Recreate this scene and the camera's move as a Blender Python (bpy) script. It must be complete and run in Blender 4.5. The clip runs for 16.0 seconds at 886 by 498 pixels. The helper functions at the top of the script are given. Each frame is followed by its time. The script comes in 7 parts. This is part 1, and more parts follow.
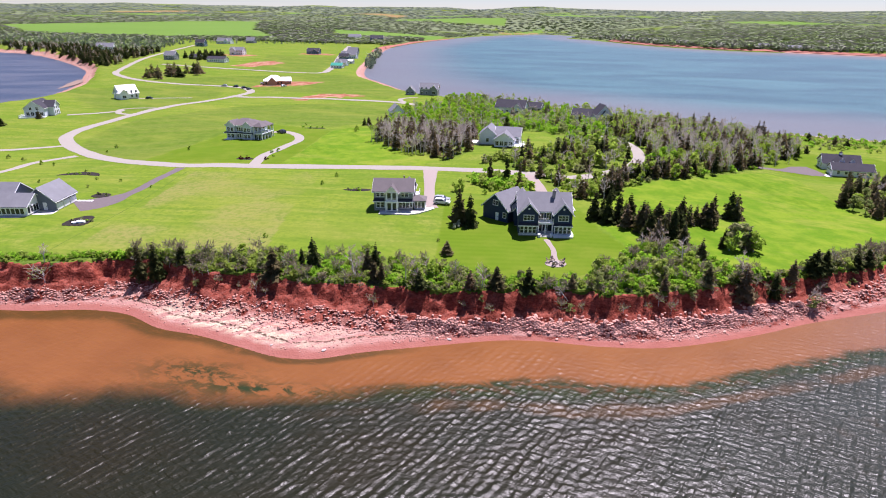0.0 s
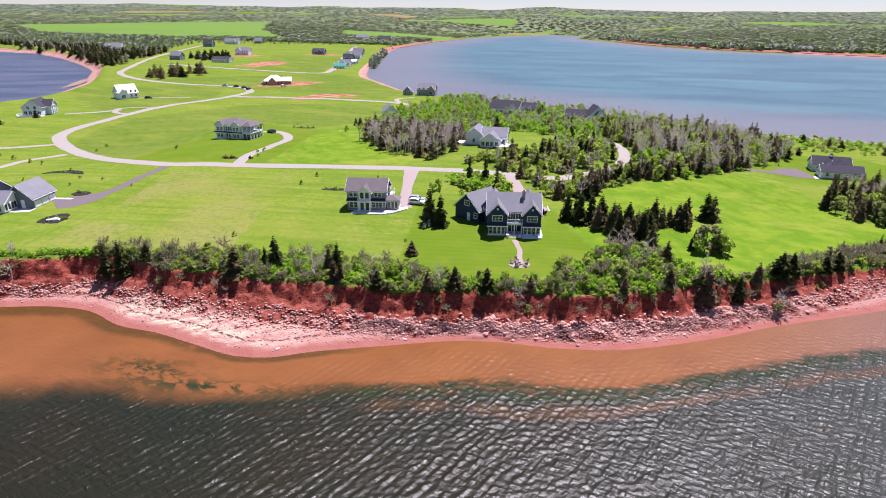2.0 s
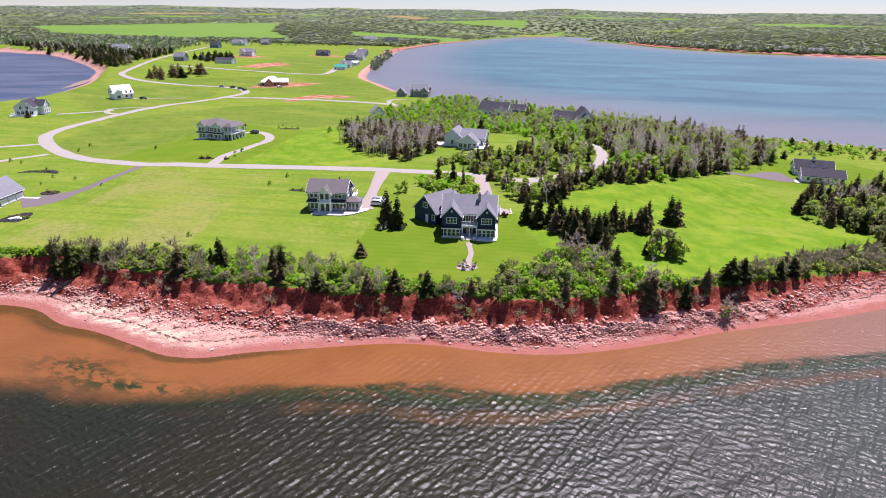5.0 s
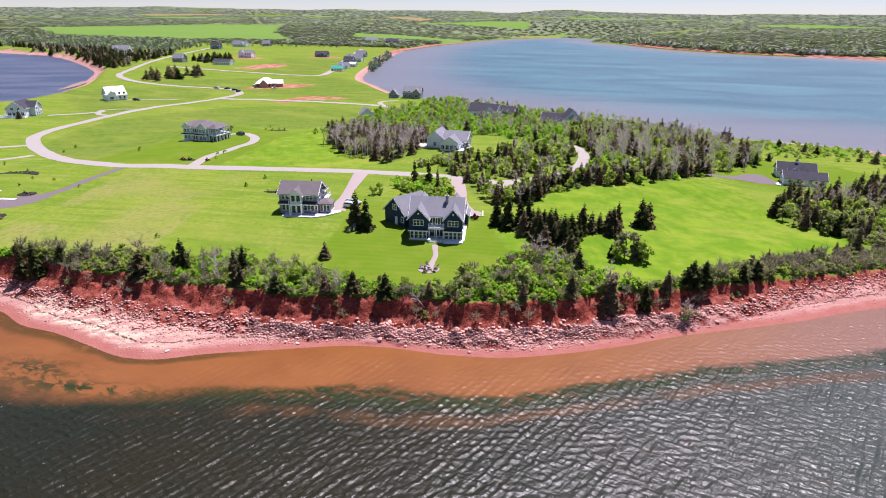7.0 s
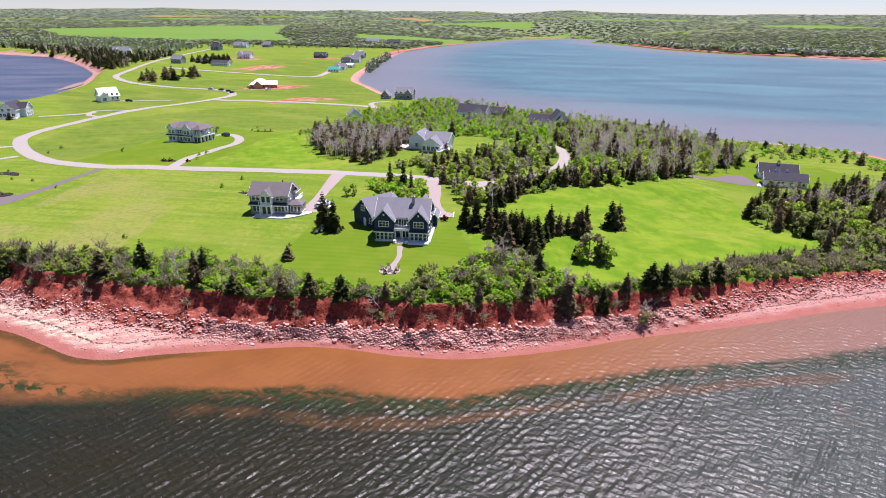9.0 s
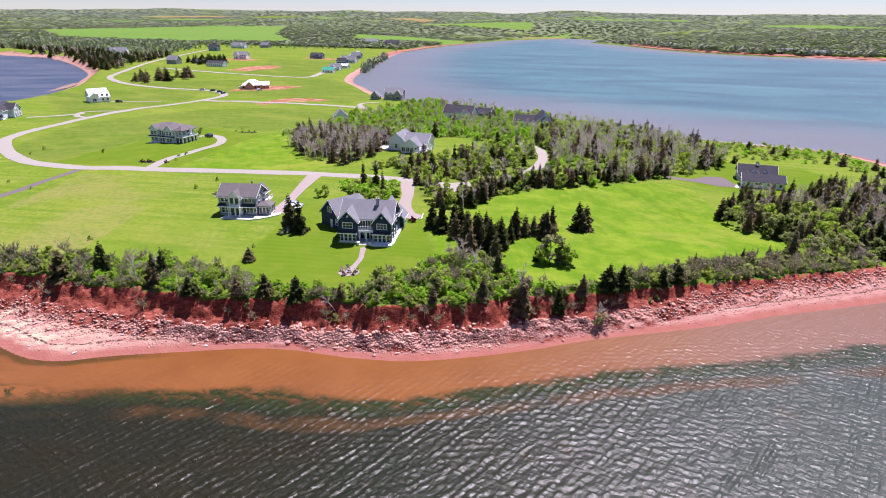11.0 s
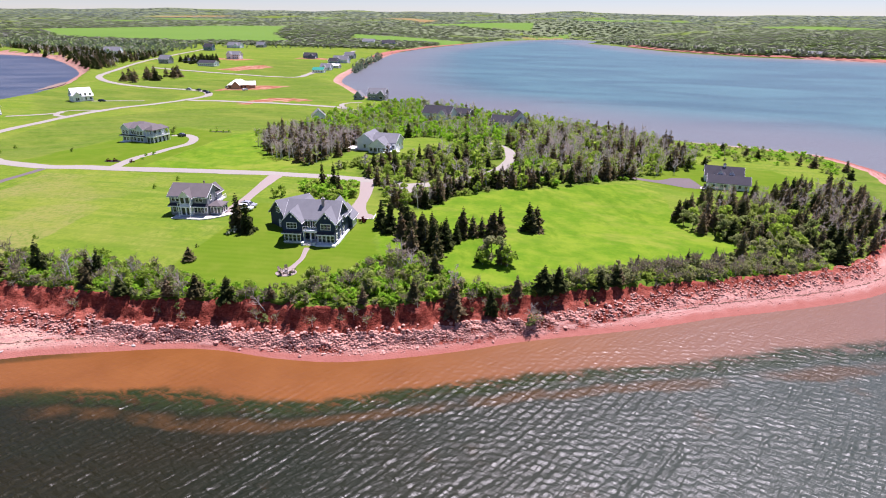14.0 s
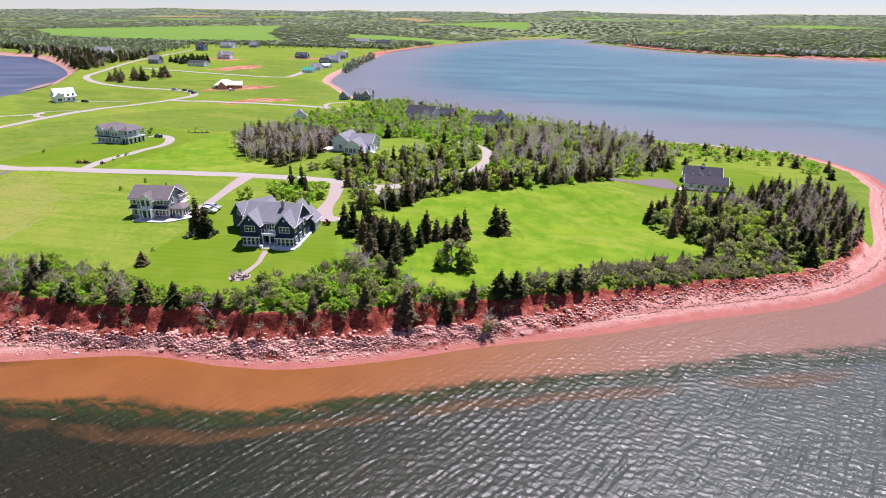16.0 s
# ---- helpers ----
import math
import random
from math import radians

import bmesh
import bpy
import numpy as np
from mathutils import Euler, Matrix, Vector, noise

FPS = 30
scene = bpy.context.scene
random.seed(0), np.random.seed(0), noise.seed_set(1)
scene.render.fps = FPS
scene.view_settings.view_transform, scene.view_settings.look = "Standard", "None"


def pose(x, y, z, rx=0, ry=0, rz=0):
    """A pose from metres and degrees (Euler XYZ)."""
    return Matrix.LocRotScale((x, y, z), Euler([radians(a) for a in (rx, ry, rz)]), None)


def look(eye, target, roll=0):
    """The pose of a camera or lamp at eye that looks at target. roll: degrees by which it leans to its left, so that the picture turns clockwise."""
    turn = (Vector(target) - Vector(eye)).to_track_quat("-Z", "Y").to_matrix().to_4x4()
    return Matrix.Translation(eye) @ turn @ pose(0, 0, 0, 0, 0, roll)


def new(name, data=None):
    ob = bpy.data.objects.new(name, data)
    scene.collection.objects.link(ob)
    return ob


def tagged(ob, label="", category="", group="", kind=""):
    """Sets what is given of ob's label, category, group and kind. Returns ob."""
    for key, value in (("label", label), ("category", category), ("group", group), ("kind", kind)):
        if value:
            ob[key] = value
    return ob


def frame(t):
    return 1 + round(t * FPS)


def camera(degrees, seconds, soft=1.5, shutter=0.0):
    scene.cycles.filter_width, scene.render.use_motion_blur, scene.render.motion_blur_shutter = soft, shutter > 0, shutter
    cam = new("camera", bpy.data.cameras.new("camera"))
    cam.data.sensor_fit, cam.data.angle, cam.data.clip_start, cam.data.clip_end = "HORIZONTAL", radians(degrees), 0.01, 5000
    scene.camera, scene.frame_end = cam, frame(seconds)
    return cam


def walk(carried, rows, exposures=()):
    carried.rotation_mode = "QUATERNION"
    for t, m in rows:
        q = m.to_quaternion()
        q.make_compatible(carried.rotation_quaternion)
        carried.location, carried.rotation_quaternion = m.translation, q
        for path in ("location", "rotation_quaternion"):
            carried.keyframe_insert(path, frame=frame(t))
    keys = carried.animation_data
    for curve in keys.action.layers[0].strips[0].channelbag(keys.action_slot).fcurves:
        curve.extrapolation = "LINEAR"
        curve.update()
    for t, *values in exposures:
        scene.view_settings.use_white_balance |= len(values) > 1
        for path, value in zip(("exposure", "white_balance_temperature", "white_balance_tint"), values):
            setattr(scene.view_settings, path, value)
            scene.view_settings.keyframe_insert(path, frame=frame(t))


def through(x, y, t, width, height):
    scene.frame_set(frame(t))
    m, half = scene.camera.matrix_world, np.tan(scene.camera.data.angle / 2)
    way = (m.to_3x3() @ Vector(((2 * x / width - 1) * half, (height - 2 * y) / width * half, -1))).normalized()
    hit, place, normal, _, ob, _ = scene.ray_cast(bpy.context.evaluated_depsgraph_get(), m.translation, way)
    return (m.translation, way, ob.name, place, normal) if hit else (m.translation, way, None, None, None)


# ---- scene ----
cam = camera(73.7, 16.0, 1.0)
PATH = [
    (0, (-1.089, -1.797, 56.877), (-1.182, 0.06, 56.142), 0.6),
    (0.5, (1.63, -1.652, 56.816), (1.527, 0.205, 56.08), 0.6),
    (1, (4.294, -1.437, 56.77), (4.18, 0.42, 56.035), 0.6),
    (1.5, (6.747, -1.249, 56.859), (6.625, 0.607, 56.124), 0.6),
    (2, (9.17, -1.052, 56.807), (9.04, 0.804, 56.073), 0.6),
    (2.5, (11.514, -0.713, 56.779), (11.376, 1.143, 56.046), 0.6),
    (3, (13.757, -0.41, 56.752), (13.613, 1.445, 56.018), 0.7),
    (3.5, (16.004, -0.175, 56.762), (15.853, 1.68, 56.028), 0.6),
    (4, (18.287, 0.14, 56.736), (18.13, 1.994, 56.003), 0.6),
    (6.5, (29.815, 1.651, 57.115), (29.63, 3.505, 56.389), 0.6),
    (7, (32.056, 1.784, 57.231), (31.869, 3.638, 56.504), 0.6),
    (7.5, (34.429, 2.034, 57.383), (34.238, 3.888, 56.656), 0.6),
    (8, (36.646, 2.25, 57.373), (36.451, 4.104, 56.647), 0.6),
    (8.5, (39.015, 2.556, 57.359), (38.815, 4.409, 56.634), 0.5),
    (9, (41.446, 2.852, 57.451), (41.242, 4.705, 56.726), 0.5),
    (11.5, (53.094, 4.069, 58.01), (52.878, 5.92, 57.286), 0.5),
    (12, (55.421, 4.269, 58.095), (55.204, 6.121, 57.372), 0.6),
    (12.5, (57.736, 4.623, 58.123), (57.516, 6.475, 57.4), 0.5),
    (13, (59.994, 5.055, 58.065), (59.773, 6.907, 57.342), 0.5),
    (13.5, (62.339, 5.437, 58.08), (62.116, 7.288, 57.357), 0.6),
    (14, (64.555, 5.945, 57.995), (64.333, 7.797, 57.271), 0.6),
    (14.5, (66.719, 6.57, 57.979), (66.497, 8.421, 57.254), 0.5),
    (15, (68.829, 7.475, 57.846), (68.608, 9.326, 57.122), 0.5),
    (15.5, (70.851, 8.57, 57.783), (70.631, 10.422, 57.059), 0.5),
    (16, (73.014, 9.784, 57.874), (72.795, 11.636, 57.149), 0.5),
]
walk(cam, [(t, look(eye, target, roll)) for t, eye, target, roll in PATH], [(0, 0.99, 5880, 31), (16, 0.99, 5880, 31)])

# ---- light ----
SUN_AZ, SUN_EL = 29.0, 66.0          # degrees clockwise from +y, and above the horizon
world = bpy.data.worlds.new("world")
scene.world = world
world.use_nodes = True
_wt = world.node_tree
sky = _wt.nodes.new("ShaderNodeTexSky")
sky.sky_type = "NISHITA"
sky.sun_disc = False
sky.sun_elevation, sky.sun_rotation = radians(SUN_EL), radians(SUN_AZ)
sky.air_density, sky.dust_density, sky.ozone_density = 0.9, 0.03, 3.6
_wt.links.new(sky.outputs[0], _wt.nodes["Background"].inputs[0])
_wt.nodes["Background"].inputs[1].default_value = 0.05
sun = new("sun", bpy.data.lights.new("sun", "SUN"))
sun.data.energy, sun.data.angle, sun.data.color = 5.0, radians(0.53), (1.0, 0.95, 0.87)
_to = Vector((math.sin(radians(SUN_AZ)) * math.cos(radians(SUN_EL)), math.cos(radians(SUN_AZ)) * math.cos(radians(SUN_EL)), math.sin(radians(SUN_EL))))
sun.matrix_world = look(_to * 300, (0, 0, 0))


# ---- materials ----
class Nodes:
    """A small writer of node materials."""

    def __init__(self, name):
        self.mat = bpy.data.materials.new(name)
        self.mat.use_nodes = True
        self.tree = self.mat.node_tree
        self.bsdf = self.tree.nodes["Principled BSDF"]
        self.out = self.tree.nodes["Material Output"]
        self.geo = None

    def n(self, kind, **props):
        node = self.tree.nodes.new("ShaderNode" + kind)
        for k, v in props.items():
            if k == "op":
                node.operation = v
            elif k == "blend":
                node.blend_type = v
            elif k == "attr":
                node.attribute_name = v
        return node

    def put(self, socket, v):
        if isinstance(v, bpy.types.NodeSocket):
            self.tree.links.new(v, socket)
        elif v is not None:
            socket.default_value = (*v, 1.0) if isinstance(v, tuple) and len(v) == 3 and socket.type == "RGBA" else v

    def pos(self):
        if self.geo is None:
            self.geo = self.n("NewGeometry")
        return self.geo.outputs["Position"]

    def noise(self, scale, detail=3.0, rough=0.55, vec=None, stretch=None, warp=0.0):
        v = vec or self.pos()
        if stretch:
            m = self.n("Mapping")
            self.put(m.inputs["Vector"], v)
            m.inputs["Rotation"].default_value = (0, 0, radians(stretch[3] if len(stretch) > 3 else 0))
            s = self.n("Mapping")
            self.put(s.inputs["Vector"], m.outputs[0])
            s.inputs["Scale"].default_value = stretch[:3]
            v = s.outputs[0]
        t = self.n("TexNoise")
        self.put(t.inputs["Vector"], v)
        t.inputs["Scale"].default_value, t.inputs["Detail"].default_value, t.inputs["Roughness"].default_value = scale, detail, rough
        t.inputs["Distortion"].default_value = warp
        return t.outputs[0]

    def ramp(self, fac, lo, hi):
        m = self.n("MapRange")
        m.interpolation_type = "SMOOTHSTEP"
        self.put(m.inputs[0], fac)
        m.inputs[1].default_value, m.inputs[2].default_value = lo, hi
        return m.outputs[0]

    def mix(self, fac, a, b, blend="MIX"):
        m = self.n("MixRGB", blend=blend)
        self.put(m.inputs[0], fac)
        self.put(m.inputs[1], a)
        self.put(m.inputs[2], b)
        return m.outputs[0]

    def math(self, op, a, b=0.0):
        m = self.n("Math", op=op)
        self.put(m.inputs[0], a)
        self.put(m.inputs[1], b)
        return m.outputs[0]

    def attr(self, name):
        return self.n("Attribute", attr=name).outputs["Fac"]

    def island(self):
        if self.geo is None:
            self.geo = self.n("NewGeometry")
        return self.geo.outputs["Random Per Island"]

    def rand(self):
        return self.n("ObjectInfo").outputs["Random"]

    def bump(self, h, strength=0.3, dist=0.05, normal=None):
        b = self.n("Bump")
        b.inputs["Strength"].default_value, b.inputs["Distance"].default_value = strength, dist
        self.put(b.inputs["Height"], h)
        if normal is not None:
            self.put(b.inputs["Normal"], normal)
        return b.outputs[0]

    def done(self, color, rough=0.8, metal=0.0, normal=None, spec=0.3):
        self.put(self.bsdf.inputs["Base Color"], color)
        self.put(self.bsdf.inputs["Roughness"], rough)
        self.put(self.bsdf.inputs["Metallic"], metal)
        self.put(self.bsdf.inputs["Specular IOR Level"], spec)
        if normal is not None:
            self.put(self.bsdf.inputs["Normal"], normal)
        return self.mat


def plain(name, color, rough=0.6, vary=0.12, scale=3.0, metal=0.0, spec=0.3, bump=0.15):
    """Paint, stone or metal of one colour, with a little grain and wear at two scales."""
    k = Nodes(name)
    dark = tuple(c * (1 - 2 * vary) for c in color)
    light = tuple(min(1.0, c * (1 + vary)) for c in color)
    c = k.mix(k.noise(scale), dark, light)
    c = k.mix(k.math("MULTIPLY", k.noise(scale * 9, 2.0), 0.35), c, dark)
    return k.done(c, rough, metal, k.bump(k.noise(scale * 12, 2.0), bump, 0.01), spec)


def siding(name, color, course=0.14):
    """Lap siding or shingles: courses every 14 cm, weathered."""
    k = Nodes(name)
    w = k.n("TexWave")
    w.wave_type, w.bands_direction, w.wave_profile = "BANDS", "Z", "SAW"
    k.put(w.inputs["Vector"], k.pos())
    w.inputs["Scale"].default_value = 0.314 / course
    c = k.mix(k.noise(0.7), tuple(v * 0.85 for v in color), tuple(min(1, v * 1.1) for v in color))
    c = k.mix(k.math("MULTIPLY", k.noise(7.0, 3.0), 0.3), c, tuple(v * 0.7 for v in color))
    return k.done(c, 0.65, 0.0, k.bump(w.outputs[0], 0.5, 0.02), 0.25)


def shingles(name, color):
    k = Nodes(name)
    c = k.mix(k.noise(0.5, 4.0), tuple(v * 0.72 for v in color), tuple(v * 1.2 for v in color))
    c = k.mix(k.math("MULTIPLY", k.noise(6.0, 2.0), 0.5), c, tuple(v * 0.6 for v in color))
    return k.done(c, 0.88, 0.0, k.bump(k.noise(5.0, 3.0), 0.5, 0.03), 0.2)


def leafy(name, c1, c2, c3, through=0.35):
    """Foliage: three greens spread from clump to clump and tree to tree, some light coming through."""
    k = Nodes(name)
    c = k.mix(k.island(), c1, c2)
    c = k.mix(k.ramp(k.rand(), 0.3, 1.0), c, c3)
    c = k.mix(k.math("MULTIPLY", k.noise(1.3, 2.0), 0.3), c, tuple(v * 0.6 for v in c1))
    k.done(c, 0.8, 0.0, None, 0.06)
    t = k.n("BsdfTranslucent")
    k.put(t.inputs[0], c)
    m = k.n("MixShader")
    m.inputs[0].default_value = through
    k.tree.links.new(k.bsdf.outputs[0], m.inputs[1])
    k.tree.links.new(t.outputs[0], m.inputs[2])
    k.tree.links.new(m.outputs[0], k.out.inputs[0])
    return k.mat


def ground_material():
    k = Nodes("ground")
    red, rough, bare, crop, weed, hay, lush, lawn = (k.attr(a) for a in ("red", "rough", "bare", "crop", "weed", "hay", "lush", "lawn"))
    tide = k.attr("tide")
    big, mid, fine = k.noise(0.018, 4.0), k.noise(0.11, 4.0, 0.6), k.noise(2.2, 3.0)
    mown = k.mix(k.ramp(big, 0.35, 0.65), (0.122, 0.190, 0.014), (0.168, 0.216, 0.022))
    mown = k.mix(k.math("MULTIPLY", k.ramp(mid, 0.46, 0.68), 0.8), mown, (0.200, 0.222, 0.040))
    stripes = k.noise(0.5, 2.0, 0.5, None, (0.03, 0.75, 1.0, 4.0))
    mown = k.mix(k.math("MULTIPLY", k.ramp(stripes, 0.45, 0.60), 0.6), mown, (0.088, 0.158, 0.012))
    mown = k.mix(k.math("MULTIPLY", lush, 0.85), mown, k.mix(mid, (0.088, 0.184, 0.006), (0.142, 0.238, 0.011)))
    straw = k.math("MULTIPLY", hay, k.ramp(k.noise(0.05, 3.0, 0.5), 0.36, 0.66))
    mown = k.mix(k.math("MULTIPLY", straw, 0.9), mown, (0.212, 0.196, 0.062))
    wild = k.mix(k.ramp(k.noise(0.3, 4.0), 0.35, 0.7), (0.066, 0.118, 0.010), (0.118, 0.172, 0.020))
    wild = k.mix(k.math("MULTIPLY", k.ramp(k.noise(0.12, 4.0, 0.6, None, (0.12, 1.5, 1, -14)), 0.42, 0.62), 0.6), wild, (0.150, 0.168, 0.036))
    c = k.mix(rough, mown, wild)
    cut = k.n("TexWave")
    cut.wave_type, cut.bands_direction, cut.wave_profile = "BANDS", "Y", "SIN"
    k.put(cut.inputs["Vector"], k.pos())
    cut.inputs["Scale"].default_value, cut.inputs["Distortion"].default_value, cut.inputs["Detail"].default_value, cut.inputs["Detail Scale"].default_value = 0.13, 3.0, 2.0, 0.25
    tended = k.mix(k.ramp(cut.outputs["Fac"], 0.3, 0.7), (0.077, 0.138, 0.005), (0.085, 0.147, 0.006))
    tended = k.mix(k.math("MULTIPLY", k.ramp(mid, 0.40, 0.66), 0.55), tended, (0.124, 0.165, 0.014))
    c = k.mix(k.math("MULTIPLY", k.ramp(k.noise(0.75, 4.0, 0.65), 0.40, 0.66), 0.6), c, (0.075, 0.140, 0.011))
    c = k.mix(k.math("MULTIPLY", k.ramp(k.noise(0.045, 5.0, 0.65, None, (0.5, 1.3, 1, 25)), 0.46, 0.68), 0.5), c, (0.195, 0.215, 0.034))
    c = k.mix(k.math("MULTIPLY", fine, 0.35), c, (0.075, 0.115, 0.012))
    c = k.mix(k.math("MULTIPLY", lush, 0.6), c, k.mix(k.ramp(k.noise(0.16, 5.0, 0.65), 0.35, 0.68), (0.066, 0.152, 0.004), (0.160, 0.226, 0.014)))
    c = k.mix(k.math("MULTIPLY", lush, k.math("MULTIPLY", k.ramp(k.noise(0.05, 5.0, 0.65, None, (0.6, 1.3, 1, 10)), 0.50, 0.66), 0.55)), c, (0.205, 0.220, 0.034))
    c = k.mix(k.math("MULTIPLY", lush, k.math("MULTIPLY", k.ramp(k.noise(0.09, 5.0, 0.7, None, (0.6, 1.5, 1, 70)), 0.52, 0.68), 0.6)), c, (0.058, 0.128, 0.004))
    c = k.mix(k.math("MULTIPLY", lawn, 0.85), c, tended)
    floor = k.mix(k.noise(0.02, 6.0, 0.7), (0.122, 0.148, 0.082), (0.165, 0.190, 0.112))
    c = k.mix(k.math("MULTIPLY", k.attr("litter"), 0.9), c, floor)
    c = k.mix(crop, c, k.mix(k.noise(0.004, 3.0), (0.085, 0.165, 0.026), (0.125, 0.205, 0.038)))
    c = k.mix(k.math("MULTIPLY", bare, 0.9), c, k.mix(k.ramp(k.noise(0.16, 5.0, 0.65), 0.40, 0.66), (0.25, 0.078, 0.050), (0.38, 0.215, 0.150)))
    # red sandstone and its beach
    sep = k.n("SeparateXYZ")
    k.put(sep.inputs[0], k.pos())
    z = sep.outputs[2]
    nz = k.n("SeparateXYZ")
    k.put(nz.inputs[0], k.geo.outputs["True Normal"])
    steep = k.ramp(nz.outputs[2], 0.90, 0.70)
    shingle = k.n("TexVoronoi")
    k.put(shingle.inputs["Vector"], k.pos())
    shingle.inputs["Scale"].default_value = 2.6
    stones = k.mix(shingle.outputs["Color"], (0.38, 0.165, 0.125), (0.54, 0.300, 0.245))
    sand = k.mix(k.noise(0.25, 4.0, 0.6, None, (0.5, 1.6, 1, 20)), (0.29, 0.132, 0.108), (0.37, 0.212, 0.178))
    sand = k.mix(k.ramp(z, 0.9, 1.9), sand, stones)
    sand = k.mix(k.math("MULTIPLY", weed, k.ramp(k.noise(0.4, 5.0, 0.65, None, (0.5, 1.6, 1, -20)), 0.42, 0.6)), sand, (0.46, 0.43, 0.30))
    line = k.n("TexNoise")
    cv = k.n("CombineXYZ")
    k.put(cv.inputs[0], k.math("ADD", tide, k.math("MULTIPLY", k.noise(0.22, 3.0), 3.0)))
    sx = k.n("SeparateXYZ")
    k.put(sx.inputs[0], k.pos())
    k.put(cv.inputs[1], k.math("MULTIPLY", sx.outputs[0], 0.05))
    k.put(line.inputs["Vector"], cv.outputs[0])
    line.inputs["Scale"].default_value, line.inputs["Detail"].default_value = 1.3, 4.0
    sand = k.mix(k.math("MULTIPLY", k.ramp(line.outputs[0], 0.52, 0.66), 0.6), sand, (0.42, 0.265, 0.225))
    sand = k.mix(k.math("MULTIPLY", k.ramp(line.outputs[0], 0.40, 0.32), 0.7), sand, (0.30, 0.105, 0.080))
    wet = k.ramp(k.math("ADD", z, k.math("MULTIPLY", k.noise(0.35, 3.0), 0.5)), 0.85, 0.45)
    sand = k.mix(k.math("MULTIPLY", wet, 0.85), sand, k.mix(k.noise(0.3, 3.0), (0.20, 0.062, 0.044), (0.30, 0.115, 0.090)))
    wrack = k.math("ADD", tide, k.math("MULTIPLY", k.noise(0.16, 3.0), 2.2))
    sand = k.mix(k.math("MULTIPLY", k.math("MULTIPLY", k.ramp(wrack, 5.1, 5.35), k.ramp(wrack, 5.75, 5.5)), k.ramp(k.noise(1.2, 3.0), 0.42, 0.5)), sand, (0.085, 0.050, 0.035))
    rock = k.mix(k.ramp(k.noise(0.8, 6.0, 0.7, None, (1, 1, 2.2)), 0.3, 0.7), (0.125, 0.022, 0.014), (0.33, 0.086, 0.056))
    rock = k.mix(k.ramp(k.noise(3.0, 4.0), 0.5, 0.75), rock, (0.085, 0.020, 0.013))
    earth = k.mix(k.math("MAXIMUM", steep, k.math("MULTIPLY", k.ramp(k.math("ADD", z, k.noise(0.5, 4.0)), 2.2, 3.2), 0.9)), sand, rock)
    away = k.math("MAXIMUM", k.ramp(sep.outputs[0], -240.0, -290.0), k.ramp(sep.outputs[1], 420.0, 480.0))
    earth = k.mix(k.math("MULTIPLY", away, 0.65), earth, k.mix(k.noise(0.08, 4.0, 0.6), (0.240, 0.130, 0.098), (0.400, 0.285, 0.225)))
    c = k.mix(k.ramp(k.math("ADD", red, k.math("MULTIPLY", k.math("SUBTRACT", mid, 0.5), 0.35)), 0.42, 0.58), c, earth)
    h = k.math("ADD", k.math("MULTIPLY", fine, 0.4), k.math("MULTIPLY", shingle.outputs["Distance"], red))
    h = k.math("ADD", h, k.math("MULTIPLY", k.math("MULTIPLY", k.noise(1.1, 6.0, 0.7), 4.0), k.math("MULTIPLY", steep, red)))
    return k.done(c, 0.95, 0.0, k.bump(h, 0.7, 0.12), 0.03)


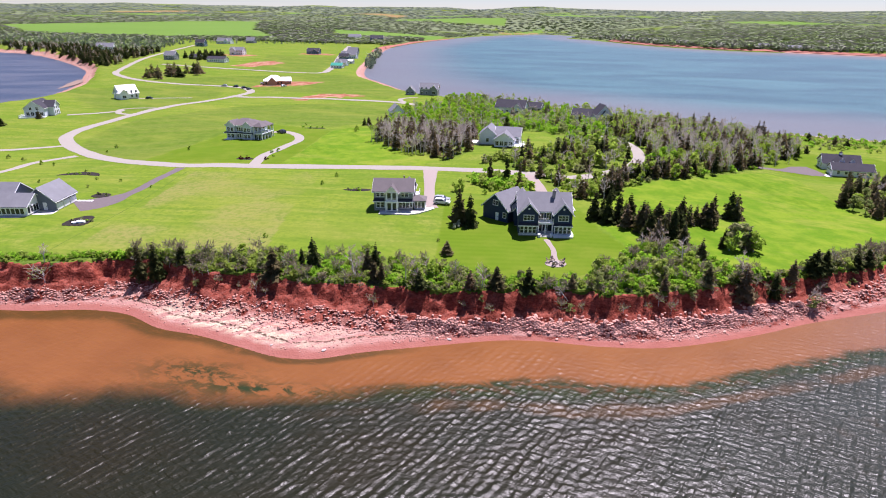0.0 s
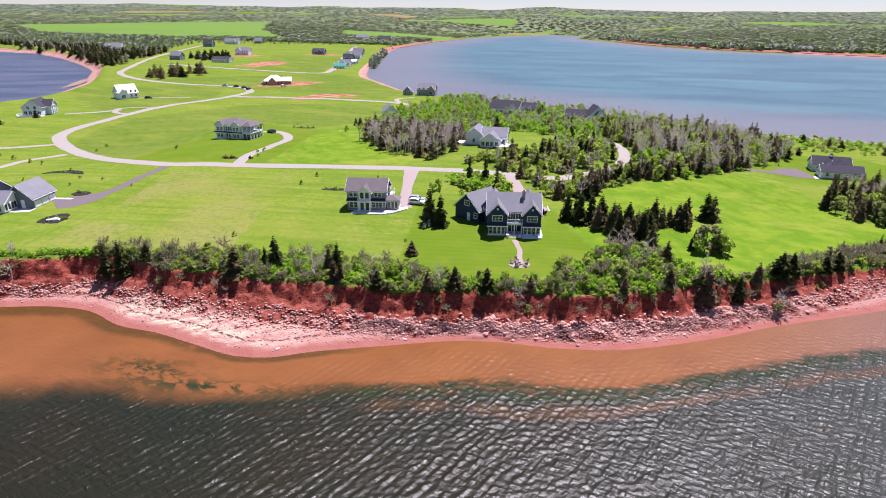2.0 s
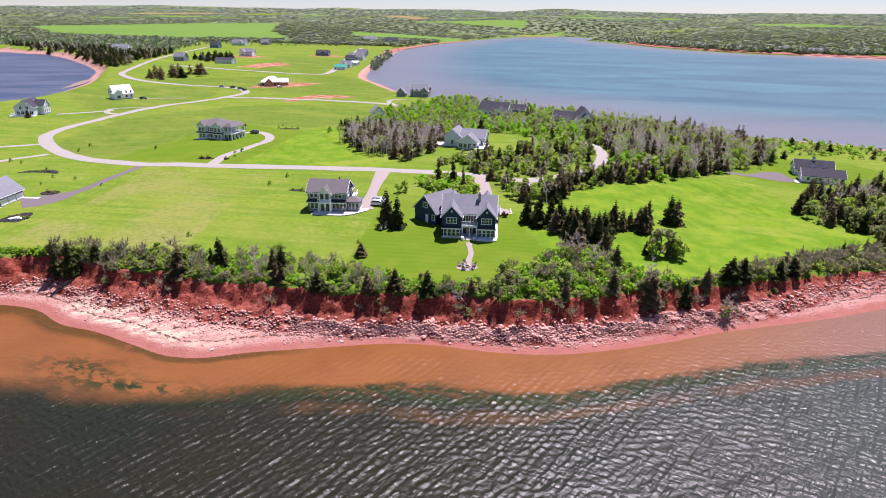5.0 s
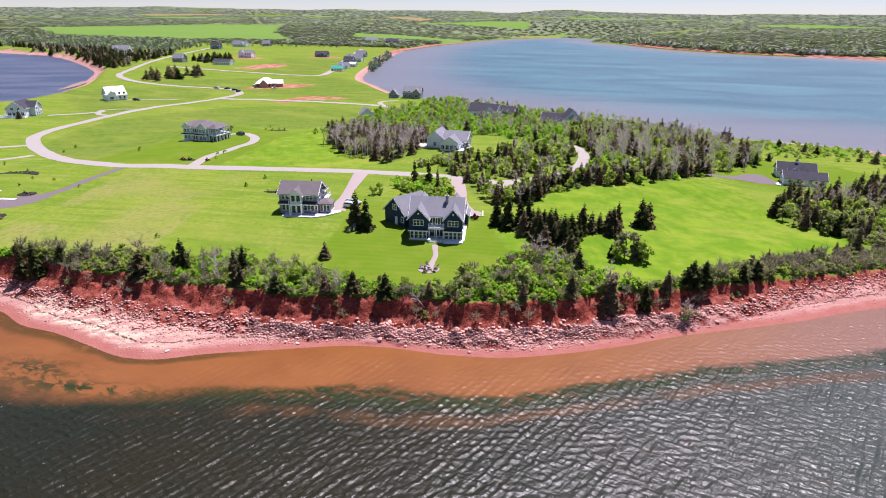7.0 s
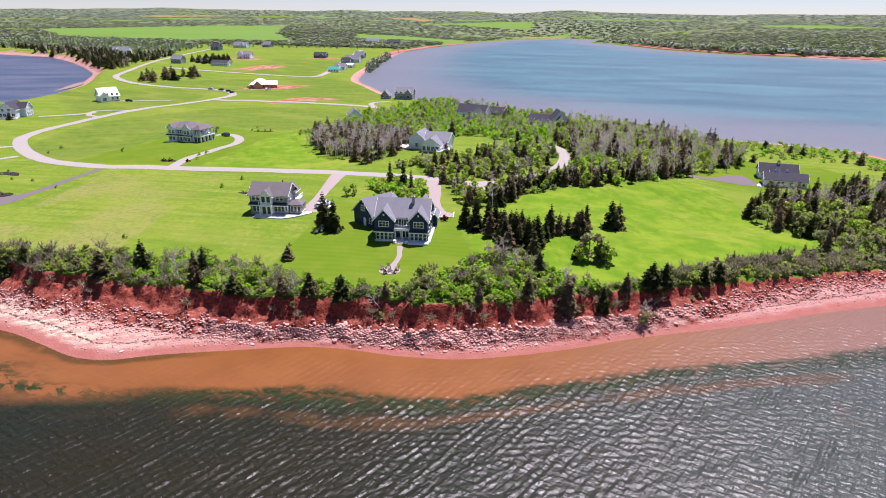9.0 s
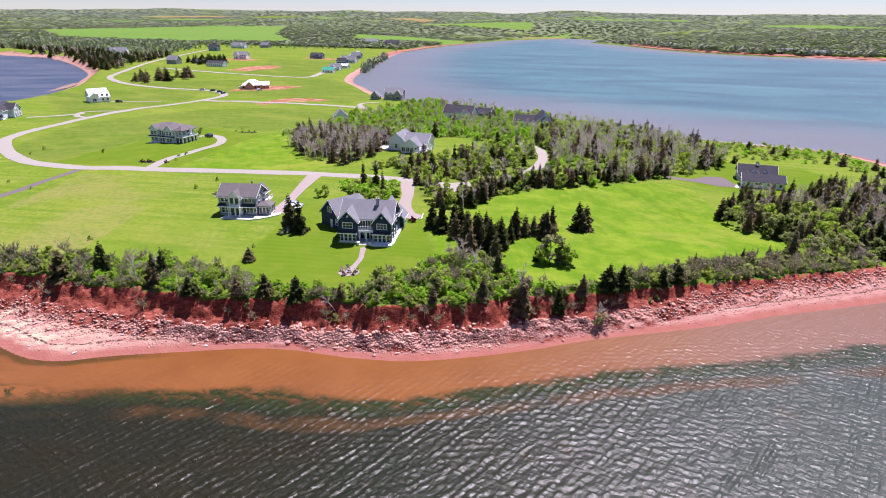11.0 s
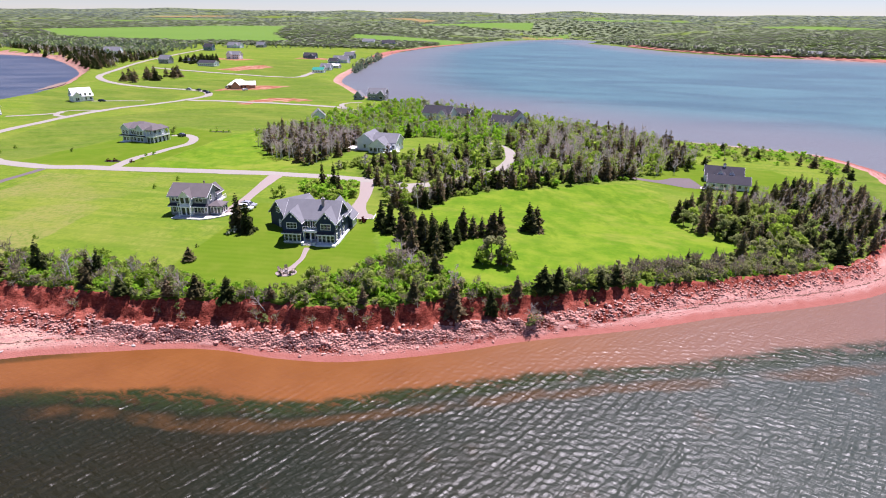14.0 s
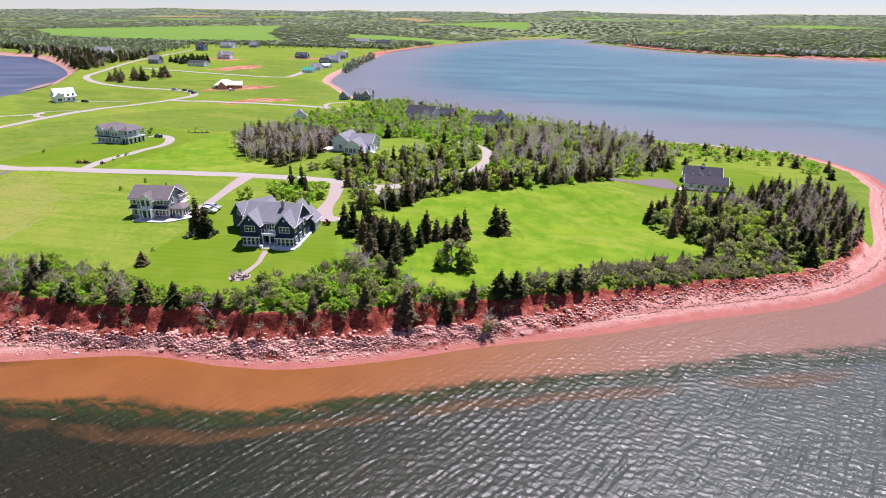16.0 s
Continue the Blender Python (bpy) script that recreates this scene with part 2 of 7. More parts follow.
def water_material():
    k = Nodes("sea_water")
    shoal, lagoon_mask, meadow = k.attr("shoal"), k.attr("lagoon"), k.attr("eelgrass")
    deep = k.mix(k.ramp(k.noise(0.035, 4.0), 0.35, 0.65), (0.0115, 0.0095, 0.0012), (0.0080, 0.0100, 0.0022))
    mud = k.mix(k.noise(0.09, 5.0, 0.6), (0.120, 0.040, 0.007), (0.205, 0.078, 0.018))
    sx = k.n("SeparateXYZ")
    k.put(sx.inputs[0], k.pos())
    mud = k.mix(k.math("MULTIPLY", k.ramp(sx.outputs[0], 35.0, 115.0), 0.8), mud, (0.150, 0.085, 0.060))
    f = k.math("ADD", shoal, k.math("MULTIPLY", k.math("SUBTRACT", k.noise(0.075, 5.0, 0.62), 0.5), 0.30))
    tuft = k.noise(0.42, 6.0, 0.72, None, (0.7, 1.3, 1, 20), 0.8)
    deep = k.mix(k.ramp(sx.outputs[0], 20.0, 120.0), deep, (0.036, 0.044, 0.032))
    c = k.mix(k.ramp(f, 0.24, 0.50), deep, mud)
    fringe = k.math("MULTIPLY", k.ramp(f, 0.16, 0.30), k.ramp(f, 0.50, 0.38))
    east = k.ramp(sx.outputs[0], -34.0, 2.0)
    fringe = k.math("MULTIPLY", fringe, k.math("ADD", k.math("MULTIPLY", east, 0.75), 0.25))
    c = k.mix(k.math("MULTIPLY", fringe, k.ramp(tuft, 0.36, 0.54)), c, (0.0125, 0.0200, 0.0020))
    bar = k.math("MULTIPLY", k.ramp(f, 0.03, 0.10), k.ramp(f, 0.24, 0.15))
    bar = k.math("MULTIPLY", bar, k.ramp(k.noise(0.06, 4.0, 0.6), 0.40, 0.58))
    c = k.mix(k.math("MULTIPLY", k.math("MULTIPLY", bar, east), 0.75), c, (0.060, 0.029, 0.006))
    c = k.mix(k.math("MULTIPLY", meadow, k.ramp(tuft, 0.45, 0.56)), c, (0.0140, 0.0220, 0.0020))
    rim = k.math("MULTIPLY", k.ramp(k.math("ADD", shoal, k.math("MULTIPLY", k.noise(0.2, 4.0), 0.10)), 0.93, 1.0), 0.9)
    rim = k.math("MULTIPLY", rim, k.ramp(sx.outputs[0], -6.0, -20.0))
    c = k.mix(k.math("MULTIPLY", rim, k.ramp(tuft, 0.22, 0.50)), c, (0.060, 0.030, 0.004))
    # lagoon teal, with part of the reflected sky's brightness put into the colour
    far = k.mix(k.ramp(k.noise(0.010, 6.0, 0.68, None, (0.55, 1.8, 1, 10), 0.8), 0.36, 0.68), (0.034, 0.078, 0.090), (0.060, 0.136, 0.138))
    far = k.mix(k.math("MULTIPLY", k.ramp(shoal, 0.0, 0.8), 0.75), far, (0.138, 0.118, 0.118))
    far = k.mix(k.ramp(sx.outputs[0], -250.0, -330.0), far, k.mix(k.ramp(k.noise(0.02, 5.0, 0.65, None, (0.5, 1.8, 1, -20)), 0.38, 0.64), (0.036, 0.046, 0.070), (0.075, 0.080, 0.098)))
    c = k.mix(lagoon_mask, c, far)
    chop = k.noise(0.9, 2.0, 0.5, None, (0.34, 1.6, 1.0, 127), 0.4)
    cross = k.noise(1.35, 2.0, 0.5, None, (0.50, 1.4, 1.0, 205), 0.4)
    small = k.noise(3.2, 2.0, 0.5, None, (0.55, 1.5, 1.0, 210), 0.3)
    swell = k.noise(0.34, 2.0, 0.5, None, (0.30, 1.6, 1.0, 146), 0.3)
    h = k.math("ADD", k.math("MULTIPLY", chop, 0.13), k.math("MULTIPLY", cross, 0.13))
    h = k.math("ADD", h, k.math("ADD", k.math("MULTIPLY", small, 0.04), k.math("MULTIPLY", swell, 0.22)))
    calm = k.math("SUBTRACT", 1.0, k.math("MULTIPLY", k.ramp(shoal, 0.25, 0.55), k.math("SUBTRACT", 0.72, k.math("MULTIPLY", k.ramp(sx.outputs[0], 30.0, 110.0), 0.45))))
    h = k.math("MULTIPLY", h, calm)
    k.done(c, 0.37, 0.0, k.bump(h, 1.0, 1.0), 0.5)
    k.bsdf.inputs["IOR"].default_value = 1.33
    return k.mat


M = {
    "ground": ground_material(),
    "water": water_material(),
    "gravel": plain("pale_gravel", (0.285, 0.258, 0.222), 0.95, 0.10, 1.2),
    "asphalt": plain("old_asphalt", (0.130, 0.104, 0.104), 0.9, 0.10, 1.0),
    "pavers": plain("brick_pavers", (0.285, 0.232, 0.205), 0.85, 0.12, 4.0),
    "concrete": plain("pale_concrete", (0.66, 0.62, 0.58), 0.8, 0.06, 2.0),
    "white": plain("white_paint", (0.86, 0.86, 0.85), 0.5, 0.04, 2.0),
    "navy": siding("navy_shingle_siding", (0.026, 0.042, 0.092)),
    "grey": siding("grey_shingle_siding", (0.26, 0.27, 0.29)),
    "palegrey": siding("pale_grey_siding", (0.80, 0.82, 0.87)),
    "bluegrey": siding("blue_grey_siding", (0.66, 0.69, 0.76)),
    "slate": siding("slate_grey_siding", (0.155, 0.175, 0.225)),
    "turf": plain("turf_edge_grass", (0.105, 0.165, 0.018), 0.95, 0.35, 1.4, 0.0, 0.1, 0.6),
    "brownsand": plain("brown_tidal_sand", (0.25, 0.175, 0.135), 0.95, 0.2, 0.1),
    "palesand": plain("pale_shore_sand", (0.40, 0.31, 0.26), 0.95, 0.15, 0.3),
    "whiteside": siding("white_siding", (0.90, 0.90, 0.91)),
    "blueside": siding("blue_siding", (0.10, 0.16, 0.23)),
    "roof": shingles("grey_asphalt_shingles", (0.200, 0.200, 0.215)),
    "roofdark": shingles("charcoal_asphalt_shingles", (0.050, 0.047, 0.058)),
    "roofbrown": shingles("brown_grey_asphalt_shingles", (0.150, 0.130, 0.130)),
    "roofwhite": plain("white_underlay_roof", (0.76, 0.75, 0.72), 0.7, 0.04, 1.0),
    "roofgreen": plain("green_metal_roof", (0.03, 0.27, 0.19), 0.45, 0.06, 1.0),
    "block": plain("foundation_concrete", (0.40, 0.38, 0.36), 0.9, 0.08, 1.5),
    "stone": plain("grey_stone", (0.40, 0.36, 0.32), 0.9, 0.2, 3.0),
    "wood": plain("weathered_wood", (0.26, 0.20, 0.16), 0.85, 0.15, 3.0),
    "rawwood": plain("raw_lumber", (0.45, 0.27, 0.16), 0.85, 0.12, 2.0),
    "mulch": plain("dark_mulch", (0.022, 0.016, 0.013), 0.95, 0.2, 2.0),
    "bark": plain("brown_bark", (0.085, 0.062, 0.050), 0.95, 0.2, 2.0),
    "greybark": plain("grey_bark", (0.56, 0.53, 0.49), 0.95, 0.15, 2.0),
    "black": plain("black_metal", (0.02, 0.02, 0.022), 0.45, 0.1, 4.0, 0.3),
    "carwhite": plain("white_car_paint", (0.75, 0.75, 0.74), 0.25, 0.02, 1.0, 0.0, 0.5, 0.02),
    "cargrey": plain("silver_car_paint", (0.42, 0.43, 0.45), 0.3, 0.02, 1.0, 0.4, 0.5, 0.02),
    "cardark": plain("dark_car_paint", (0.03, 0.035, 0.045), 0.25, 0.02, 1.0, 0.2, 0.5, 0.02),
    "rubber": plain("black_rubber", (0.015, 0.015, 0.015), 0.8, 0.1, 4.0),
    "spruce": leafy("spruce_needles", (0.042, 0.058, 0.016), (0.098, 0.112, 0.032), (0.140, 0.112, 0.052), 0.4),
    "brownspruce": leafy("browning_spruce_needles", (0.178, 0.140, 0.070), (0.315, 0.238, 0.132), (0.150, 0.148, 0.054), 0.5),
    "leaf": leafy("fresh_green_leaves", (0.275, 0.395, 0.042), (0.405, 0.530, 0.076), (0.370, 0.430, 0.105), 0.65),
    "lime": leafy("lime_green_leaves", (0.260, 0.490, 0.018), (0.360, 0.590, 0.036), (0.300, 0.490, 0.050), 0.6),
    "olive": leafy("olive_green_leaves", (0.205, 0.260, 0.074), (0.345, 0.390, 0.132), (0.340, 0.320, 0.165), 0.6),
    "twig": leafy("grey_bare_twigs", (0.370, 0.315, 0.260), (0.570, 0.505, 0.435), (0.390, 0.310, 0.250), 0.4),
    "scrubtwig": leafy("brown_scrub_twigs", (0.190, 0.155, 0.115), (0.330, 0.275, 0.215), (0.215, 0.165, 0.120), 0.35),
    "maroon": leafy("maroon_leaves", (0.06, 0.012, 0.016), (0.10, 0.02, 0.022), (0.08, 0.015, 0.02)),
    "blossom": leafy("white_blossom", (0.45, 0.47, 0.36), (0.6, 0.6, 0.5), (0.3, 0.36, 0.2)),
    "boulder": None,
    "redsand": plain("red_shore_sand", (0.32, 0.115, 0.080), 0.95, 0.15, 0.2),
}


def boulder_material():
    k = Nodes("red_sandstone")
    c = k.mix(k.rand(), (0.48, 0.210, 0.158), (0.62, 0.345, 0.275))
    c = k.mix(k.math("MULTIPLY", k.island(), 0.6), c, (0.56, 0.345, 0.290))
    c = k.mix(k.math("MULTIPLY", k.ramp(k.noise(2.2, 4.0), 0.45, 0.75), 0.8), c, (0.34, 0.130, 0.090))
    return k.done(c, 0.93, 0.0, k.bump(k.noise(5.0, 4.0), 0.5, 0.06), 0.15)


def glass_material():
    k = Nodes("window_glass")
    return k.done(k.mix(k.rand(), (0.018, 0.022, 0.027), (0.050, 0.056, 0.062)), 0.06, 0.0, None, 0.6)


M["boulder"], M["glass"] = boulder_material(), glass_material()

# ---- the lie of the land ----
# Waterlines, walked round the land with the land on the left hand.
SHORE_FRONT = [(-330, 250), (-290, 165), (-200, 118), (-130, 104), (-96, 101), (-80, 102.3), (-70, 101), (-61, 96), (-52, 93.8), (-43, 90.4), (-35, 87.4),
               (-28, 87.2), (-20, 90), (-8, 93), (4, 95.8), (13, 96.2), (23, 95), (34, 95.2), (45, 98), (56, 102), (68, 107.3), (85, 113.2), (96, 117.3),
               (108, 122.7), (121, 127.5), (134, 132.5), (145, 137.5), (156, 145), (166, 154), (180, 172), (196, 205), (212, 236)]
SHORE_LAGOON = [(218, 265), (214, 285), (204, 304), (181, 314), (161, 321), (141, 328), (119, 338), (102, 352), (69, 377), (31, 406), (-11, 428), (-43, 457), (-85, 542),
                (-108, 592), (-124, 680), (-140, 850), (-158, 1137), (-120, 1397), (-36, 1740), (-5, 1830)]
SHORE_FAR = [(60, 1960), (190, 2120), (268, 2080), (330, 1900), (250, 1790), (300, 1640), (360, 1380), (412, 1270), (480, 1185), (560, 1140), (670, 1060), (900, 960), (1500, 800),
             (3000, 650), (6500, 500)]
OUTSIDE = [(6500, 6500), (-6500, 6500), (-6500, 1500), (-1500, 1150)]
SHORE_BAY = [(-900, 960), (-701, 878), (-623, 841), (-507, 730), (-410, 622), (-371, 560), (-332, 489), (-312, 434), (-302, 394), (-305, 350), (-320, 300)]
# Height of the plateau at places where it is known.
HEIGHTS = [(18, 117, 7.0), (-83, 205, 7.4), (-172, 234, 3.6), (-102, 135, 7.1), (122, 164, 1.9), (115, 182, 3.4), (135, 222, 1.2), (62, 235, 8.5), (-167, 426, 3.4),
           (-48, 165, 7.4), (20, 140, 7.4), (-14, 180, 8.2), (18, 222, 8.6), (48, 132, 7.2), (200, 200, 1.2), (200, 260, 1.0), (-130, 600, 4.0), (-400, 850, 8.0), (0, 320, 4.0),
           (-110, 400, 5.0), (80, 125, 6.0), (110, 140, 4.2), (150, 160, 2.4)]
BEACH_WIDTH = [(-140, 5), (-97, 5), (-80, 6.5), (-64, 8.5), (-45, 11), (-31, 13), (-23, 10), (-12, 6.5), (0, 4.2), (11, 4.2), (22, 4.8), (33, 5.4), (42, 5.8), (52, 5.6), (63, 4.6), (74, 4.6), (85, 6), (97, 8),
               (111, 8), (125, 9), (150, 9), (200, 13), (240, 8)]


def spline(points, n=6, closed=False):
    """A smooth line through points (Catmull-Rom)."""
    p = np.array(points, float)
    if closed:
        p = np.vstack([p[-1], p, p[0], p[1]])
    else:
        p = np.vstack([2 * p[0] - p[1], p, 2 * p[-1] - p[-2]])
    t = np.linspace(0, 1, n, endpoint=False)[:, None]
    out = []
    for a, b, c, d in zip(p[:-3], p[1:-2], p[2:-1], p[3:]):
        out.append(0.5 * (2 * b + (c - a) * t + (2 * a - 5 * b + 4 * c - d) * t ** 2 + (3 * b - a - 3 * c + d) * t ** 3))
    out = np.vstack(out)
    return out if closed else np.vstack([out, p[-2]])


LAND = np.vstack([spline(SHORE_FRONT, 5), spline(SHORE_LAGOON, 4), spline(SHORE_FAR, 3), np.array(OUTSIDE, float), spline(SHORE_BAY, 3)])


def inside(poly, x, y):
    poly = np.asarray(poly, float)
    a, b = poly, np.roll(poly, -1, 0)
    hit = np.zeros(np.shape(x), bool)
    for (x0, y0), (x1, y1) in zip(a, b):
        if y0 != y1:
            hit ^= ((y0 > y) != (y1 > y)) & (x < (x1 - x0) * (y - y0) / (y1 - y0) + x0)
    return hit


def shore_distance(x, y, poly=LAND):
    """Metres from the waterline; minus out at sea."""
    x, y = np.asarray(x, np.float32), np.asarray(y, np.float32)
    best = np.full(x.shape, 1e12, np.float32)
    for (x0, y0), (x1, y1) in zip(poly, np.roll(poly, -1, 0)):
        dx, dy = x1 - x0, y1 - y0
        k = np.clip(((x - x0) * dx + (y - y0) * dy) / max(dx * dx + dy * dy, 1e-9), 0, 1)
        best = np.minimum(best, (x - x0 - k * dx) ** 2 + (y - y0 - k * dy) ** 2)
    d = np.sqrt(best)
    return np.where(inside(poly, x, y), d, -d)


def ripple(x, y, size, seed=0):
    """Smooth unevenness, about -1 to 1, from a few crossing waves."""
    r = np.random.RandomState(seed)
    out = np.zeros(np.shape(x))
    for k in range(7):
        a, f, p = r.uniform(0, math.tau), r.uniform(0.6, 1.9) / size * math.tau, r.uniform(0, math.tau)
        out = out + np.sin((np.cos(a) * x + np.sin(a) * y) * f + p + 1.3 * np.sin((np.sin(a) * x - np.cos(a) * y) * f * 0.6 + p * 2))
    return out / 3.2


def smooth(v, lo, hi):
    t = np.clip((v - lo) / (hi - lo), 0, 1)
    return t * t * (3 - 2 * t)


def plateau(x, y):
    x, y = np.asarray(x, float), np.asarray(y, float)
    top, total = np.zeros(x.shape), np.zeros(x.shape)
    for cx, cy, cz in HEIGHTS:
        w = 1 / ((x - cx) ** 2 + (y - cy) ** 2 + 400) ** 1.5
        top, total = top + w * cz, total + w
    hills = np.clip(y - 1000, 0, None) * 0.0265
    return top / total + hills * (1 + 0.10 * ripple(x, y, 1500, 3)) + 0.16 * ripple(x, y, 34, 5) + smooth(y, 1300, 3000) * 5 * ripple(x, y, 700, 8)


def front(x, y):
    """1 along the cliff coast, 0 along the lagoon and the bay."""
    return (1 - smooth(x, 155, 185)) * (1 - smooth(y, 180, 220))


def cliff_line(x, y):
    """Distance from the water at which the cliff begins."""
    xs, ws = zip(*BEACH_WIDTH)
    return np.interp(x, xs, ws) + 0.7 * ripple(x, y, 11, 11) + 0.45 * ripple(x, y, 4.0, 12)


def lip(x):
    """How far inland of its foot the cliff's edge lies."""
    return 3.8 - 2.3 * smooth(np.asarray(x, float), 72, 112)


def land_height(x, y, d):
    up = plateau(x, y)
    up = up - (1 - smooth(d, 20, 480)) * np.clip(y - 1000, 0, None) * 0.0265
    bw = cliff_line(x, y)
    f = front(x, y)
    talus = 0.17 * np.clip(d, 0, None) + np.clip(d - bw + 3.0, 0, 4.0) * 0.52 + 0.10 * ripple(x, y, 3.0, 13) * smooth(d, 2, 5)
    gully = (1 - 0.5 * smooth(np.asarray(x, float), 68, 92)) * (0.40 * ripple(x, y, 4.2, 14) + 0.50 * ripple(x, y, 9.0, 15))
    scree = talus + np.clip(up * 0.45 - talus, 0, None) * smooth(d, bw - 0.8 + gully, bw + lip(x) - 0.8 + gully)
    run = 2.3 - 1.3 * smooth(np.asarray(x, float), 68, 92)
    steep = np.clip((d - bw - lip(x) + run - 0.9 * gully) / (run - 0.4 * gully), 0, 1)
    face = scree + (up - scree) * steep
    bay = smooth(y, 480, 560) * (x < -250)
    bank = 0.13 * np.clip(d, 0, 7) + (up - 0.9) * smooth(d, 6 - bay, 16 - 5 * bay + np.clip(y - 600, 0, 1000) * 0.012 * (1 - bay))
    crag = (ripple(x, y, 3.0, 16) + 0.7 * ripple(x, y, 1.9, 17)) * 0.22 * smooth(d, bw - 1.5, bw + 0.8) * (1 - smooth(d, bw + lip(x) - 1.4, bw + lip(x) - 0.4))
    face = face + crag
    z = np.where(d > 0, f * face + (1 - f) * np.minimum(bank, up), 0.07 * d)
    return np.maximum(z, -3.0)


def axis(fine, lo, hi, grow=1.07):
    """Grid lines: fine = (start, end, step) stretches, growing wider towards lo and hi."""
    out = []
    for a, b, s in fine:
        out += list(np.arange(a, b - s * 0.5, s))
    out.append(fine[-1][1])
    s, v = fine[-1][2], fine[-1][1]
    while v < hi:
        s *= grow
        v += s
        out.append(min(v, hi))
    s, v, low = fine[0][2], fine[0][0], []
    while v > lo:
        s *= grow
        v -= s
        low.append(max(v, lo))
    return np.array(low[::-1] + out)


GX = axis([(-440, -190, 4.0), (-190, -112, 2.0), (-112, 176, 0.62)], -4900, 4900, 1.06)
GY = axis([(84, 92, 0.5), (92, 120, 0.32), (120, 124, 0.5), (124, 160, 1.0), (160, 300, 1.5), (300, 380, 2.5), (380, 720, 5.0)], -80, 4950, 1.035)
gx, gy = np.meshgrid(GX, GY)
gd = shore_distance(gx, gy)
gz = land_height(gx, gy, gd)


def ground_z(x, y):
    """Height of the ground sheet at a place."""
    i = int(np.clip(np.searchsorted(GX, x) - 1, 0, len(GX) - 2))
    j = int(np.clip(np.searchsorted(GY, y) - 1, 0, len(GY) - 2))
    u, v = (x - GX[i]) / (GX[i + 1] - GX[i]), (y - GY[j]) / (GY[j + 1] - GY[j])
    return float((gz[j, i] * (1 - u) + gz[j, i + 1] * u) * (1 - v) + (gz[j + 1, i] * (1 - u) + gz[j + 1, i + 1] * u) * v)


def shore_at(x, y):
    """Distance from the waterline, read off the ground's grid."""
    i, j = int(np.clip(np.searchsorted(GX, x), 0, len(GX) - 1)), int(np.clip(np.searchsorted(GY, y), 0, len(GY) - 1))
    return float(gd[j, i])


def edge_at(x, inland, low=86.0, high=160.0):
    """The y at which the front coast lies that far inland of the cliff's foot (None: of the waterline)."""
    i = int(np.clip(np.searchsorted(GX, x), 0, len(GX) - 1))
    rows = (GY > low) & (GY < high)
    d = gd[rows, i]
    if inland is None:
        return float(GY[rows][np.argmax(d > 0.6)])
    return float(GY[rows][np.argmax(d > cliff_line(np.full(d.shape, x), GY[rows]) + inland)])


def sheet(name, xs, ys, z, attributes, material):
    nx, ny = len(xs), len(ys)
    me = bpy.data.meshes.new(name)
    X, Y = np.meshgrid(xs, ys)
    co = np.stack([X, Y, z], -1).reshape(-1, 3).astype(np.float32)
    i = (np.arange(ny - 1)[:, None] * nx + np.arange(nx - 1)[None]).ravel()
    quads = np.stack([i, i + 1, i + nx + 1, i + nx], -1).astype(np.int32)
    me.vertices.add(len(co))
    me.vertices.foreach_set("co", co.ravel())
    me.loops.add(quads.size)
    me.loops.foreach_set("vertex_index", quads.ravel())
    me.polygons.add(len(quads))
    me.polygons.foreach_set("loop_start", np.arange(0, quads.size, 4, dtype=np.int32))
    me.polygons.foreach_set("use_smooth", np.ones(len(quads), bool))
    me.update(calc_edges=True)
    for key, v in attributes.items():
        a = me.attributes.new(key, "FLOAT", "POINT")
        a.data.foreach_set("value", np.asarray(v, np.float32).ravel())
    me.materials.append(material)
    return new(name, me)


# Where the grass is left long, where soil lies bare, where crops stand.
FOREST = [(21, 178), (31, 165), (39, 167), (48, 183), (60, 193), (74, 200), (91, 211), (109, 226), (136, 250), (142, 267), (135, 292), (112, 320), (60, 360), (20, 392), (-10, 405),
          (-34, 365), (-42, 345), (-46, 318), (-42, 248), (-24, 218), (-9, 211), (2, 213), (10, 203), (17, 192)]
GLADE = [(-19, 203), (-2, 201), (12, 206), (19, 216), (28, 226), (40, 240), (40, 262), (27, 281), (10, 276), (0, 250), (-2, 226), (-9, 210)]
GROVE = [(113, 180), (116, 170), (125, 161), (118, 150), (135, 149), (148, 152), (160, 161), (177, 188), (187, 222), (178, 232), (162, 226), (152, 215), (128, 203)]
HEDGE_BACK = [(-140, 110), (-104, 113), (-92, 114.5), (-75, 115.2), (-63, 114.5), (-52, 116.6), (-40, 118), (-25, 117), (-10, 115.5), (0, 112), (7, 109.5), (14, 110.2), (22, 111), (29, 118),
              (36, 126.5), (42, 132), (49, 125.5), (58, 115.5), (66, 116), (72, 122), (81, 131), (97, 140.5), (117, 148.6), (140, 152)]
SOIL = [[(-122, 388), (-112, 382), (-98, 403), (-86, 402), (-76, 412), (-92, 421), (-108, 416), (-116, 402)], [(-176, 462), (-150, 470), (-134, 486), (-128, 502), (-150, 505), (-172, 488)],
        [(-262, 640), (-236, 640), (-218, 690), (-236, 712), (-256, 690)], [(-330, 762), (-290, 760), (-280, 784), (-330, 782)], [(-238, 818), (-196, 815), (-190, 836), (-236, 838)]]
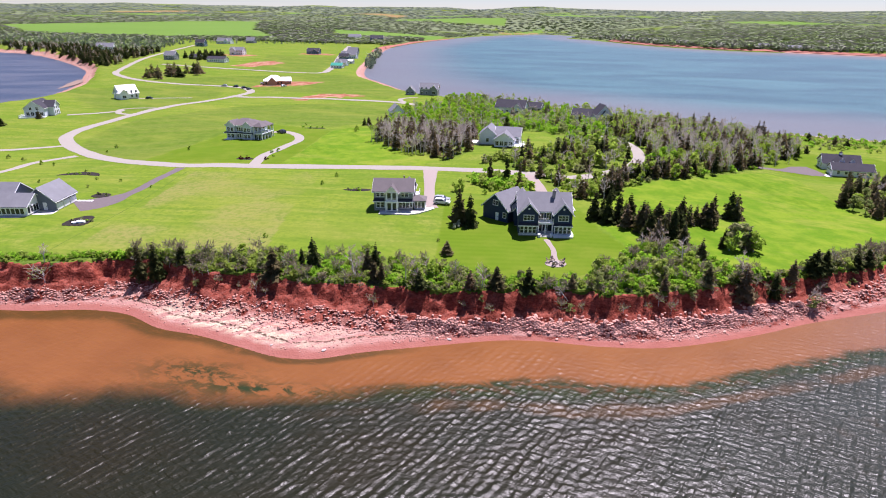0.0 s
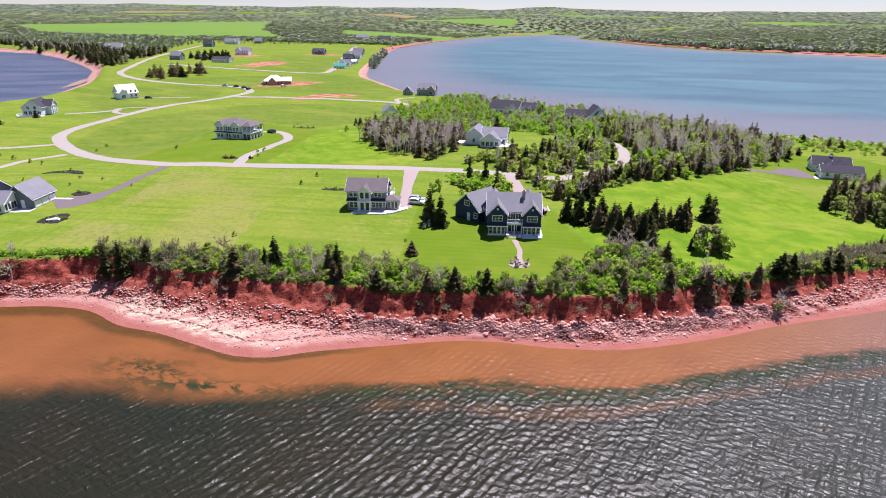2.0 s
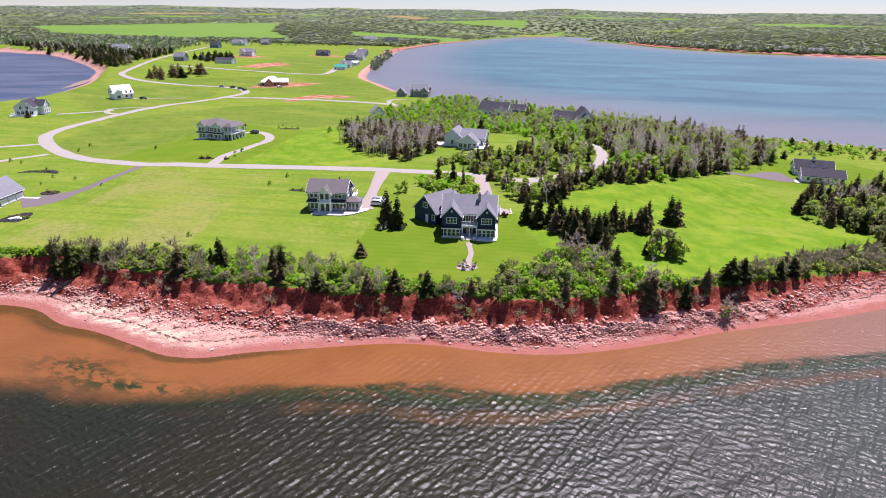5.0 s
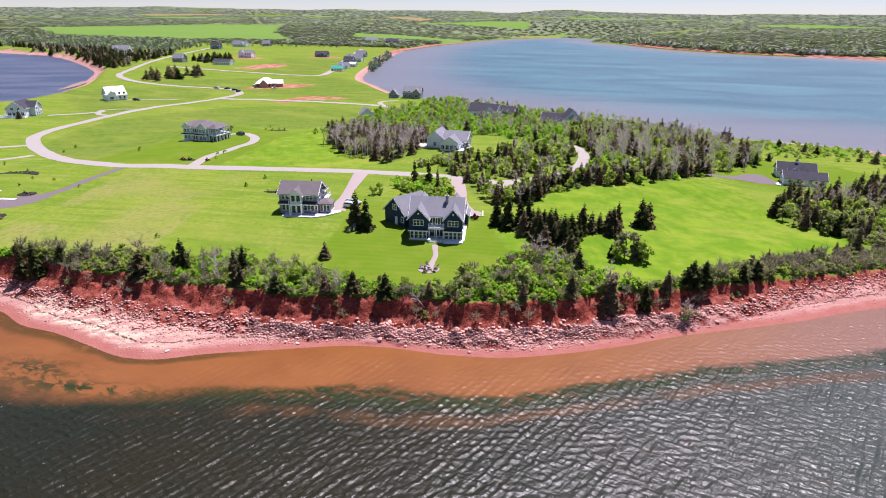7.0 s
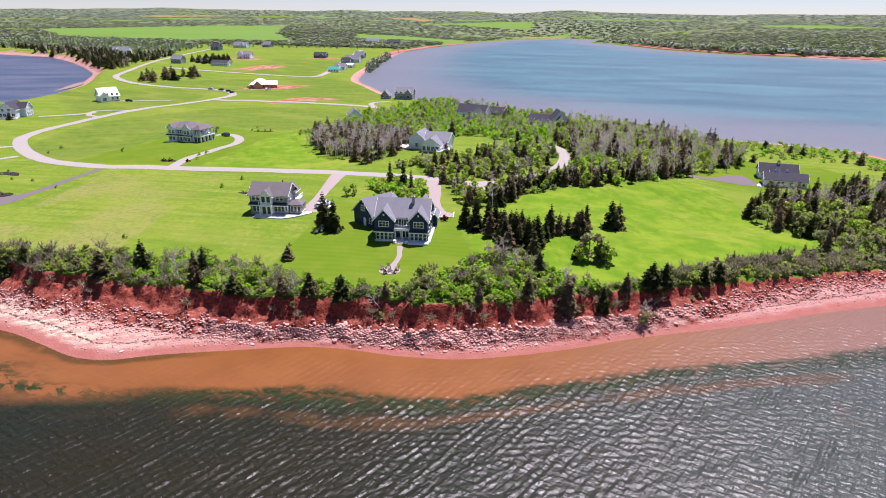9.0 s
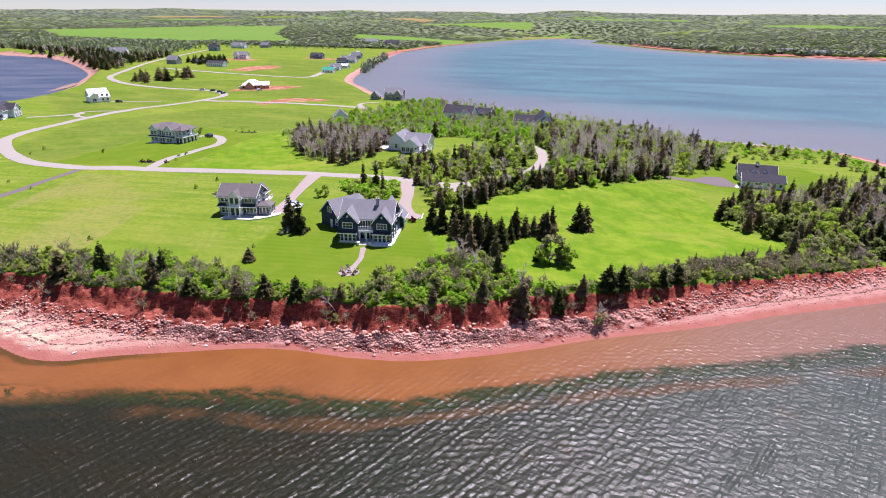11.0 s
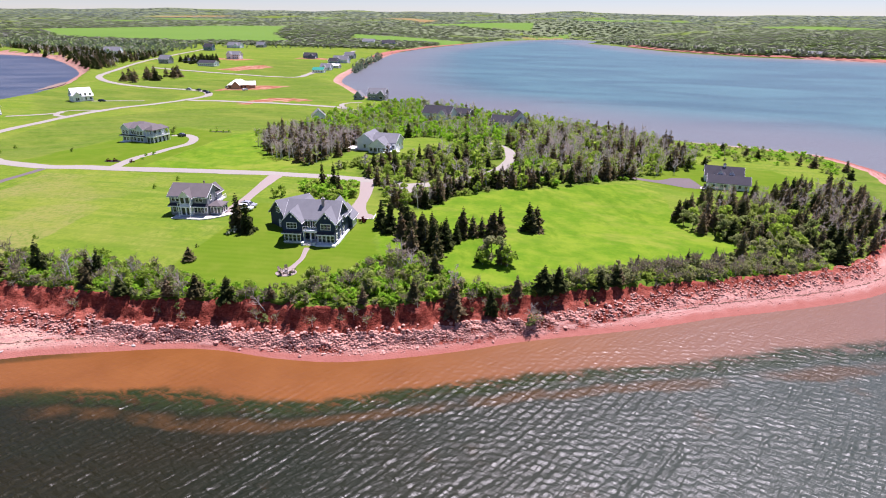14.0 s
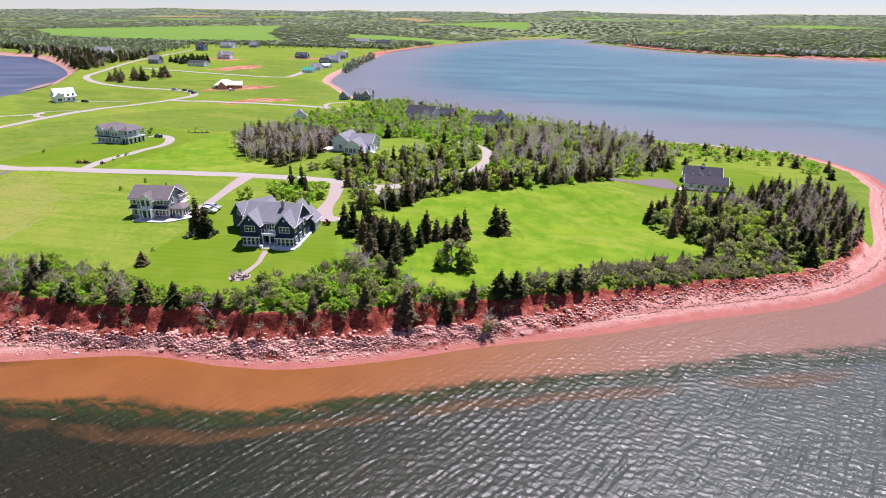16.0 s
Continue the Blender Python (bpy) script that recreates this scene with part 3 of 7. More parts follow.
CROPS = [[(-600, 1215), (-480, 1230), (-400, 1260), (-540, 1500), (-700, 2000), (-880, 1940), (-1300, 1640), (-980, 1330)], [(60, 2010), (205, 2130), (250, 2350), (70, 2080)], [(-300, 2300), (100, 2350), (120, 2560), (-320, 2520)], [(900, 2300), (1500, 2200), (1550, 2380), (920, 2440)],
         [(-383, 1660), (-225, 1730), (-91, 1667), (-77, 1440), (-193, 1481), (-322, 1453)], [(-640, 2780), (-330, 2640), (-300, 2820), (-600, 3010)], [(-1700, 2100), (-1350, 2230), (-1380, 2330), (-1720, 2220)],
         [(-250, 2900), (-20, 2840), (0, 3000), (-230, 3080)], [(-1900, 3100), (-1200, 3250), (-1220, 3420), (-1900, 3300)], [(-120, 3450), (500, 3400), (520, 3620), (-100, 3700)],
         [(-1800, 2400), (-1100, 2500), (-1120, 2680), (-1800, 2580)], [(300, 3000), (900, 3050), (880, 3300), (320, 3280)], [(-900, 2900), (-350, 2950), (-340, 3150), (-920, 3120)]]
xs_h, ys_h = zip(*HEDGE_BACK)
strip = (gy < np.interp(gx, xs_h, ys_h) + 0.8 * ripple(gx, gy, 6, 21)) & (gx > -141) & (gx < 141)
rough = (strip | (inside(FOREST, gx, gy) & ~inside(GLADE, gx, gy)) | inside(GROVE, gx, gy)).astype(float)
rough = np.maximum(rough, smooth(gd, 26, 14) * (gx > 60) * (gy > 200))
rough = np.maximum(rough, smooth(gy, 1000, 1400) * 0.8)
MEADOWS = [[(-166, 236), (-177, 266), (-176, 300), (-156, 335), (-141, 356), (-99, 369), (-49, 365), (-46, 315), (-58, 297), (-69, 282), (-103, 293), (-115, 272), (-117, 232), (-122, 203), (-145, 214)],
           [(-176, 402), (-196, 300), (-215, 330), (-300, 420), (-240, 465), (-190, 450)], [(-150, 440), (-60, 395), (-45, 460), (-95, 560), (-150, 570), (-300, 500)], [(-230, 610), (-155, 590), (-170, 780), (-270, 790)]]
for poly in MEADOWS:
    rough = np.maximum(rough, 0.85 * inside(poly, gx, gy))
f = front(gx, gy)
red = np.where(gd < cliff_line(gx, gy) + lip(gx) - 0.1, 1.0, 0.0) * (f > 0.5) + (f <= 0.5) * smooth(gd, np.where((gy > 520) & (gx < -300), 11, np.where(gy > 1300, 5, 9)), np.where((gy > 520) & (gx < -300), 9, np.where(gy > 1300, 4, 7)))
red = red * np.where((f <= 0.5) & (gy > 1150), 0.0, 1.0)
bare = np.zeros(gx.shape)
for poly in SOIL:
    bare = np.maximum(bare, inside(poly, gx + 2 * ripple(gx, gy, 14, 31), gy + 2.5 * ripple(gx, gy, 17, 32)) * 1.0)
FALLOW = [[(-640, 2780), (-330, 2640), (-300, 2820), (-600, 3010)], [(60, 2010), (205, 2130), (215, 2200), (66, 2050)], [(-1900, 3100), (-1200, 3250), (-1220, 3420), (-1900, 3300)]]
for poly in FALLOW:
    bare = np.maximum(bare, inside(poly, gx, gy) * 0.65)
crop = np.zeros(gx.shape)
for poly in CROPS:
    crop = np.maximum(crop, inside(poly, gx, gy) * 1.0)
mask = ripple(gx * 0.42, gy * 1.5, 520, 41) + 0.7 * ripple(gx * 0.8, gy * 1.6, 230, 42)
litter = smooth(gy, 1150, 1300) * (mask > -1.0) * (1 - crop) * smooth(gd, 8, 20)
HAY = [[(-91, 118), (-92, 150), (-94.5, 187), (-57, 191), (-51, 180), (-51, 160), (-47.7, 121), (-52, 117)]]
LAWN = [[(-9, 164), (6, 162), (25, 160), (30, 152), (31, 140), (36, 127), (26, 113), (13.7, 108), (-2.5, 109), (-9, 116)], [(-122, 202), (-117, 230), (-114, 270), (-101, 288), (-76, 278), (-67.5, 272), (-67.6, 227), (-69, 200)],
        [(112, 226), (128, 216), (160, 214), (178, 236), (170, 256), (140, 262), (118, 240)]]
LUSH = [[(40, 167), (48, 183), (60, 193), (74, 200), (91, 211), (108, 219), (116, 212), (113, 180), (116, 170), (125, 161), (117, 149), (97, 141), (81, 131), (70, 121), (58, 116), (49, 126), (36, 127), (30, 150)],
        [(-69, 201.5), (-67, 226), (-67, 272), (-56, 289), (-38, 260), (-13, 210), (-20, 201)]]
hay, lush, lawn = np.zeros(gx.shape), np.zeros(gx.shape), np.zeros(gx.shape)
for poly in LAWN:
    lawn = np.maximum(lawn, inside(poly, gx, gy) * 1.0)
for poly in HAY:
    hay = np.maximum(hay, inside(poly, gx, gy) * 1.0)
for poly in LUSH:
    lush = np.maximum(lush, inside(poly, gx, gy) * 1.0)
weed = np.exp(-((gx + 48) / 20) ** 2) * smooth(gd, 1.0, 3.0) * smooth(gd, 11, 6)
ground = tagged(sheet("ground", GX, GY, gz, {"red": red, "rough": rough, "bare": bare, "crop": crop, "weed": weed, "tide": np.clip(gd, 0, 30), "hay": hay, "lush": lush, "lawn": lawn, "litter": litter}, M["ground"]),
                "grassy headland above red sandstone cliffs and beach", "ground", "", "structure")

WX = axis([(-100, 180, 0.23)], -4900, 4900, 1.13)
WY = axis([(54, 122, 0.23)], -300, 3000, 1.09)
wx, wy = np.meshgrid(WX, WY)
wd = -shore_distance(wx, wy)
# Sand bars under shallow water: wide before the left beach, narrow under the rocks.
reach = np.interp(wx, [-160, -97, -75, -57, -43, -30, -15, 0, 20, 45, 70, 100, 140, 180, 240], [30, 23, 21, 15, 11.5, 9.5, 9.5, 11.5, 11.5, 9, 9.5, 11.5, 14, 18, 16])
shoal = np.clip(1 - wd / (2 * reach), 0, 1) ** 1.0
lagoon = np.maximum(smooth(wy, 190, 240), smooth(wx, 260, 400) * smooth(wy, 100, 220))
shoal = np.where(lagoon > 0.5, np.clip(1 - wd / 150, 0, 1), shoal)
# Wind waves a few centimetres high, in two crossing trains.
wr = np.random.RandomState(77)
waves = np.zeros(wx.shape)
for k in range(36):
    main = k % 2 == 0
    heading = radians(wr.normal(-36, 11) if main else wr.normal(-104, 17))
    wave = math.tau / wr.uniform(0.80, 1.65)
    waves += (0.042 if main else 0.042) / wave * np.sin((wx * math.cos(heading) + wy * math.sin(heading)) * wave + wr.uniform(0, math.tau))
waves += 3.0 * (waves ** 2 - np.mean(waves ** 2))
waves *= smooth(wd, 0.5, 7) * (1 - (0.6 - 0.35 * smooth(wx, 30, 110)) * smooth(shoal, 0.25, 0.6)) * smooth(wx, -100, -92) * (1 - smooth(wx, 170, 180)) * smooth(wy, 54, 56) * (1 - smooth(wy, 116, 122))
eelgrass = 0.95 * np.exp(-((wx + 47) / 9) ** 2 - ((wy - 81.5 + 0.1 * (wx + 47)) / 3.4) ** 2) + np.exp(-((wx + 33) / 12) ** 2 - ((wy - 77.5) / 1.7) ** 2)
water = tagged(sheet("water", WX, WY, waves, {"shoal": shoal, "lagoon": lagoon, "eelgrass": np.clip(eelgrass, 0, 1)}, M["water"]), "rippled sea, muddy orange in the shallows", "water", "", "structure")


def strip_mesh(name, line, width, material, label, lift=0.05, n=6, rows=5):
    """A road or path: a ribbon laid on the ground, slightly crowned, with soft uneven edges."""
    c = spline(line, n)
    t = np.gradient(c, axis=0)
    t /= np.linalg.norm(t, axis=1)[:, None]
    side = np.stack([t[:, 1], -t[:, 0]], -1)
    verts, faces = [], []
    r = np.random.RandomState(len(line))
    w = np.interp(np.linspace(0, 1, len(c)), np.linspace(0, 1, len(width)), width) if isinstance(width, (list, tuple)) else np.full(len(c), width)
    for k, (p, s) in enumerate(zip(c, side)):
        wob = 1 + r.uniform(-0.04, 0.04)
        for m in range(rows):
            u = (m / (rows - 1) - 0.5) * w[k] * wob
            q = p + s * u
            verts.append((q[0], q[1], ground_z(*q) + lift + 0.00032 * max(q[1] - 150, 0) - (0.04 if m in (0, rows - 1) else 0)))
    for k in range(len(c) - 1):
        for m in range(rows - 1):
            a = k * rows + m
            faces.append((a, a + 1, a + rows + 1, a + rows))
    me = bpy.data.meshes.new(name)
    me.from_pydata(verts, [], faces)
    me.materials.append(material)
    for p in me.polygons:
        p.use_smooth = True
    me.update()
    return tagged(new(name, me), label, "road", "", "structure")


ROAD = [(34, 184), (29, 189), (20, 193), (1.5, 195.3), (-28, 197.4), (-57, 197.6), (-87, 196.8), (-108, 197), (-128, 204), (-149, 219.6), (-167, 234.5), (-182, 251), (-188, 264), (-189.5, 277), (-188, 299),
        (-184, 350), (-171, 385), (-164, 421), (-167, 440), (-182, 458), (-205, 466), (-245, 475), (-286, 497), (-325, 536), (-346, 581), (-382, 685), (-410, 802), (-470, 1040)]
strip_mesh("road", ROAD, 5.7, M["gravel"], "pale gravel road across the lawns", 0.07)
strip_mesh("road", [(-163, 404), (-145, 399), (-121, 393), (-90, 390), (-59, 384), (-44, 378), (-36, 372)], 5.5, M["gravel"], "pale gravel side road", 0.09)
strip_mesh("road", [(-335, 640), (-296, 626), (-234, 603), (-165, 580), (-150, 586), (-149, 609), (-160, 690), (-178, 796), (-215, 1040)], 6.5, M["gravel"], "pale gravel road past the far houses", 0.1)
strip_mesh("track", [(-222, 222), (-194, 228), (-184, 233), (-175, 240)], 3.0, M["gravel"], "narrow pale gravel track")
strip_mesh("driveway", [(-172, 165), (-164, 189), (-164.5, 206), (-157, 220)], 3.6, M["gravel"], "pale gravel driveway")
strip_mesh("driveway", [(-78, 198), (-79.5, 214), (-77, 229), (-75.5, 246), (-80, 258), (-88, 266), (-94, 264)], 4.0, M["gravel"], "curved pale gravel driveway")
strip_mesh("driveway", [(-101.5, 193), (-101.6, 178), (-101.8, 165), (-103.6, 157), (-106.6, 151), (-109.6, 148)], [3.0, 3.0, 3.0, 3.6, 9, 11, 11], M["asphalt"], "dark asphalt driveway widening at the garage")
strip_mesh("driveway", [(-15.5, 195), (-14.3, 175), (-13.6, 165), (-13.2, 157), (-12.6, 153)], [5.0, 3.2, 3.2, 3.8, 5], M["pavers"], "pinkish paved driveway")
strip_mesh("driveway", [(17, 191.5), (19.6, 178), (20.2, 170), (21, 163), (22.5, 157)], [5, 3.6, 3.6, 5, 7], M["pavers"], "pinkish brick driveway with a parking pad")
strip_mesh("driveway", [(30, 189), (44, 198), (57, 211), (63, 230), (62.3, 248), (57, 262), (50, 268), (42, 268)], 4.4, M["gravel"], "winding gravel driveway among trees")
strip_mesh("driveway", [(62, 212), (84, 222), (104, 230), (118, 229), (126, 230), (133, 231)], [2.6, 2.6, 2.8, 4, 12, 14], M["asphalt"], "dark asphalt driveway widening at the house")
strip_mesh("driveway", [(-200, 330), (-210, 318), (-222, 312)], 3.2, M["gravel"], "pale gravel driveway")
strip_mesh("driveway", [(-188, 316), (-199, 322), (-203, 336), (-186, 343)], 3.2, M["gravel"], "looping pale gravel driveway")
strip_mesh("driveway", [(-44, 379), (-50, 392), (-48, 402), (-40, 407)], 3.4, M["gravel"], "pale gravel driveway loop")
strip_mesh("driveway", [(-222, 384), (-212, 388), (-190, 394)], 3.0, M["gravel"], "faint gravel driveway")
strip_mesh("far_beach", [(330, 1570), (372, 1388), (422, 1280), (488, 1196), (566, 1150), (676, 1070), (905, 970), (1503, 810)], 15, M["redsand"], "thin red beach on the far shore", 0.5, 14)
strip_mesh("shore_sand", [(207, 300), (181, 312.5), (161, 319.5), (141, 326.5), (119, 336), (102, 350)], [3, 5, 6, 6, 5, 3], M["palesand"], "pale sand along the lagoon shore", 0.12, 8)
strip_mesh("sand_bar", [(-331.5, 452), (-334, 476), (-341, 500), (-352, 524)], [2, 9, 12, 4], M["brownsand"], "low bar of brown sand in the bay", 0.55, 8)
strip_mesh("far_beach", [(-146, 850), (-163, 1000), (-165, 1137), (-150, 1260), (-127, 1397), (-60, 1640)], [7, 9, 10, 10, 9, 6], M["redsand"], "red bank along the lagoon", 0.2, 8)


# ---- building blocks ----
def part(name, bm, material, parent, label="", m=None):
    """One mesh object under a thing or under a part."""
    me = bm
    if isinstance(bm, bmesh.types.BMesh):
        me = bpy.data.meshes.new(name)
        bmesh.ops.recalc_face_normals(bm, faces=bm.faces)
        bm.to_mesh(me)
        bm.free()
    if material is not None and not me.materials:
        me.materials.append(material)
    ob = new(name, me)
    ob.parent = parent
    if m is not None:
        ob.matrix_basis = m
    if label:
        tagged(ob, label)
    return ob


def thing(name, m, label, category, group=""):
    ob = new(name)
    ob.empty_display_size = 0.3
    ob.matrix_world = m
    return tagged(ob, label, category, group)


def add_box(bm, x0, x1, y0, y1, z0, z1, bevel=0.0):
    v = [bm.verts.new((x, y, z)) for z in (z0, z1) for x, y in ((x0, y0), (x1, y0), (x1, y1), (x0, y1))]
    faces = [bm.faces.new([v[i] for i in q]) for q in ((3, 2, 1, 0), (4, 5, 6, 7), (0, 1, 5, 4), (1, 2, 6, 5), (2, 3, 7, 6), (3, 0, 4, 7))]
    if bevel:
        edges = list({e for f in faces for e in f.edges})
        bmesh.ops.bevel(bm, geom=edges, offset=bevel, segments=2, affect="EDGES", profile=0.7)
    return bm


def boxes(*rows, bevel=0.0):
    bm = bmesh.new()
    for r in rows:
        add_box(bm, *r, bevel=bevel)
    return bm


def add_hull(bm, pts, faces):
    v = [bm.verts.new(p) for p in pts]
    for f in faces:
        bm.faces.new([v[i] for i in f])
    return bm


def add_rod(bm, a, b, r0, r1=None, sides=8):
    """A tapered round bar from a to b."""
    r1 = r0 if r1 is None else r1
    a, b = Vector(a), Vector(b)
    d = (b - a).normalized()
    s = d.orthogonal().normalized()
    t = d.cross(s)
    rings = []
    for p, r in ((a, r0), (b, r1)):
        rings.append([bm.verts.new(p + (s * math.cos(k * math.tau / sides) + t * math.sin(k * math.tau / sides)) * r) for k in range(sides)])
    for k in range(sides):
        bm.faces.new((rings[0][k], rings[0][(k + 1) % sides], rings[1][(k + 1) % sides], rings[1][k]))
    bm.faces.new(rings[0][::-1])
    bm.faces.new(rings[1])
    return bm


_made = {}


def once(key, build, material):
    """Mesh data that alike parts share."""
    if key not in _made:
        bm = build()
        me = bpy.data.meshes.new(str(key[0]))
        bmesh.ops.recalc_face_normals(bm, faces=bm.faces)
        bm.to_mesh(me)
        bm.free()
        me.materials.append(material)
        _made[key] = me
    return _made[key]


TURN = {"f": 0, "r": 90, "b": 180, "l": -90}


def window_frame(w, h, t=0.11):
    """A casing round an opening: one closed ring, front and back."""
    bm = bmesh.new()
    rings = []
    for y in (-0.07, 0.05):
        for gx_, z0, z1 in ((w / 2 + t, -h / 2 - t, h / 2 + t * 1.3), (w / 2, -h / 2, h / 2)):
            rings.append([bm.verts.new((x, y, z)) for x, z in ((-gx_, z0), (gx_, z0), (gx_, z1), (-gx_, z1))])
    for a, b in ((0, 1), (1, 3), (3, 2), (2, 0)):
        for k in range(4):
            j = (k + 1) % 4
            bm.faces.new((rings[a][k], rings[a][j], rings[b][j], rings[b][k]))
    return bm


def add_window(house, face, x, y, z, w, h, nx=1, ny=2, m=None, name="window", trim="white"):
    base = (m or Matrix()) @ pose(x, y, z, 0, 0, TURN[face])
    fr = part(name, once(("window_frame", w, h, trim), lambda: window_frame(w, h), M[trim]), None, house, "", base)
    part("pane", once(("pane", w, h), lambda: boxes((-w / 2, w / 2, -0.025, 0.0, -h / 2, h / 2)), M["glass"]), None, fr)
    if house.location.y > 420:
        return fr
    part("window_sill", once(("window_sill", w, trim), lambda: boxes((-w / 2 - 0.15, w / 2 + 0.15, -0.14, -0.072, -0.05, 0.04)), M[trim]), None, fr, "", pose(0, 0, -h / 2 - 0.05))
    for k in range(1, nx):
        part("mullion", once(("mullion", h, trim), lambda: boxes((-0.04, 0.04, -0.06, -0.027, -h / 2, h / 2)), M[trim]), None, fr, "", pose(-w / 2 + w * k / nx, 0, 0))
    for k in range(1, ny):
        part("glazing_bar", once(("glazing_bar", w, trim), lambda: boxes((-w / 2, w / 2, -0.055, -0.028, -0.03, 0.03)), M[trim]), None, fr, "", pose(0, 0, -h / 2 + h * k / ny))
    return fr


def gable_block(house, x0, x1, y0, y1, h, rise, along, wall, roof, m=None, over=0.45, low=-0.9, trim=True, z0=0.0, thick=0.2, foot=True):
    """A wing with a pitched roof: walls with their gable ends, two roof slopes, rake boards and a foundation. along: the way the ridge runs."""
    m = m or Matrix()
    bm = bmesh.new()
    add_box(bm, x0, x1, y0, y1, z0 + 0.3 if foot else z0, h)
    if along == "x":
        ym = (y0 + y1) / 2
        add_hull(bm, [(x0, y0, h), (x0, y1, h), (x0, ym, h + rise), (x1, y0, h), (x1, y1, h), (x1, ym, h + rise)], [(0, 2, 1), (3, 4, 5), (0, 3, 5, 2), (1, 2, 5, 4)])
        a, b, half, slope = x0 - over, x1 + over, (y1 - y0) / 2, rise / ((y1 - y0) / 2)
        def at(u, v, z): return (u, ym + v, z)
    else:
        xm = (x0 + x1) / 2
        add_hull(bm, [(x0, y0, h), (x1, y0, h), (xm, y0, h + rise), (x0, y1, h), (x1, y1, h), (xm, y1, h + rise)], [(0, 1, 2), (3, 5, 4), (0, 2, 5, 3), (1, 4, 5, 2)])
        a, b, half, slope = y0 - over, y1 + over, (x1 - x0) / 2, rise / ((x1 - x0) / 2)
        def at(u, v, z): return (xm + v, u, z)
    part("wall", bm, M[wall], house, "", m)
    rf = bmesh.new()
    for s in (-1, 1):
        e = s * (half + over)
        ze = h - over * slope + 0.03
        zr = h + rise + 0.03
        pts = [at(a, e, ze), at(b, e, ze), at(b, 0, zr), at(a, 0, zr)]
        pts += [(p[0], p[1], p[2] + thick) for p in pts]
        add_hull(rf, pts, [(0, 1, 2, 3), (7, 6, 5, 4), (0, 4, 5, 1), (1, 5, 6, 2), (2, 6, 7, 3), (3, 7, 4, 0)])
    part("roof", rf, M[roof], house, "", m)
    if trim:
        box_faces = [(0, 1, 2, 3), (7, 6, 5, 4), (0, 4, 5, 1), (1, 5, 6, 2), (2, 6, 7, 3), (3, 7, 4, 0)]
        for u, out in ((a, -1), (b, 1)):
            for s in (-1, 1):
                e, ze, zr = s * (half + over + 0.02), h - over * slope - 0.12, h + rise - 0.10
                p = [at(u, e, ze), at(u, 0, zr), at(u, 0, zr + 0.26), at(u, e, ze + 0.26)]
                q = [at(u + out * 0.07, e, ze), at(u + out * 0.07, 0, zr), at(u + out * 0.07, 0, zr + 0.26), at(u + out * 0.07, e, ze + 0.26)]
                part("rake_board", add_hull(bmesh.new(), p + q, box_faces), M["white"], house, "", m)
        for s in (-1, 1):
            e, ze = s * (half + over), h - over * slope
            lo, hi = at(a, e, ze - 0.12), at(b, e + s * 0.06, ze + 0.1)
            part("eaves_board", boxes((min(lo[0], hi[0]), max(lo[0], hi[0]), min(lo[1], hi[1]), max(lo[1], hi[1]), lo[2], hi[2])), M["white"], house, "", m)
    if foot:
        part("foundation", boxes((x0 + 0.05, x1 - 0.05, y0 + 0.05, y1 - 0.05, low, z0 + 0.31)), M["block"], house, "", m)


def hip_roof(house, x0, x1, y0, y1, h, rise, roof, m=None, over=0.45, thick=0.16):
    x0, x1, y0, y1 = x0 - over, x1 + over, y0 - over, y1 + over
    w, d = x1 - x0, y1 - y0
    k = min(w, d) / 2
    if w >= d:
        r = [(x0 + k, (y0 + y1) / 2, h + rise), (x1 - k, (y0 + y1) / 2, h + rise)]
    else:
        r = [((x0 + x1) / 2, y0 + k, h + rise), ((x0 + x1) / 2, y1 - k, h + rise)]
    bm = bmesh.new()
    base = [(x0, y0, h - 0.1), (x1, y0, h - 0.1), (x1, y1, h - 0.1), (x0, y1, h - 0.1)]
    top = [(p[0], p[1], p[2] + thick) for p in base]
    if abs(w - d) < 0.01:
        r[1] = (r[1][0], r[1][1] + 0.02, r[1][2])
    fs = [(3, 2, 1, 0), (0, 1, 5, 4), (1, 2, 6, 5), (2, 3, 7, 6), (3, 0, 4, 7)]
    fs += [(4, 5, 9, 8), (5, 6, 9), (6, 7, 8, 9), (7, 4, 8)] if w >= d else [(4, 5, 8), (5, 6, 9, 8), (6, 7, 9), (7, 4, 8, 9)]
    add_hull(bm, base + top + r, fs)
    part("roof", bm, M[roof], house, "", m)


def hip_block(house, x0, x1, y0, y1, h, rise, wall, roof, m=None, over=0.45, low=-0.9):
    part("wall", boxes((x0, x1, y0, y1, 0.3, h)), M[wall], house, "", m)
    part("foundation", boxes((x0 + 0.05, x1 - 0.05, y0 + 0.05, y1 - 0.05, low, 0.31)), M["block"], house, "", m)
    hip_roof(house, x0, x1, y0, y1, h, rise, roof, m, over)


def skirt(house, x0, x1, y, z, roof, out=0.8, drop=0.45, m=None):
    """A narrow pent roof between two storeys."""
    bm = add_hull(bmesh.new(), [(x0, y + 0.05, z), (x1, y + 0.05, z), (x1 + 0.15, y - out, z - drop), (x0 - 0.15, y - out, z - drop),
                                (x0, y + 0.05, z - 0.5), (x1, y + 0.05, z - 0.5), (x1 + 0.15, y - out, z - drop - 0.14), (x0 - 0.15, y - out, z - drop - 0.14)],
                  [(0, 1, 2, 3), (7, 6, 5, 4), (3, 2, 6, 7), (0, 3, 7, 4), (1, 5, 6, 2), (0, 4, 5, 1)])
    part("pent_roof", bm, M[roof], house, "", m)
    part("fascia", boxes((x0 - 0.17, x1 + 0.17, y - out - 0.05, y - out + 0.02, z - drop - 0.26, z - drop - 0.01)), M["white"], house, "", m)


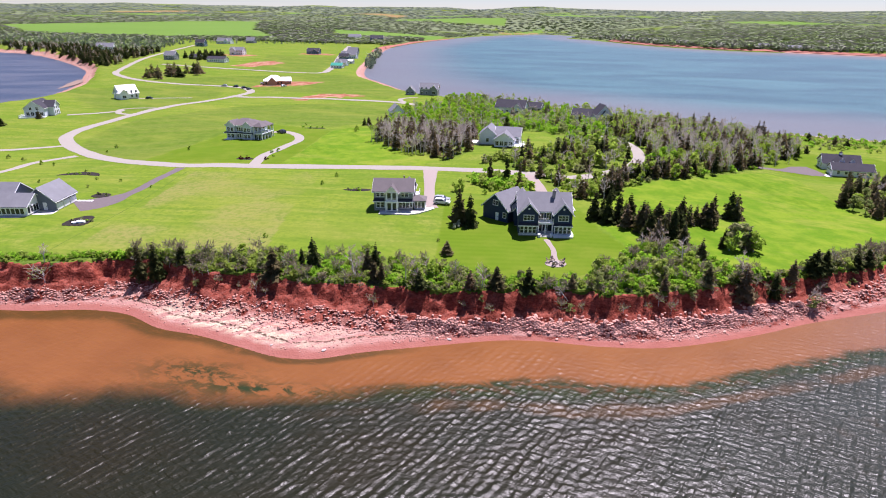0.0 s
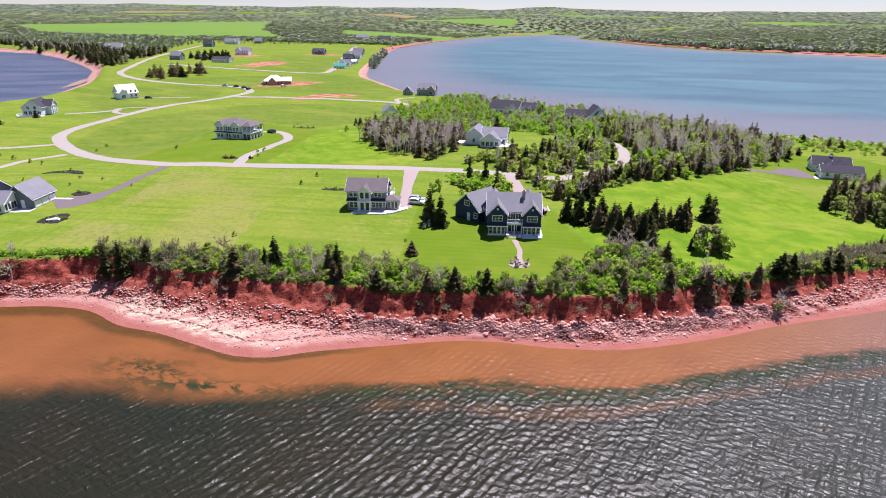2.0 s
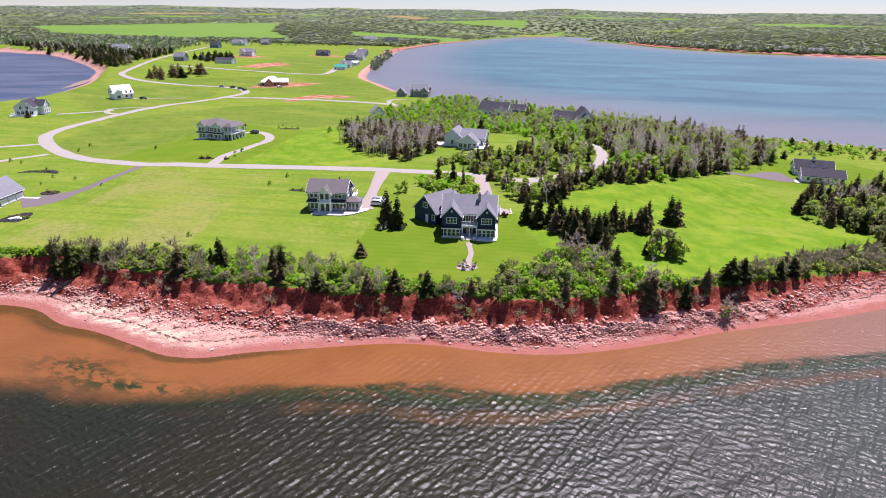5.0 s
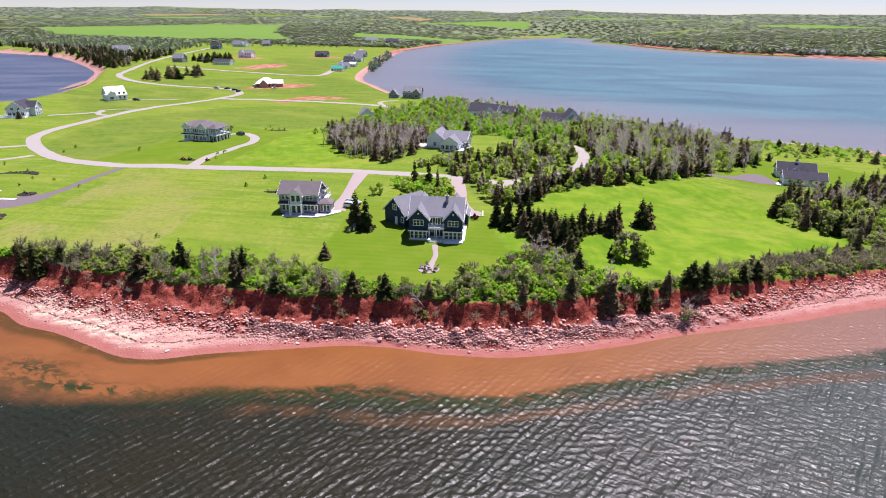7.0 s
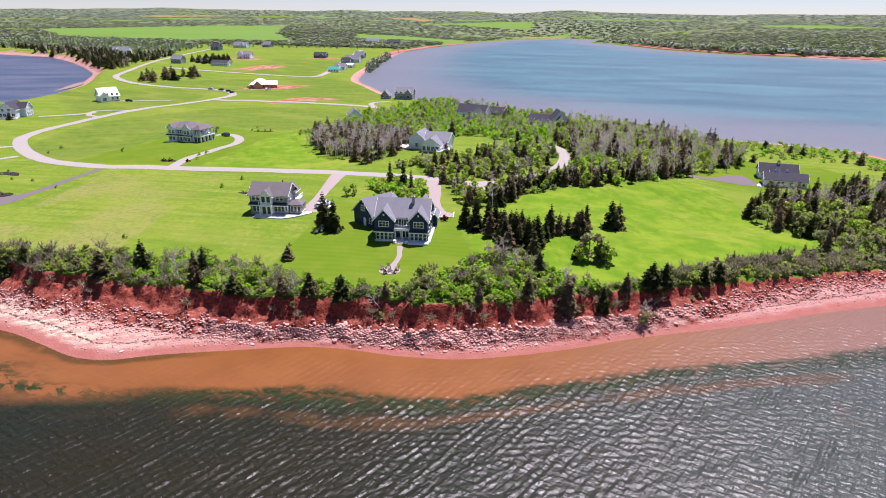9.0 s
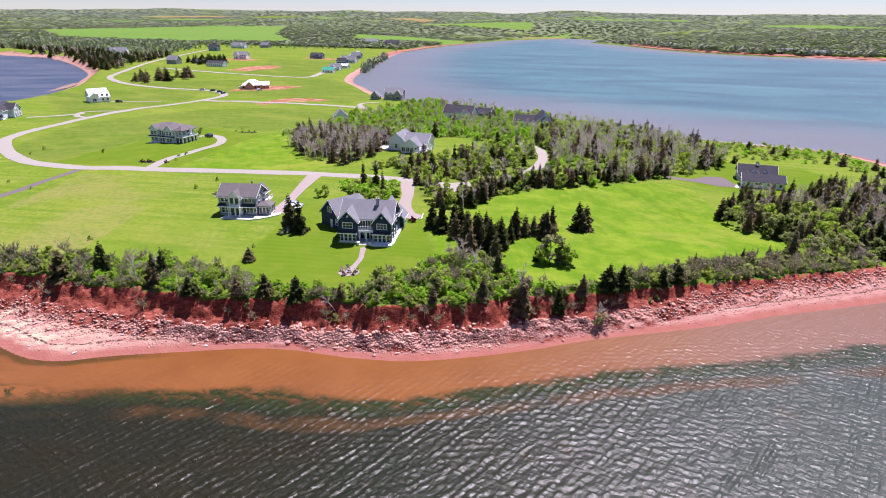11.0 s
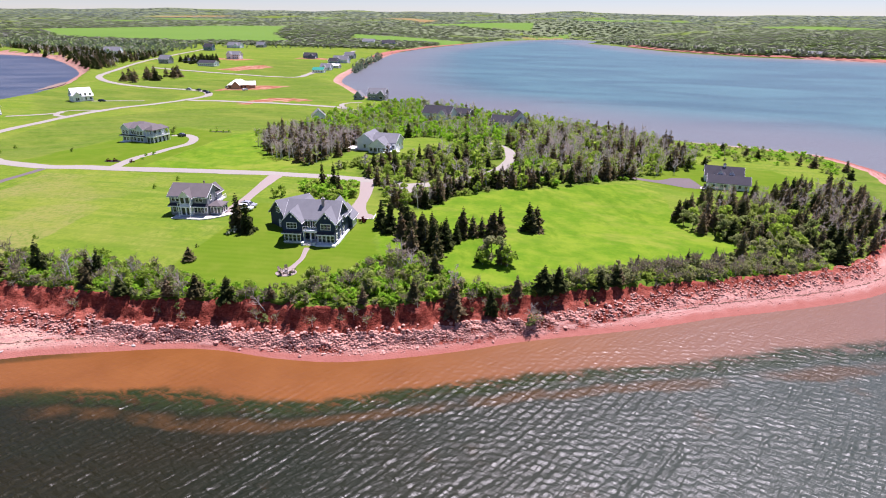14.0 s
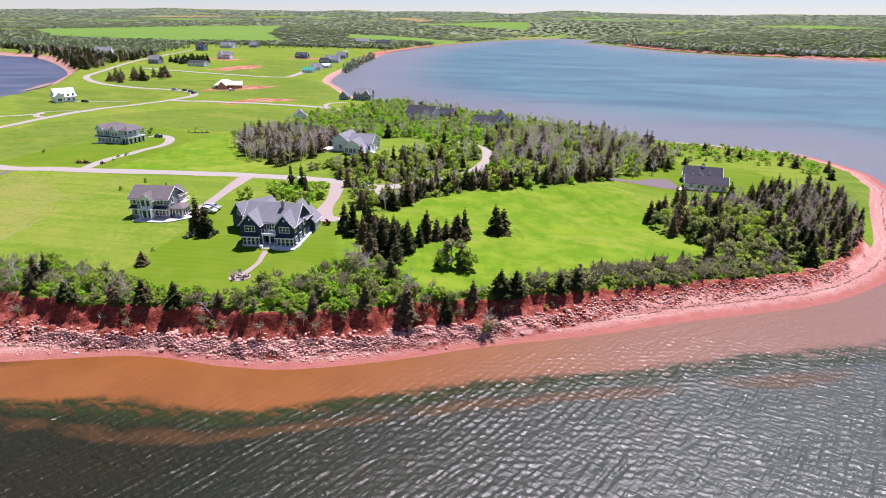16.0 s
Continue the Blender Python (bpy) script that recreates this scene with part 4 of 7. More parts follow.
def railing(house, a, b, z, height=0.95, step=0.35, m=None, mat="white"):
    """Posts, rails and balusters from a to b, one mesh each."""
    a, b = Vector((*a, z)), Vector((*b, z))
    n = max(1, round((b - a).length / 1.6))
    for k in range(n + 1):
        p = a.lerp(b, k / n)
        part("post", once(("post", height, mat), lambda: boxes((-0.06, 0.06, -0.06, 0.06, 0, height + 0.08)), M[mat]), None, house, "", (m or Matrix()) @ Matrix.Translation(p))
    bm = bmesh.new()
    for dz in (0.1, height):
        add_rod(bm, a + Vector((0, 0, dz)), b + Vector((0, 0, dz)), 0.045, None, 4)
    k = int((b - a).length / step)
    for i in range(1, k):
        p = a.lerp(b, i / k)
        add_rod(bm, p + Vector((0, 0, 0.1)), p + Vector((0, 0, height)), 0.022, None, 4)
    part("rail", bm, M[mat], house, "", m)


def place(x, y, turn=0.0, dz=0.0):
    return pose(x, y, ground_z(x, y) + dz, 0, 0, turn)


def add_door(house, face, x, y, z, w, h, m=None, mat="white", name="door"):
    base = (m or Matrix()) @ pose(x, y, z + h / 2, 0, 0, TURN[face])
    d = part(name, once(("door", w, h, mat), lambda: boxes((-w / 2, w / 2, -0.06, 0.04, -h / 2, h / 2), (-w / 2 + 0.12, w / 2 - 0.12, -0.08, -0.05, -h / 2 + 0.15, -0.1),
                                                          (-w / 2 + 0.12, w / 2 - 0.12, -0.08, -0.05, 0.05, h / 2 - 0.15)), M[mat]), None, house, "", base)
    part("door_handle", once(("door_handle",), lambda: boxes((-0.04, 0.04, -0.13, -0.05, -0.08, 0.08)), M["black"]), None, d, "", pose(w / 2 - 0.12, 0, -0.05))
    return d


def garage_door(house, face, x, y, z, w, h, m=None, mat="white"):
    base = (m or Matrix()) @ pose(x, y, z + h / 2, 0, 0, TURN[face])

    def leaf():
        bm = boxes((-w / 2 - 0.15, w / 2 + 0.15, -0.05, 0.03, -h / 2, h / 2 + 0.15))
        for k in range(4):
            add_box(bm, -w / 2, w / 2, -0.09, -0.04, -h / 2 + h * k / 4 + 0.03, -h / 2 + h * (k + 1) / 4 - 0.03)
        return bm
    d = part("garage_door", once(("garage_door", w, h, mat), leaf, M[mat]), None, house, "white panelled garage door", base)
    for k in range(4):
        part("pane", once(("garage_pane", w), lambda: boxes((-w / 10, w / 10, -0.11, -0.085, -0.16, 0.16)), M["glass"]), None, d, "", pose((k - 1.5) * w / 4, 0, h * 0.375))


def chimney(house, x, y, z0, z1, w=0.9, mat="stone", m=None):
    c = part("chimney", boxes((x - w / 2, x + w / 2, y - w / 2, y + w / 2, z0, z1), (x - w / 2 - 0.1, x + w / 2 + 0.1, y - w / 2 - 0.1, y + w / 2 + 0.1, z1, z1 + 0.15)), M[mat], house, "", m)
    part("flue", boxes((x - 0.18, x + 0.18, y - 0.18, y + 0.18, z1 + 0.15, z1 + 0.5)), M["block"], c)


# ---- the navy house with twin gables ----
def navy_house():
    g = thing("house", place(10.4, 134.2, 0.6, 0.0), "two-storey navy house with white trim, twin front gables and grey roof", "house")
    W, R = "navy", "roof"
    gable_block(g, 0.1, 12.7, 2.2, 11.0, 5.8, 3.3, "x", W, R)
    for x0, x1 in ((0, 4.6), (8.5, 12.75)):
        gable_block(g, x0, x1, 0, 5.2, 5.7, 2.45, "y", W, R, over=0.4)
        xm = (x0 + x1) / 2
        skirt(g, x0, x1, 0, 3.35, "roofdark")
        add_window(g, "f", xm, -0.02, 4.6, 2.3, 1.25, 3, 2)
        for k in range(4):
            add_window(g, "f", xm + (k - 1.5) * 1.02, -0.02, 1.62, 0.72, 1.75, 1, 2)
        part("water_table", boxes((x0 - 0.06, x1 + 0.06, -0.07, 0.02, 0.3, 0.52)), M["white"], g)
        part("gable_vent", boxes((xm - 0.2, xm + 0.2, -0.06, 0.02, 6.6, 7.05)), M["white"], g)
    # recessed middle: porch below, balcony above
    part("balcony", boxes((4.6, 8.5, 0.7, 2.25, 2.95, 3.2), (4.6, 8.5, 0.62, 0.74, 2.75, 3.25)), M["white"], g)
    railing(g, (4.7, 0.75), (8.4, 0.75), 3.2)
    for x in (4.85, 6.55, 8.25):
        part("column", boxes((x - 0.13, x + 0.13, 0.72, 0.98, 0.5, 2.95), (x - 0.18, x + 0.18, 0.68, 1.02, 0.5, 0.7)), M["white"], g)
    add_window(g, "f", 5.5, 2.18, 4.35, 1.2, 2.0, 2, 1, None, "balcony_door")
    add_window(g, "f", 7.4, 2.18, 4.35, 1.2, 2.0, 2, 1, None, "balcony_door")
    for x in (5.35, 6.55, 7.75):
        add_window(g, "f", x, 2.18, 1.65, 1.0, 2.1, 1, 1, None, "glass_door")
    part("porch", boxes((4.6, 8.5, -0.2, 2.3, -0.6, 0.5)), M["concrete"], g, "pale stone front porch")
    for k in range(3):
        part("step", boxes((5.1, 7.7, -0.2 - 0.38 * (k + 1), -0.2 - 0.38 * k, -0.6, 0.5 - 0.17 * (k + 1))), M["concrete"], g)
    for x in (4.95, 7.85):
        part("plinth", boxes((x - 0.28, x + 0.28, -1.1, -0.3, -0.5, 0.72), (x - 0.33, x + 0.33, -1.15, -0.25, 0.72, 0.82)), M["white"], g)
    part("deck", boxes((8.3, 13.1, -1.5, 0.0, 0.32, 0.46), (8.3, 13.1, -1.5, -1.38, -0.6, 0.34), (12.98, 13.1, -1.5, 0.0, -0.6, 0.34)), M["white"], g, "low white timber deck")
    # right side and rear
    for y in (1.6, 4.6, 7.6):
        add_window(g, "r", 12.77, y, 4.5, 0.9, 1.4)
        add_window(g, "r", 12.77, y, 1.7, 0.9, 1.5)
    part("side_deck", boxes((12.75, 13.35, 0.0, 11.0, 0.05, 0.42)), M["white"], g)
    gable_block(g, 8.2, 12.8, 8.4, 13.6, 5.2, 3.1, "y", W, R)
    gable_block(g, 8.8, 13.6, 12.6, 17.4, 2.9, 2.5, "y", W, R)
    garage_door(g, "r", 13.62, 15.0, 0.2, 3.4, 2.2)
    chimney(g, 8.7, 5.4, 6.6, 9.9, 0.7, "stone")
    # garage wing at an angle
    w = pose(-8.3, 13.4, 0, 0, 0, -40)
    gable_block(g, 0, 8.0, 0, 9.0, 3.7, 3.6, "y", W, R, w)
    add_window(g, "f", 4.0, -0.02, 4.9, 1.5, 1.2, 2, 2, w)
    add_door(g, "f", 4.6, -0.02, 0.35, 0.95, 2.1, w)
    add_window(g, "f", 7.0, -0.02, 2.1, 0.9, 1.3, 1, 2, w)
    gable_block(g, 6.6, 12.4, 2.2, 9.5, 3.7, 3.2, "y", W, R, w)
    add_window(g, "f", 9.6, 2.18, 1.9, 1.0, 1.5, 1, 2, w)
    gable_block(g, -0.6, 4.4, 6.6, 15.5, 4.8, 2.8, "y", W, R)
    add_window(g, "l", -0.62, 13.6, 4.0, 0.9, 1.3)
    return g


# ---- the grey house with the white patio ----
def grey_house():
    g = thing("house", place(-27.4, 149.2, 1.5), "two-storey grey shingled house with white trim and paved patio", "house")
    W, R = "grey", "roofbrown"
    gable_block(g, 0, 10.4, 0.6, 8.2, 5.5, 2.4, "x", W, R)
    gable_block(g, 3.3, 6.5, -0.5, 4.0, 5.4, 1.6, "y", "white", R, over=0.35)
    for x0, x1 in ((0, 3.3), (6.5, 10.6)):
        skirt(g, x0, x1, 0.6, 3.5, "roofdark", 1.2, 0.55)
    for x in (1.1, 2.25):
        add_window(g, "f", x, 0.58, 4.6, 0.85, 1.2)
        add_window(g, "f", x, 0.58, 1.7, 0.85, 1.6)
    for x in (7.6, 8.6):
        add_window(g, "f", x + 0.2, 0.58, 4.6, 0.85, 1.2)
    for x in (7.1, 8.05, 9.0):
        add_window(g, "f", x, 0.58, 1.7, 0.8, 1.6)
    add_window(g, "f", 10.0, 0.58, 1.8, 0.6, 1.2)
    for x in (4.2, 5.6):
        add_window(g, "f", x, -0.52, 4.4, 0.95, 1.8, 1, 1, None, "balcony_door")
        add_window(g, "f", x, -0.52, 1.5, 0.95, 2.0, 1, 1, None, "glass_door")
    part("balcony", boxes((3.2, 6.6, -1.5, -0.5, 2.85, 3.05)), M["white"], g)
    railing(g, (3.25, -1.45), (6.55, -1.45), 3.05)
    for x in (3.35, 6.45):
        part("column", boxes((x - 0.11, x + 0.11, -1.5, -1.28, 0.1, 2.85)), M["white"], g)
    # sunroom
    part("wall", boxes((10.6, 13.7, 1.6, 5.6, 0.0, 2.6)), M[W], g)
    hip_roof(g, 10.2, 13.7, 1.6, 5.6, 2.65, 1.0, R, None, 0.35)
    for x in (11.2, 12.15, 13.1):
        add_window(g, "f", x, 1.58, 1.4, 0.7, 1.7, 1, 1)
    for y in (2.3, 3.4, 4.6):
        add_window(g, "r", 13.72, y, 1.4, 0.8, 1.7, 1, 1)
    for y, z in ((2.9, 4.6), (6.4, 4.6), (7.2, 1.7)):
        add_window(g, "r", 10.42, y, z, 0.9, 1.3)
    add_window(g, "l", -0.02, 3.0, 4.6, 0.9, 1.3)
    add_window(g, "l", -0.02, 6.0, 1.7, 0.9, 1.3)
    gable_block(g, 7.0, 10.6, 6.2, 9.6, 5.2, 1.8, "y", W, R)
    part("balcony", boxes((10.6, 11.9, 6.0, 9.2, 2.9, 3.1)), M["white"], g)
    railing(g, (11.85, 6.0), (11.85, 9.2), 3.1)
    part("roof_vent", boxes((7.6, 7.9, 5.6, 5.9, 7.4, 8.5)), M["wood"], g, "rusty roof vent")
    # patio
    bm = bmesh.new()
    rim = [(1.6, -2.8), (9.6, -2.9), (12.2, -1.6), (14.4, 0.6), (16.2, 2.6), (15.8, 4.2), (13.6, 3.0), (10.6, 0.7), (1.6, 0.5)]
    top = [bm.verts.new((x, y, 0.22)) for x, y in rim]
    low = [bm.verts.new((x, y, -0.5)) for x, y in rim]
    bm.faces.new(top)
    for k in range(len(rim)):
        bm.faces.new((low[k], low[(k + 1) % len(rim)], top[(k + 1) % len(rim)], top[k]))
    part("patio", bm, M["concrete"], g, "pale concrete patio")
    return g


def long_house():
    """Grey house with a sunroom and a two-door garage."""
    g = thing("house", place(-121.0, 140.0, 3.0), "long grey house with white trim, sunroom and double garage", "house")
    gable_block(g, 1.2, 9.0, 3.2, 12.6, 2.9, 3.4, "y", "slate", "roof")
    for k, y in enumerate((5.0, 8.0, 11.0)):
        garage_door(g, "r", 9.02, y, 0.15, 2.5, 2.2)
    part("apron", boxes((9.0, 13.5, 11.9, 13.2, -0.5, 0.14)), M["concrete"], g)
    gable_block(g, -6.0, 4.4, -1.6, 6.0, 2.7, 2.4, "x", "white", "roof")
    for x in (-5.2, -4.0, -2.8, -1.6, -0.4, 0.8, 2.0, 3.2):
        add_window(g, "f", x, -1.62, 1.5, 0.95, 1.7, 1, 1)
    for y in (-0.8, 0.4, 1.6, 2.6):
        add_window(g, "r", 4.42, y, 1.5, 0.9, 1.7, 1, 1)
    gable_block(g, -17.0, -2.0, 1.5, 12.0, 3.0, 3.8, "x", "slate", "roof")
    gable_block(g, -12.5, -6.5, -2.6, 5.0, 2.9, 2.7, "y", "slate", "roofdark")
    for x in (-11, -9.5, -8):
        add_window(g, "f", x, -2.62, 1.6, 1.0, 1.6, 1, 2)
    add_window(g, "f", 3.0, 3.18, 3.4, 0.9, 1.0)
    add_door(g, "f", 6.2, 3.18, 0.3, 1.0, 2.1)
    part("porch", boxes((-7.0, 6.4, -2.9, -1.62, -0.5, 0.1), (4.4, 9.4, -0.2, 3.2, -0.5, 0.1)), M["concrete"], g)
    return g


def porch_house():
    """Large blue-grey house with a storeyed white front and a glazed corner porch."""
    g = thing("house", place(-107.6, 248.6, -12.0), "large blue-grey two-storey house with white decks and glazed porch", "house")
    W, R = "bluegrey", "roofbrown"
    hip_block(g, 0, 13.2, 0, 10.5, 6.2, 2.3, W, R, low=-1.5)
    for x0, x1, y0 in ((0.6, 4.6, -0.9), (8.6, 12.6, -1.0)):
        gable_block(g, x0, x1, y0, 5.0, 6.2, 1.7, "y", W, R, over=0.35)
        for z in (1.7, 4.5):
            for k in (-1, 1):
                add_window(g, "f", (x0 + x1) / 2 + k * 0.85, y0 - 0.02, z, 1.15, 1.5, 2, 2)
        part("belt_board", boxes((x0 - 0.05, x1 + 0.05, y0 - 0.07, y0 + 0.02, 2.95, 3.25)), M["white"], g)
    for z in (1.7, 4.5):
        for x in (5.5, 6.6, 7.7):
            add_window(g, "f", x, -0.02, z, 0.8, 1.5, 1, 2)
        for y in (2, 5, 8):
            add_window(g, "l", -0.02, y, z, 1.0, 1.4)
    skirt(g, -0.1, 13.3, -0.9, 3.4, "roofdark", 1.0, 0.35)
    for x in (-0.02, 13.1):
        part("corner_board", boxes((x - 0.03, x + 0.17, -0.06, 0.1, 0.2, 6.1)), M["white"], g)
    part("eaves_board", boxes((-0.5, 13.7, -0.56, -0.48, 5.85, 6.15)), M["white"], g)
    for x in (4.9, 6.6, 8.3):
        part("column", boxes((x - 0.1, x + 0.1, -1.05, -0.85, 0.1, 2.95)), M["white"], g)
    part("deck", boxes((-0.4, 13.4, -2.4, -0.02, 0.02, 0.2)), M["white"], g)
    # glazed porch with an upper balcony on the sunny side
    part("porch_floor", boxes((13.2, 17.4, -0.4, 9.2, 2.9, 3.15)), M["white"], g)
    hip_roof(g, 13.0, 17.2, -0.2, 9.0, 5.9, 1.8, R, None, 0.4)
    for x, y in ((17.2, -0.2), (17.2, 2.2), (17.2, 4.5), (17.2, 6.8), (17.2, 9.0), (15.2, -0.2), (13.4, -0.2)):
        part("column", boxes((x - 0.12, x + 0.12, y - 0.12, y + 0.12, -0.8, 5.85)), M["white"], g)
    railing(g, (17.2, -0.2), (17.2, 9.0), 3.15)
    railing(g, (13.3, -0.2), (17.2, -0.2), 3.15)
    for y in (1.0, 3.35, 5.65, 7.9):
        add_window(g, "r", 16.6, y, 1.5, 1.8, 2.2, 2, 1)
    for x in (14.2, 16.0):
        add_window(g, "f", x, 0.1, 1.5, 1.5, 2.2, 2, 1)
    part("wall", boxes((13.2, 16.56, 0.14, 8.9, -0.8, 2.9)), M["white"], g)
    for y in (2.0, 5.0, 8.0):
        add_window(g, "r", 13.22, y, 4.5, 1.2, 1.6, 2, 1)
    return g


def deck_house():
    g = thing("house", place(1.2, 238.5, -9.0), "pale grey house with a round white deck", "house")
    gable_block(g, 0, 6.6, 0, 11, 4.4, 2.6, "y", "palegrey", "roof")
    gable_block(g, 6.4, 16.2, 0.5, 10.0, 3.9, 2.8, "x", "palegrey", "roof")
    gable_block(g, 6.6, 14.4, -4.0, 4.0, 3.2, 2.6, "y", "palegrey", "roof")
    for x in (7.4, 9.2, 11.0, 12.8):
        add_window(g, "f", x + 0.3, -4.02, 1.7, 1.2, 1.6, 2, 1)
    add_window(g, "f", 3.3, -0.02, 2.0, 1.0, 1.4)
    add_window(g, "f", 15.4, 0.48, 2.2, 1.0, 1.4)
    for y in (2.5, 5.5, 8.5):
        add_window(g, "r", 16.22, y, 2.2, 1.0, 1.4)
    bm = bmesh.new()
    add_rod(bm, (15.0, -2.2, 0.9), (15.0, -2.2, 1.15), 3.9, 3.9, 28)
    part("deck", bm, M["white"], g, "round white timber deck")
    bm = bmesh.new()
    add_rod(bm, (15.0, -2.2, -1.0), (15.0, -2.2, 0.9), 3.7, 3.7, 28)
    part("deck_skirting", bm, M["roofdark"], g)
    n = 15
    for k in range(n):
        a, b = (math.radians(-150 + 240 * (k + j) / n) for j in (0, 1))
        railing(g, (15.0 + 3.8 * math.cos(a), -2.2 + 3.8 * math.sin(a)), (15.0 + 3.8 * math.cos(b), -2.2 + 3.8 * math.sin(b)), 1.15, 0.9, 0.4)
    part("deck", boxes((-4.5, 0, -1.0, 5, -0.5, 0.8)), M["concrete"], g)
    return g


def dark_roof_house():
    g = thing("house", place(134.8, 224.5, -12.5), "pale grey bungalow with dark roofs and white trim", "house")
    gable_block(g, 0, 13.8, 0, 6.6, 2.6, 2.0, "x", "palegrey", "roofdark", low=-1.6)
    gable_block(g, -0.4, 12.6, 10.6, 18.0, 2.9, 2.7, "x", "palegrey", "roofdark", low=-1.6)
    gable_block(g, 2.2, 9.6, 4.0, 13.0, 2.7, 1.1, "y", "palegrey", "roofdark", low=-1.6)
    for x0 in (3.0, 6.6):
        gable_block(g, x0, x0 + 2.6, 6.2, 11.0, 4.0, 1.7, "y", "white", "roofdark", low=-1.6, over=0.3)
        add_window(g, "f", x0 + 1.3, 6.18, 4.0, 1.2, 0.8, 2, 1)
    for x in (2.0, 4.6, 5.8, 8.6, 10.6, 12.6):
        add_window(g, "f", x, -0.02, 1.7, 0.9, 1.3)
    add_door(g, "f", 7.2, -0.02, 0.3, 0.95, 2.1)
    for y in (1.6, 4.2):
        garage_door(g, "l", -0.02, y + 0.6, 0.2, 2.4, 2.1)
    for y in (12.6, 15.6):
        add_window(g, "l", -0.42, y, 1.7, 1.2, 1.4, 2, 2)
    for y in (2.4, 5.0):
        add_window(g, "r", 13.82, y, 1.7, 0.9, 1.3)
    part("cupola", boxes((5.6, 6.5, 13.9, 14.8, 5.2, 6.5)), M["white"], g)
    hip_roof(g, 5.6, 6.5, 13.9, 14.8, 6.55, 0.5, "roofdark", None, 0.15, 0.06)
    part("walk", boxes((-2.2, 0.0, -1.6, 8.0, -0.8, 0.12)), M["concrete"], g)
    return g


def small_house(x, y, turn, w, d, h, rise, wall, roof, label, along="x", rows=1, low=-2.5, extra=None, over=0.45):
    """A plain house seen from afar: pitched roof, windows row by row, maybe a cross wing (x0, x1, out, height, rise)."""
    g = thing("house", place(x, y, turn), label, "house")
    gable_block(g, -w / 2, w / 2, 0, d, h, rise, along, wall, roof, low=low, over=over)
    n = max(2, int(w / 2.6))
    for r in range(rows):
        z = 1.7 + 2.8 * r
        for k in range(n):
            u = -w / 2 + w * (k + 0.5) / n
            if not (extra and extra[0] < u < extra[1] and z < extra[3]):
                add_window(g, "f", u, -0.02, z, 1.1, 1.4, 1, 2)
        for k in range(2):
            add_window(g, "r", w / 2 + 0.02, d * (k + 0.5) / 2, z, 1.0, 1.4, 1, 2)
            add_window(g, "l", -w / 2 - 0.02, d * (k + 0.5) / 2, z, 1.0, 1.4, 1, 2)
    if extra:
        x0, x1, out, eh, er = extra
        gable_block(g, x0, x1, -out, d / 2, eh, er, "y", wall, roof, low=low, over=over)
        add_window(g, "f", (x0 + x1) / 2, -out - 0.02, 1.8, min(2.2, (x1 - x0) * 0.6), 1.6, 2, 2)
    return g


def bay_house():
    g = thing("house", place(-232.5, 303, 14), "pale blue-grey house with wide front gable and white deck", "house")
    gable_block(g, -5.4, 4.2, 0, 13.0, 4.6, 3.6, "y", "bluegrey", "roofdark", low=-2.5)
    gable_block(g, 2.0, 7.0, 5.0, 12.5, 4.8, 2.8, "x", "bluegrey", "roofdark", low=-2.5)
    for x in (-3.8, -1.6, 0.6, 2.8):
        add_window(g, "f", x, -0.02, 1.6, 1.5, 1.9, 2, 1)
    for x in (-2.2, 1.0):
        add_window(g, "f", x, -0.02, 4.4, 1.3, 1.4, 2, 2)
    for y in (6.5, 8.7, 10.9):
        add_window(g, "r", 7.02, y, 3.9, 1.1, 1.4)
        add_window(g, "r", 7.02, y, 1.6, 1.1, 1.6)
    part("deck", boxes((-7.4, 5.0, -3.0, -0.02, -1.6, 0.4), (-7.4, -5.42, -0.02, 6.0, -1.6, 0.4)), M["white"], g, "white painted timber deck")
    railing(g, (-7.3, -2.9), (4.9, -2.9), 0.4)
    railing(g, (-7.3, -2.9), (-7.3, 5.9), 0.4)
    return g


navy_house()
grey_house()
long_house()
porch_house()
deck_house()
dark_roof_house()
bay_house()
small_house(-226, 382, 55, 12, 9, 3.6, 4.9, "whiteside", "roofwhite", "white house with a white metal roof", "x", 2, extra=(-7, -2, 2.5, 4.2, 2.2))
small_house(-46.5, 421, -5, 6.0, 5.5, 2.6, 3.2, "grey", "roof", "small grey shed with a steep roof", "y", 1)
small_house(-33.5, 421, -5, 12.5, 9, 4.4, 3.4, "grey", "roof", "grey shingled house by the lagoon shore", "x", 2, extra=(1.5, 6.0, 1.2, 4.2, 2.6))
small_house(19, 345, -18, 17, 10, 4.0, 3.6, "palegrey", "roofdark", "pale house with dark roof among trees", "x", 1, extra=(2, 7.5, 2.0, 3.6, 2.6))
small_house(33, 352, -18, 9, 7, 3.0, 2.4, "grey", "roofdark", "grey garage behind a house among trees", "x", 1)
small_house(57, 322, -16, 12, 8, 3.0, 2.8, "palegrey", "roofdark", "low grey house among trees", "x", 1)
small_house(67, 316, 10, 8, 8, 4.0, 4.6, "palegrey", "roofdark", "pale house with steep dark roof among trees", "y", 1, extra=(-2, 2, 1.2, 3.6, 2.4))
small_house(-43, 324, 20, 7, 7, 3.4, 3.2, "palegrey", "roof", "pale grey house half hidden by trees", "y", 1)
small_house(-434, 955, -6, 15, 10, 6.0, 4.5, "blueside", "roofdark", "dark blue far house by the road", "x", 2)
small_house(-432, 1042, -10, 26, 12, 4.5, 5.0, "palegrey", "roof", "pale far house with several gables", "x", 1, extra=(3, 10, 2, 4.2, 4.0))
small_house(-398, 1075, -10, 15, 11, 4.5, 5.0, "grey", "roof", "grey far house by the road", "x", 1)
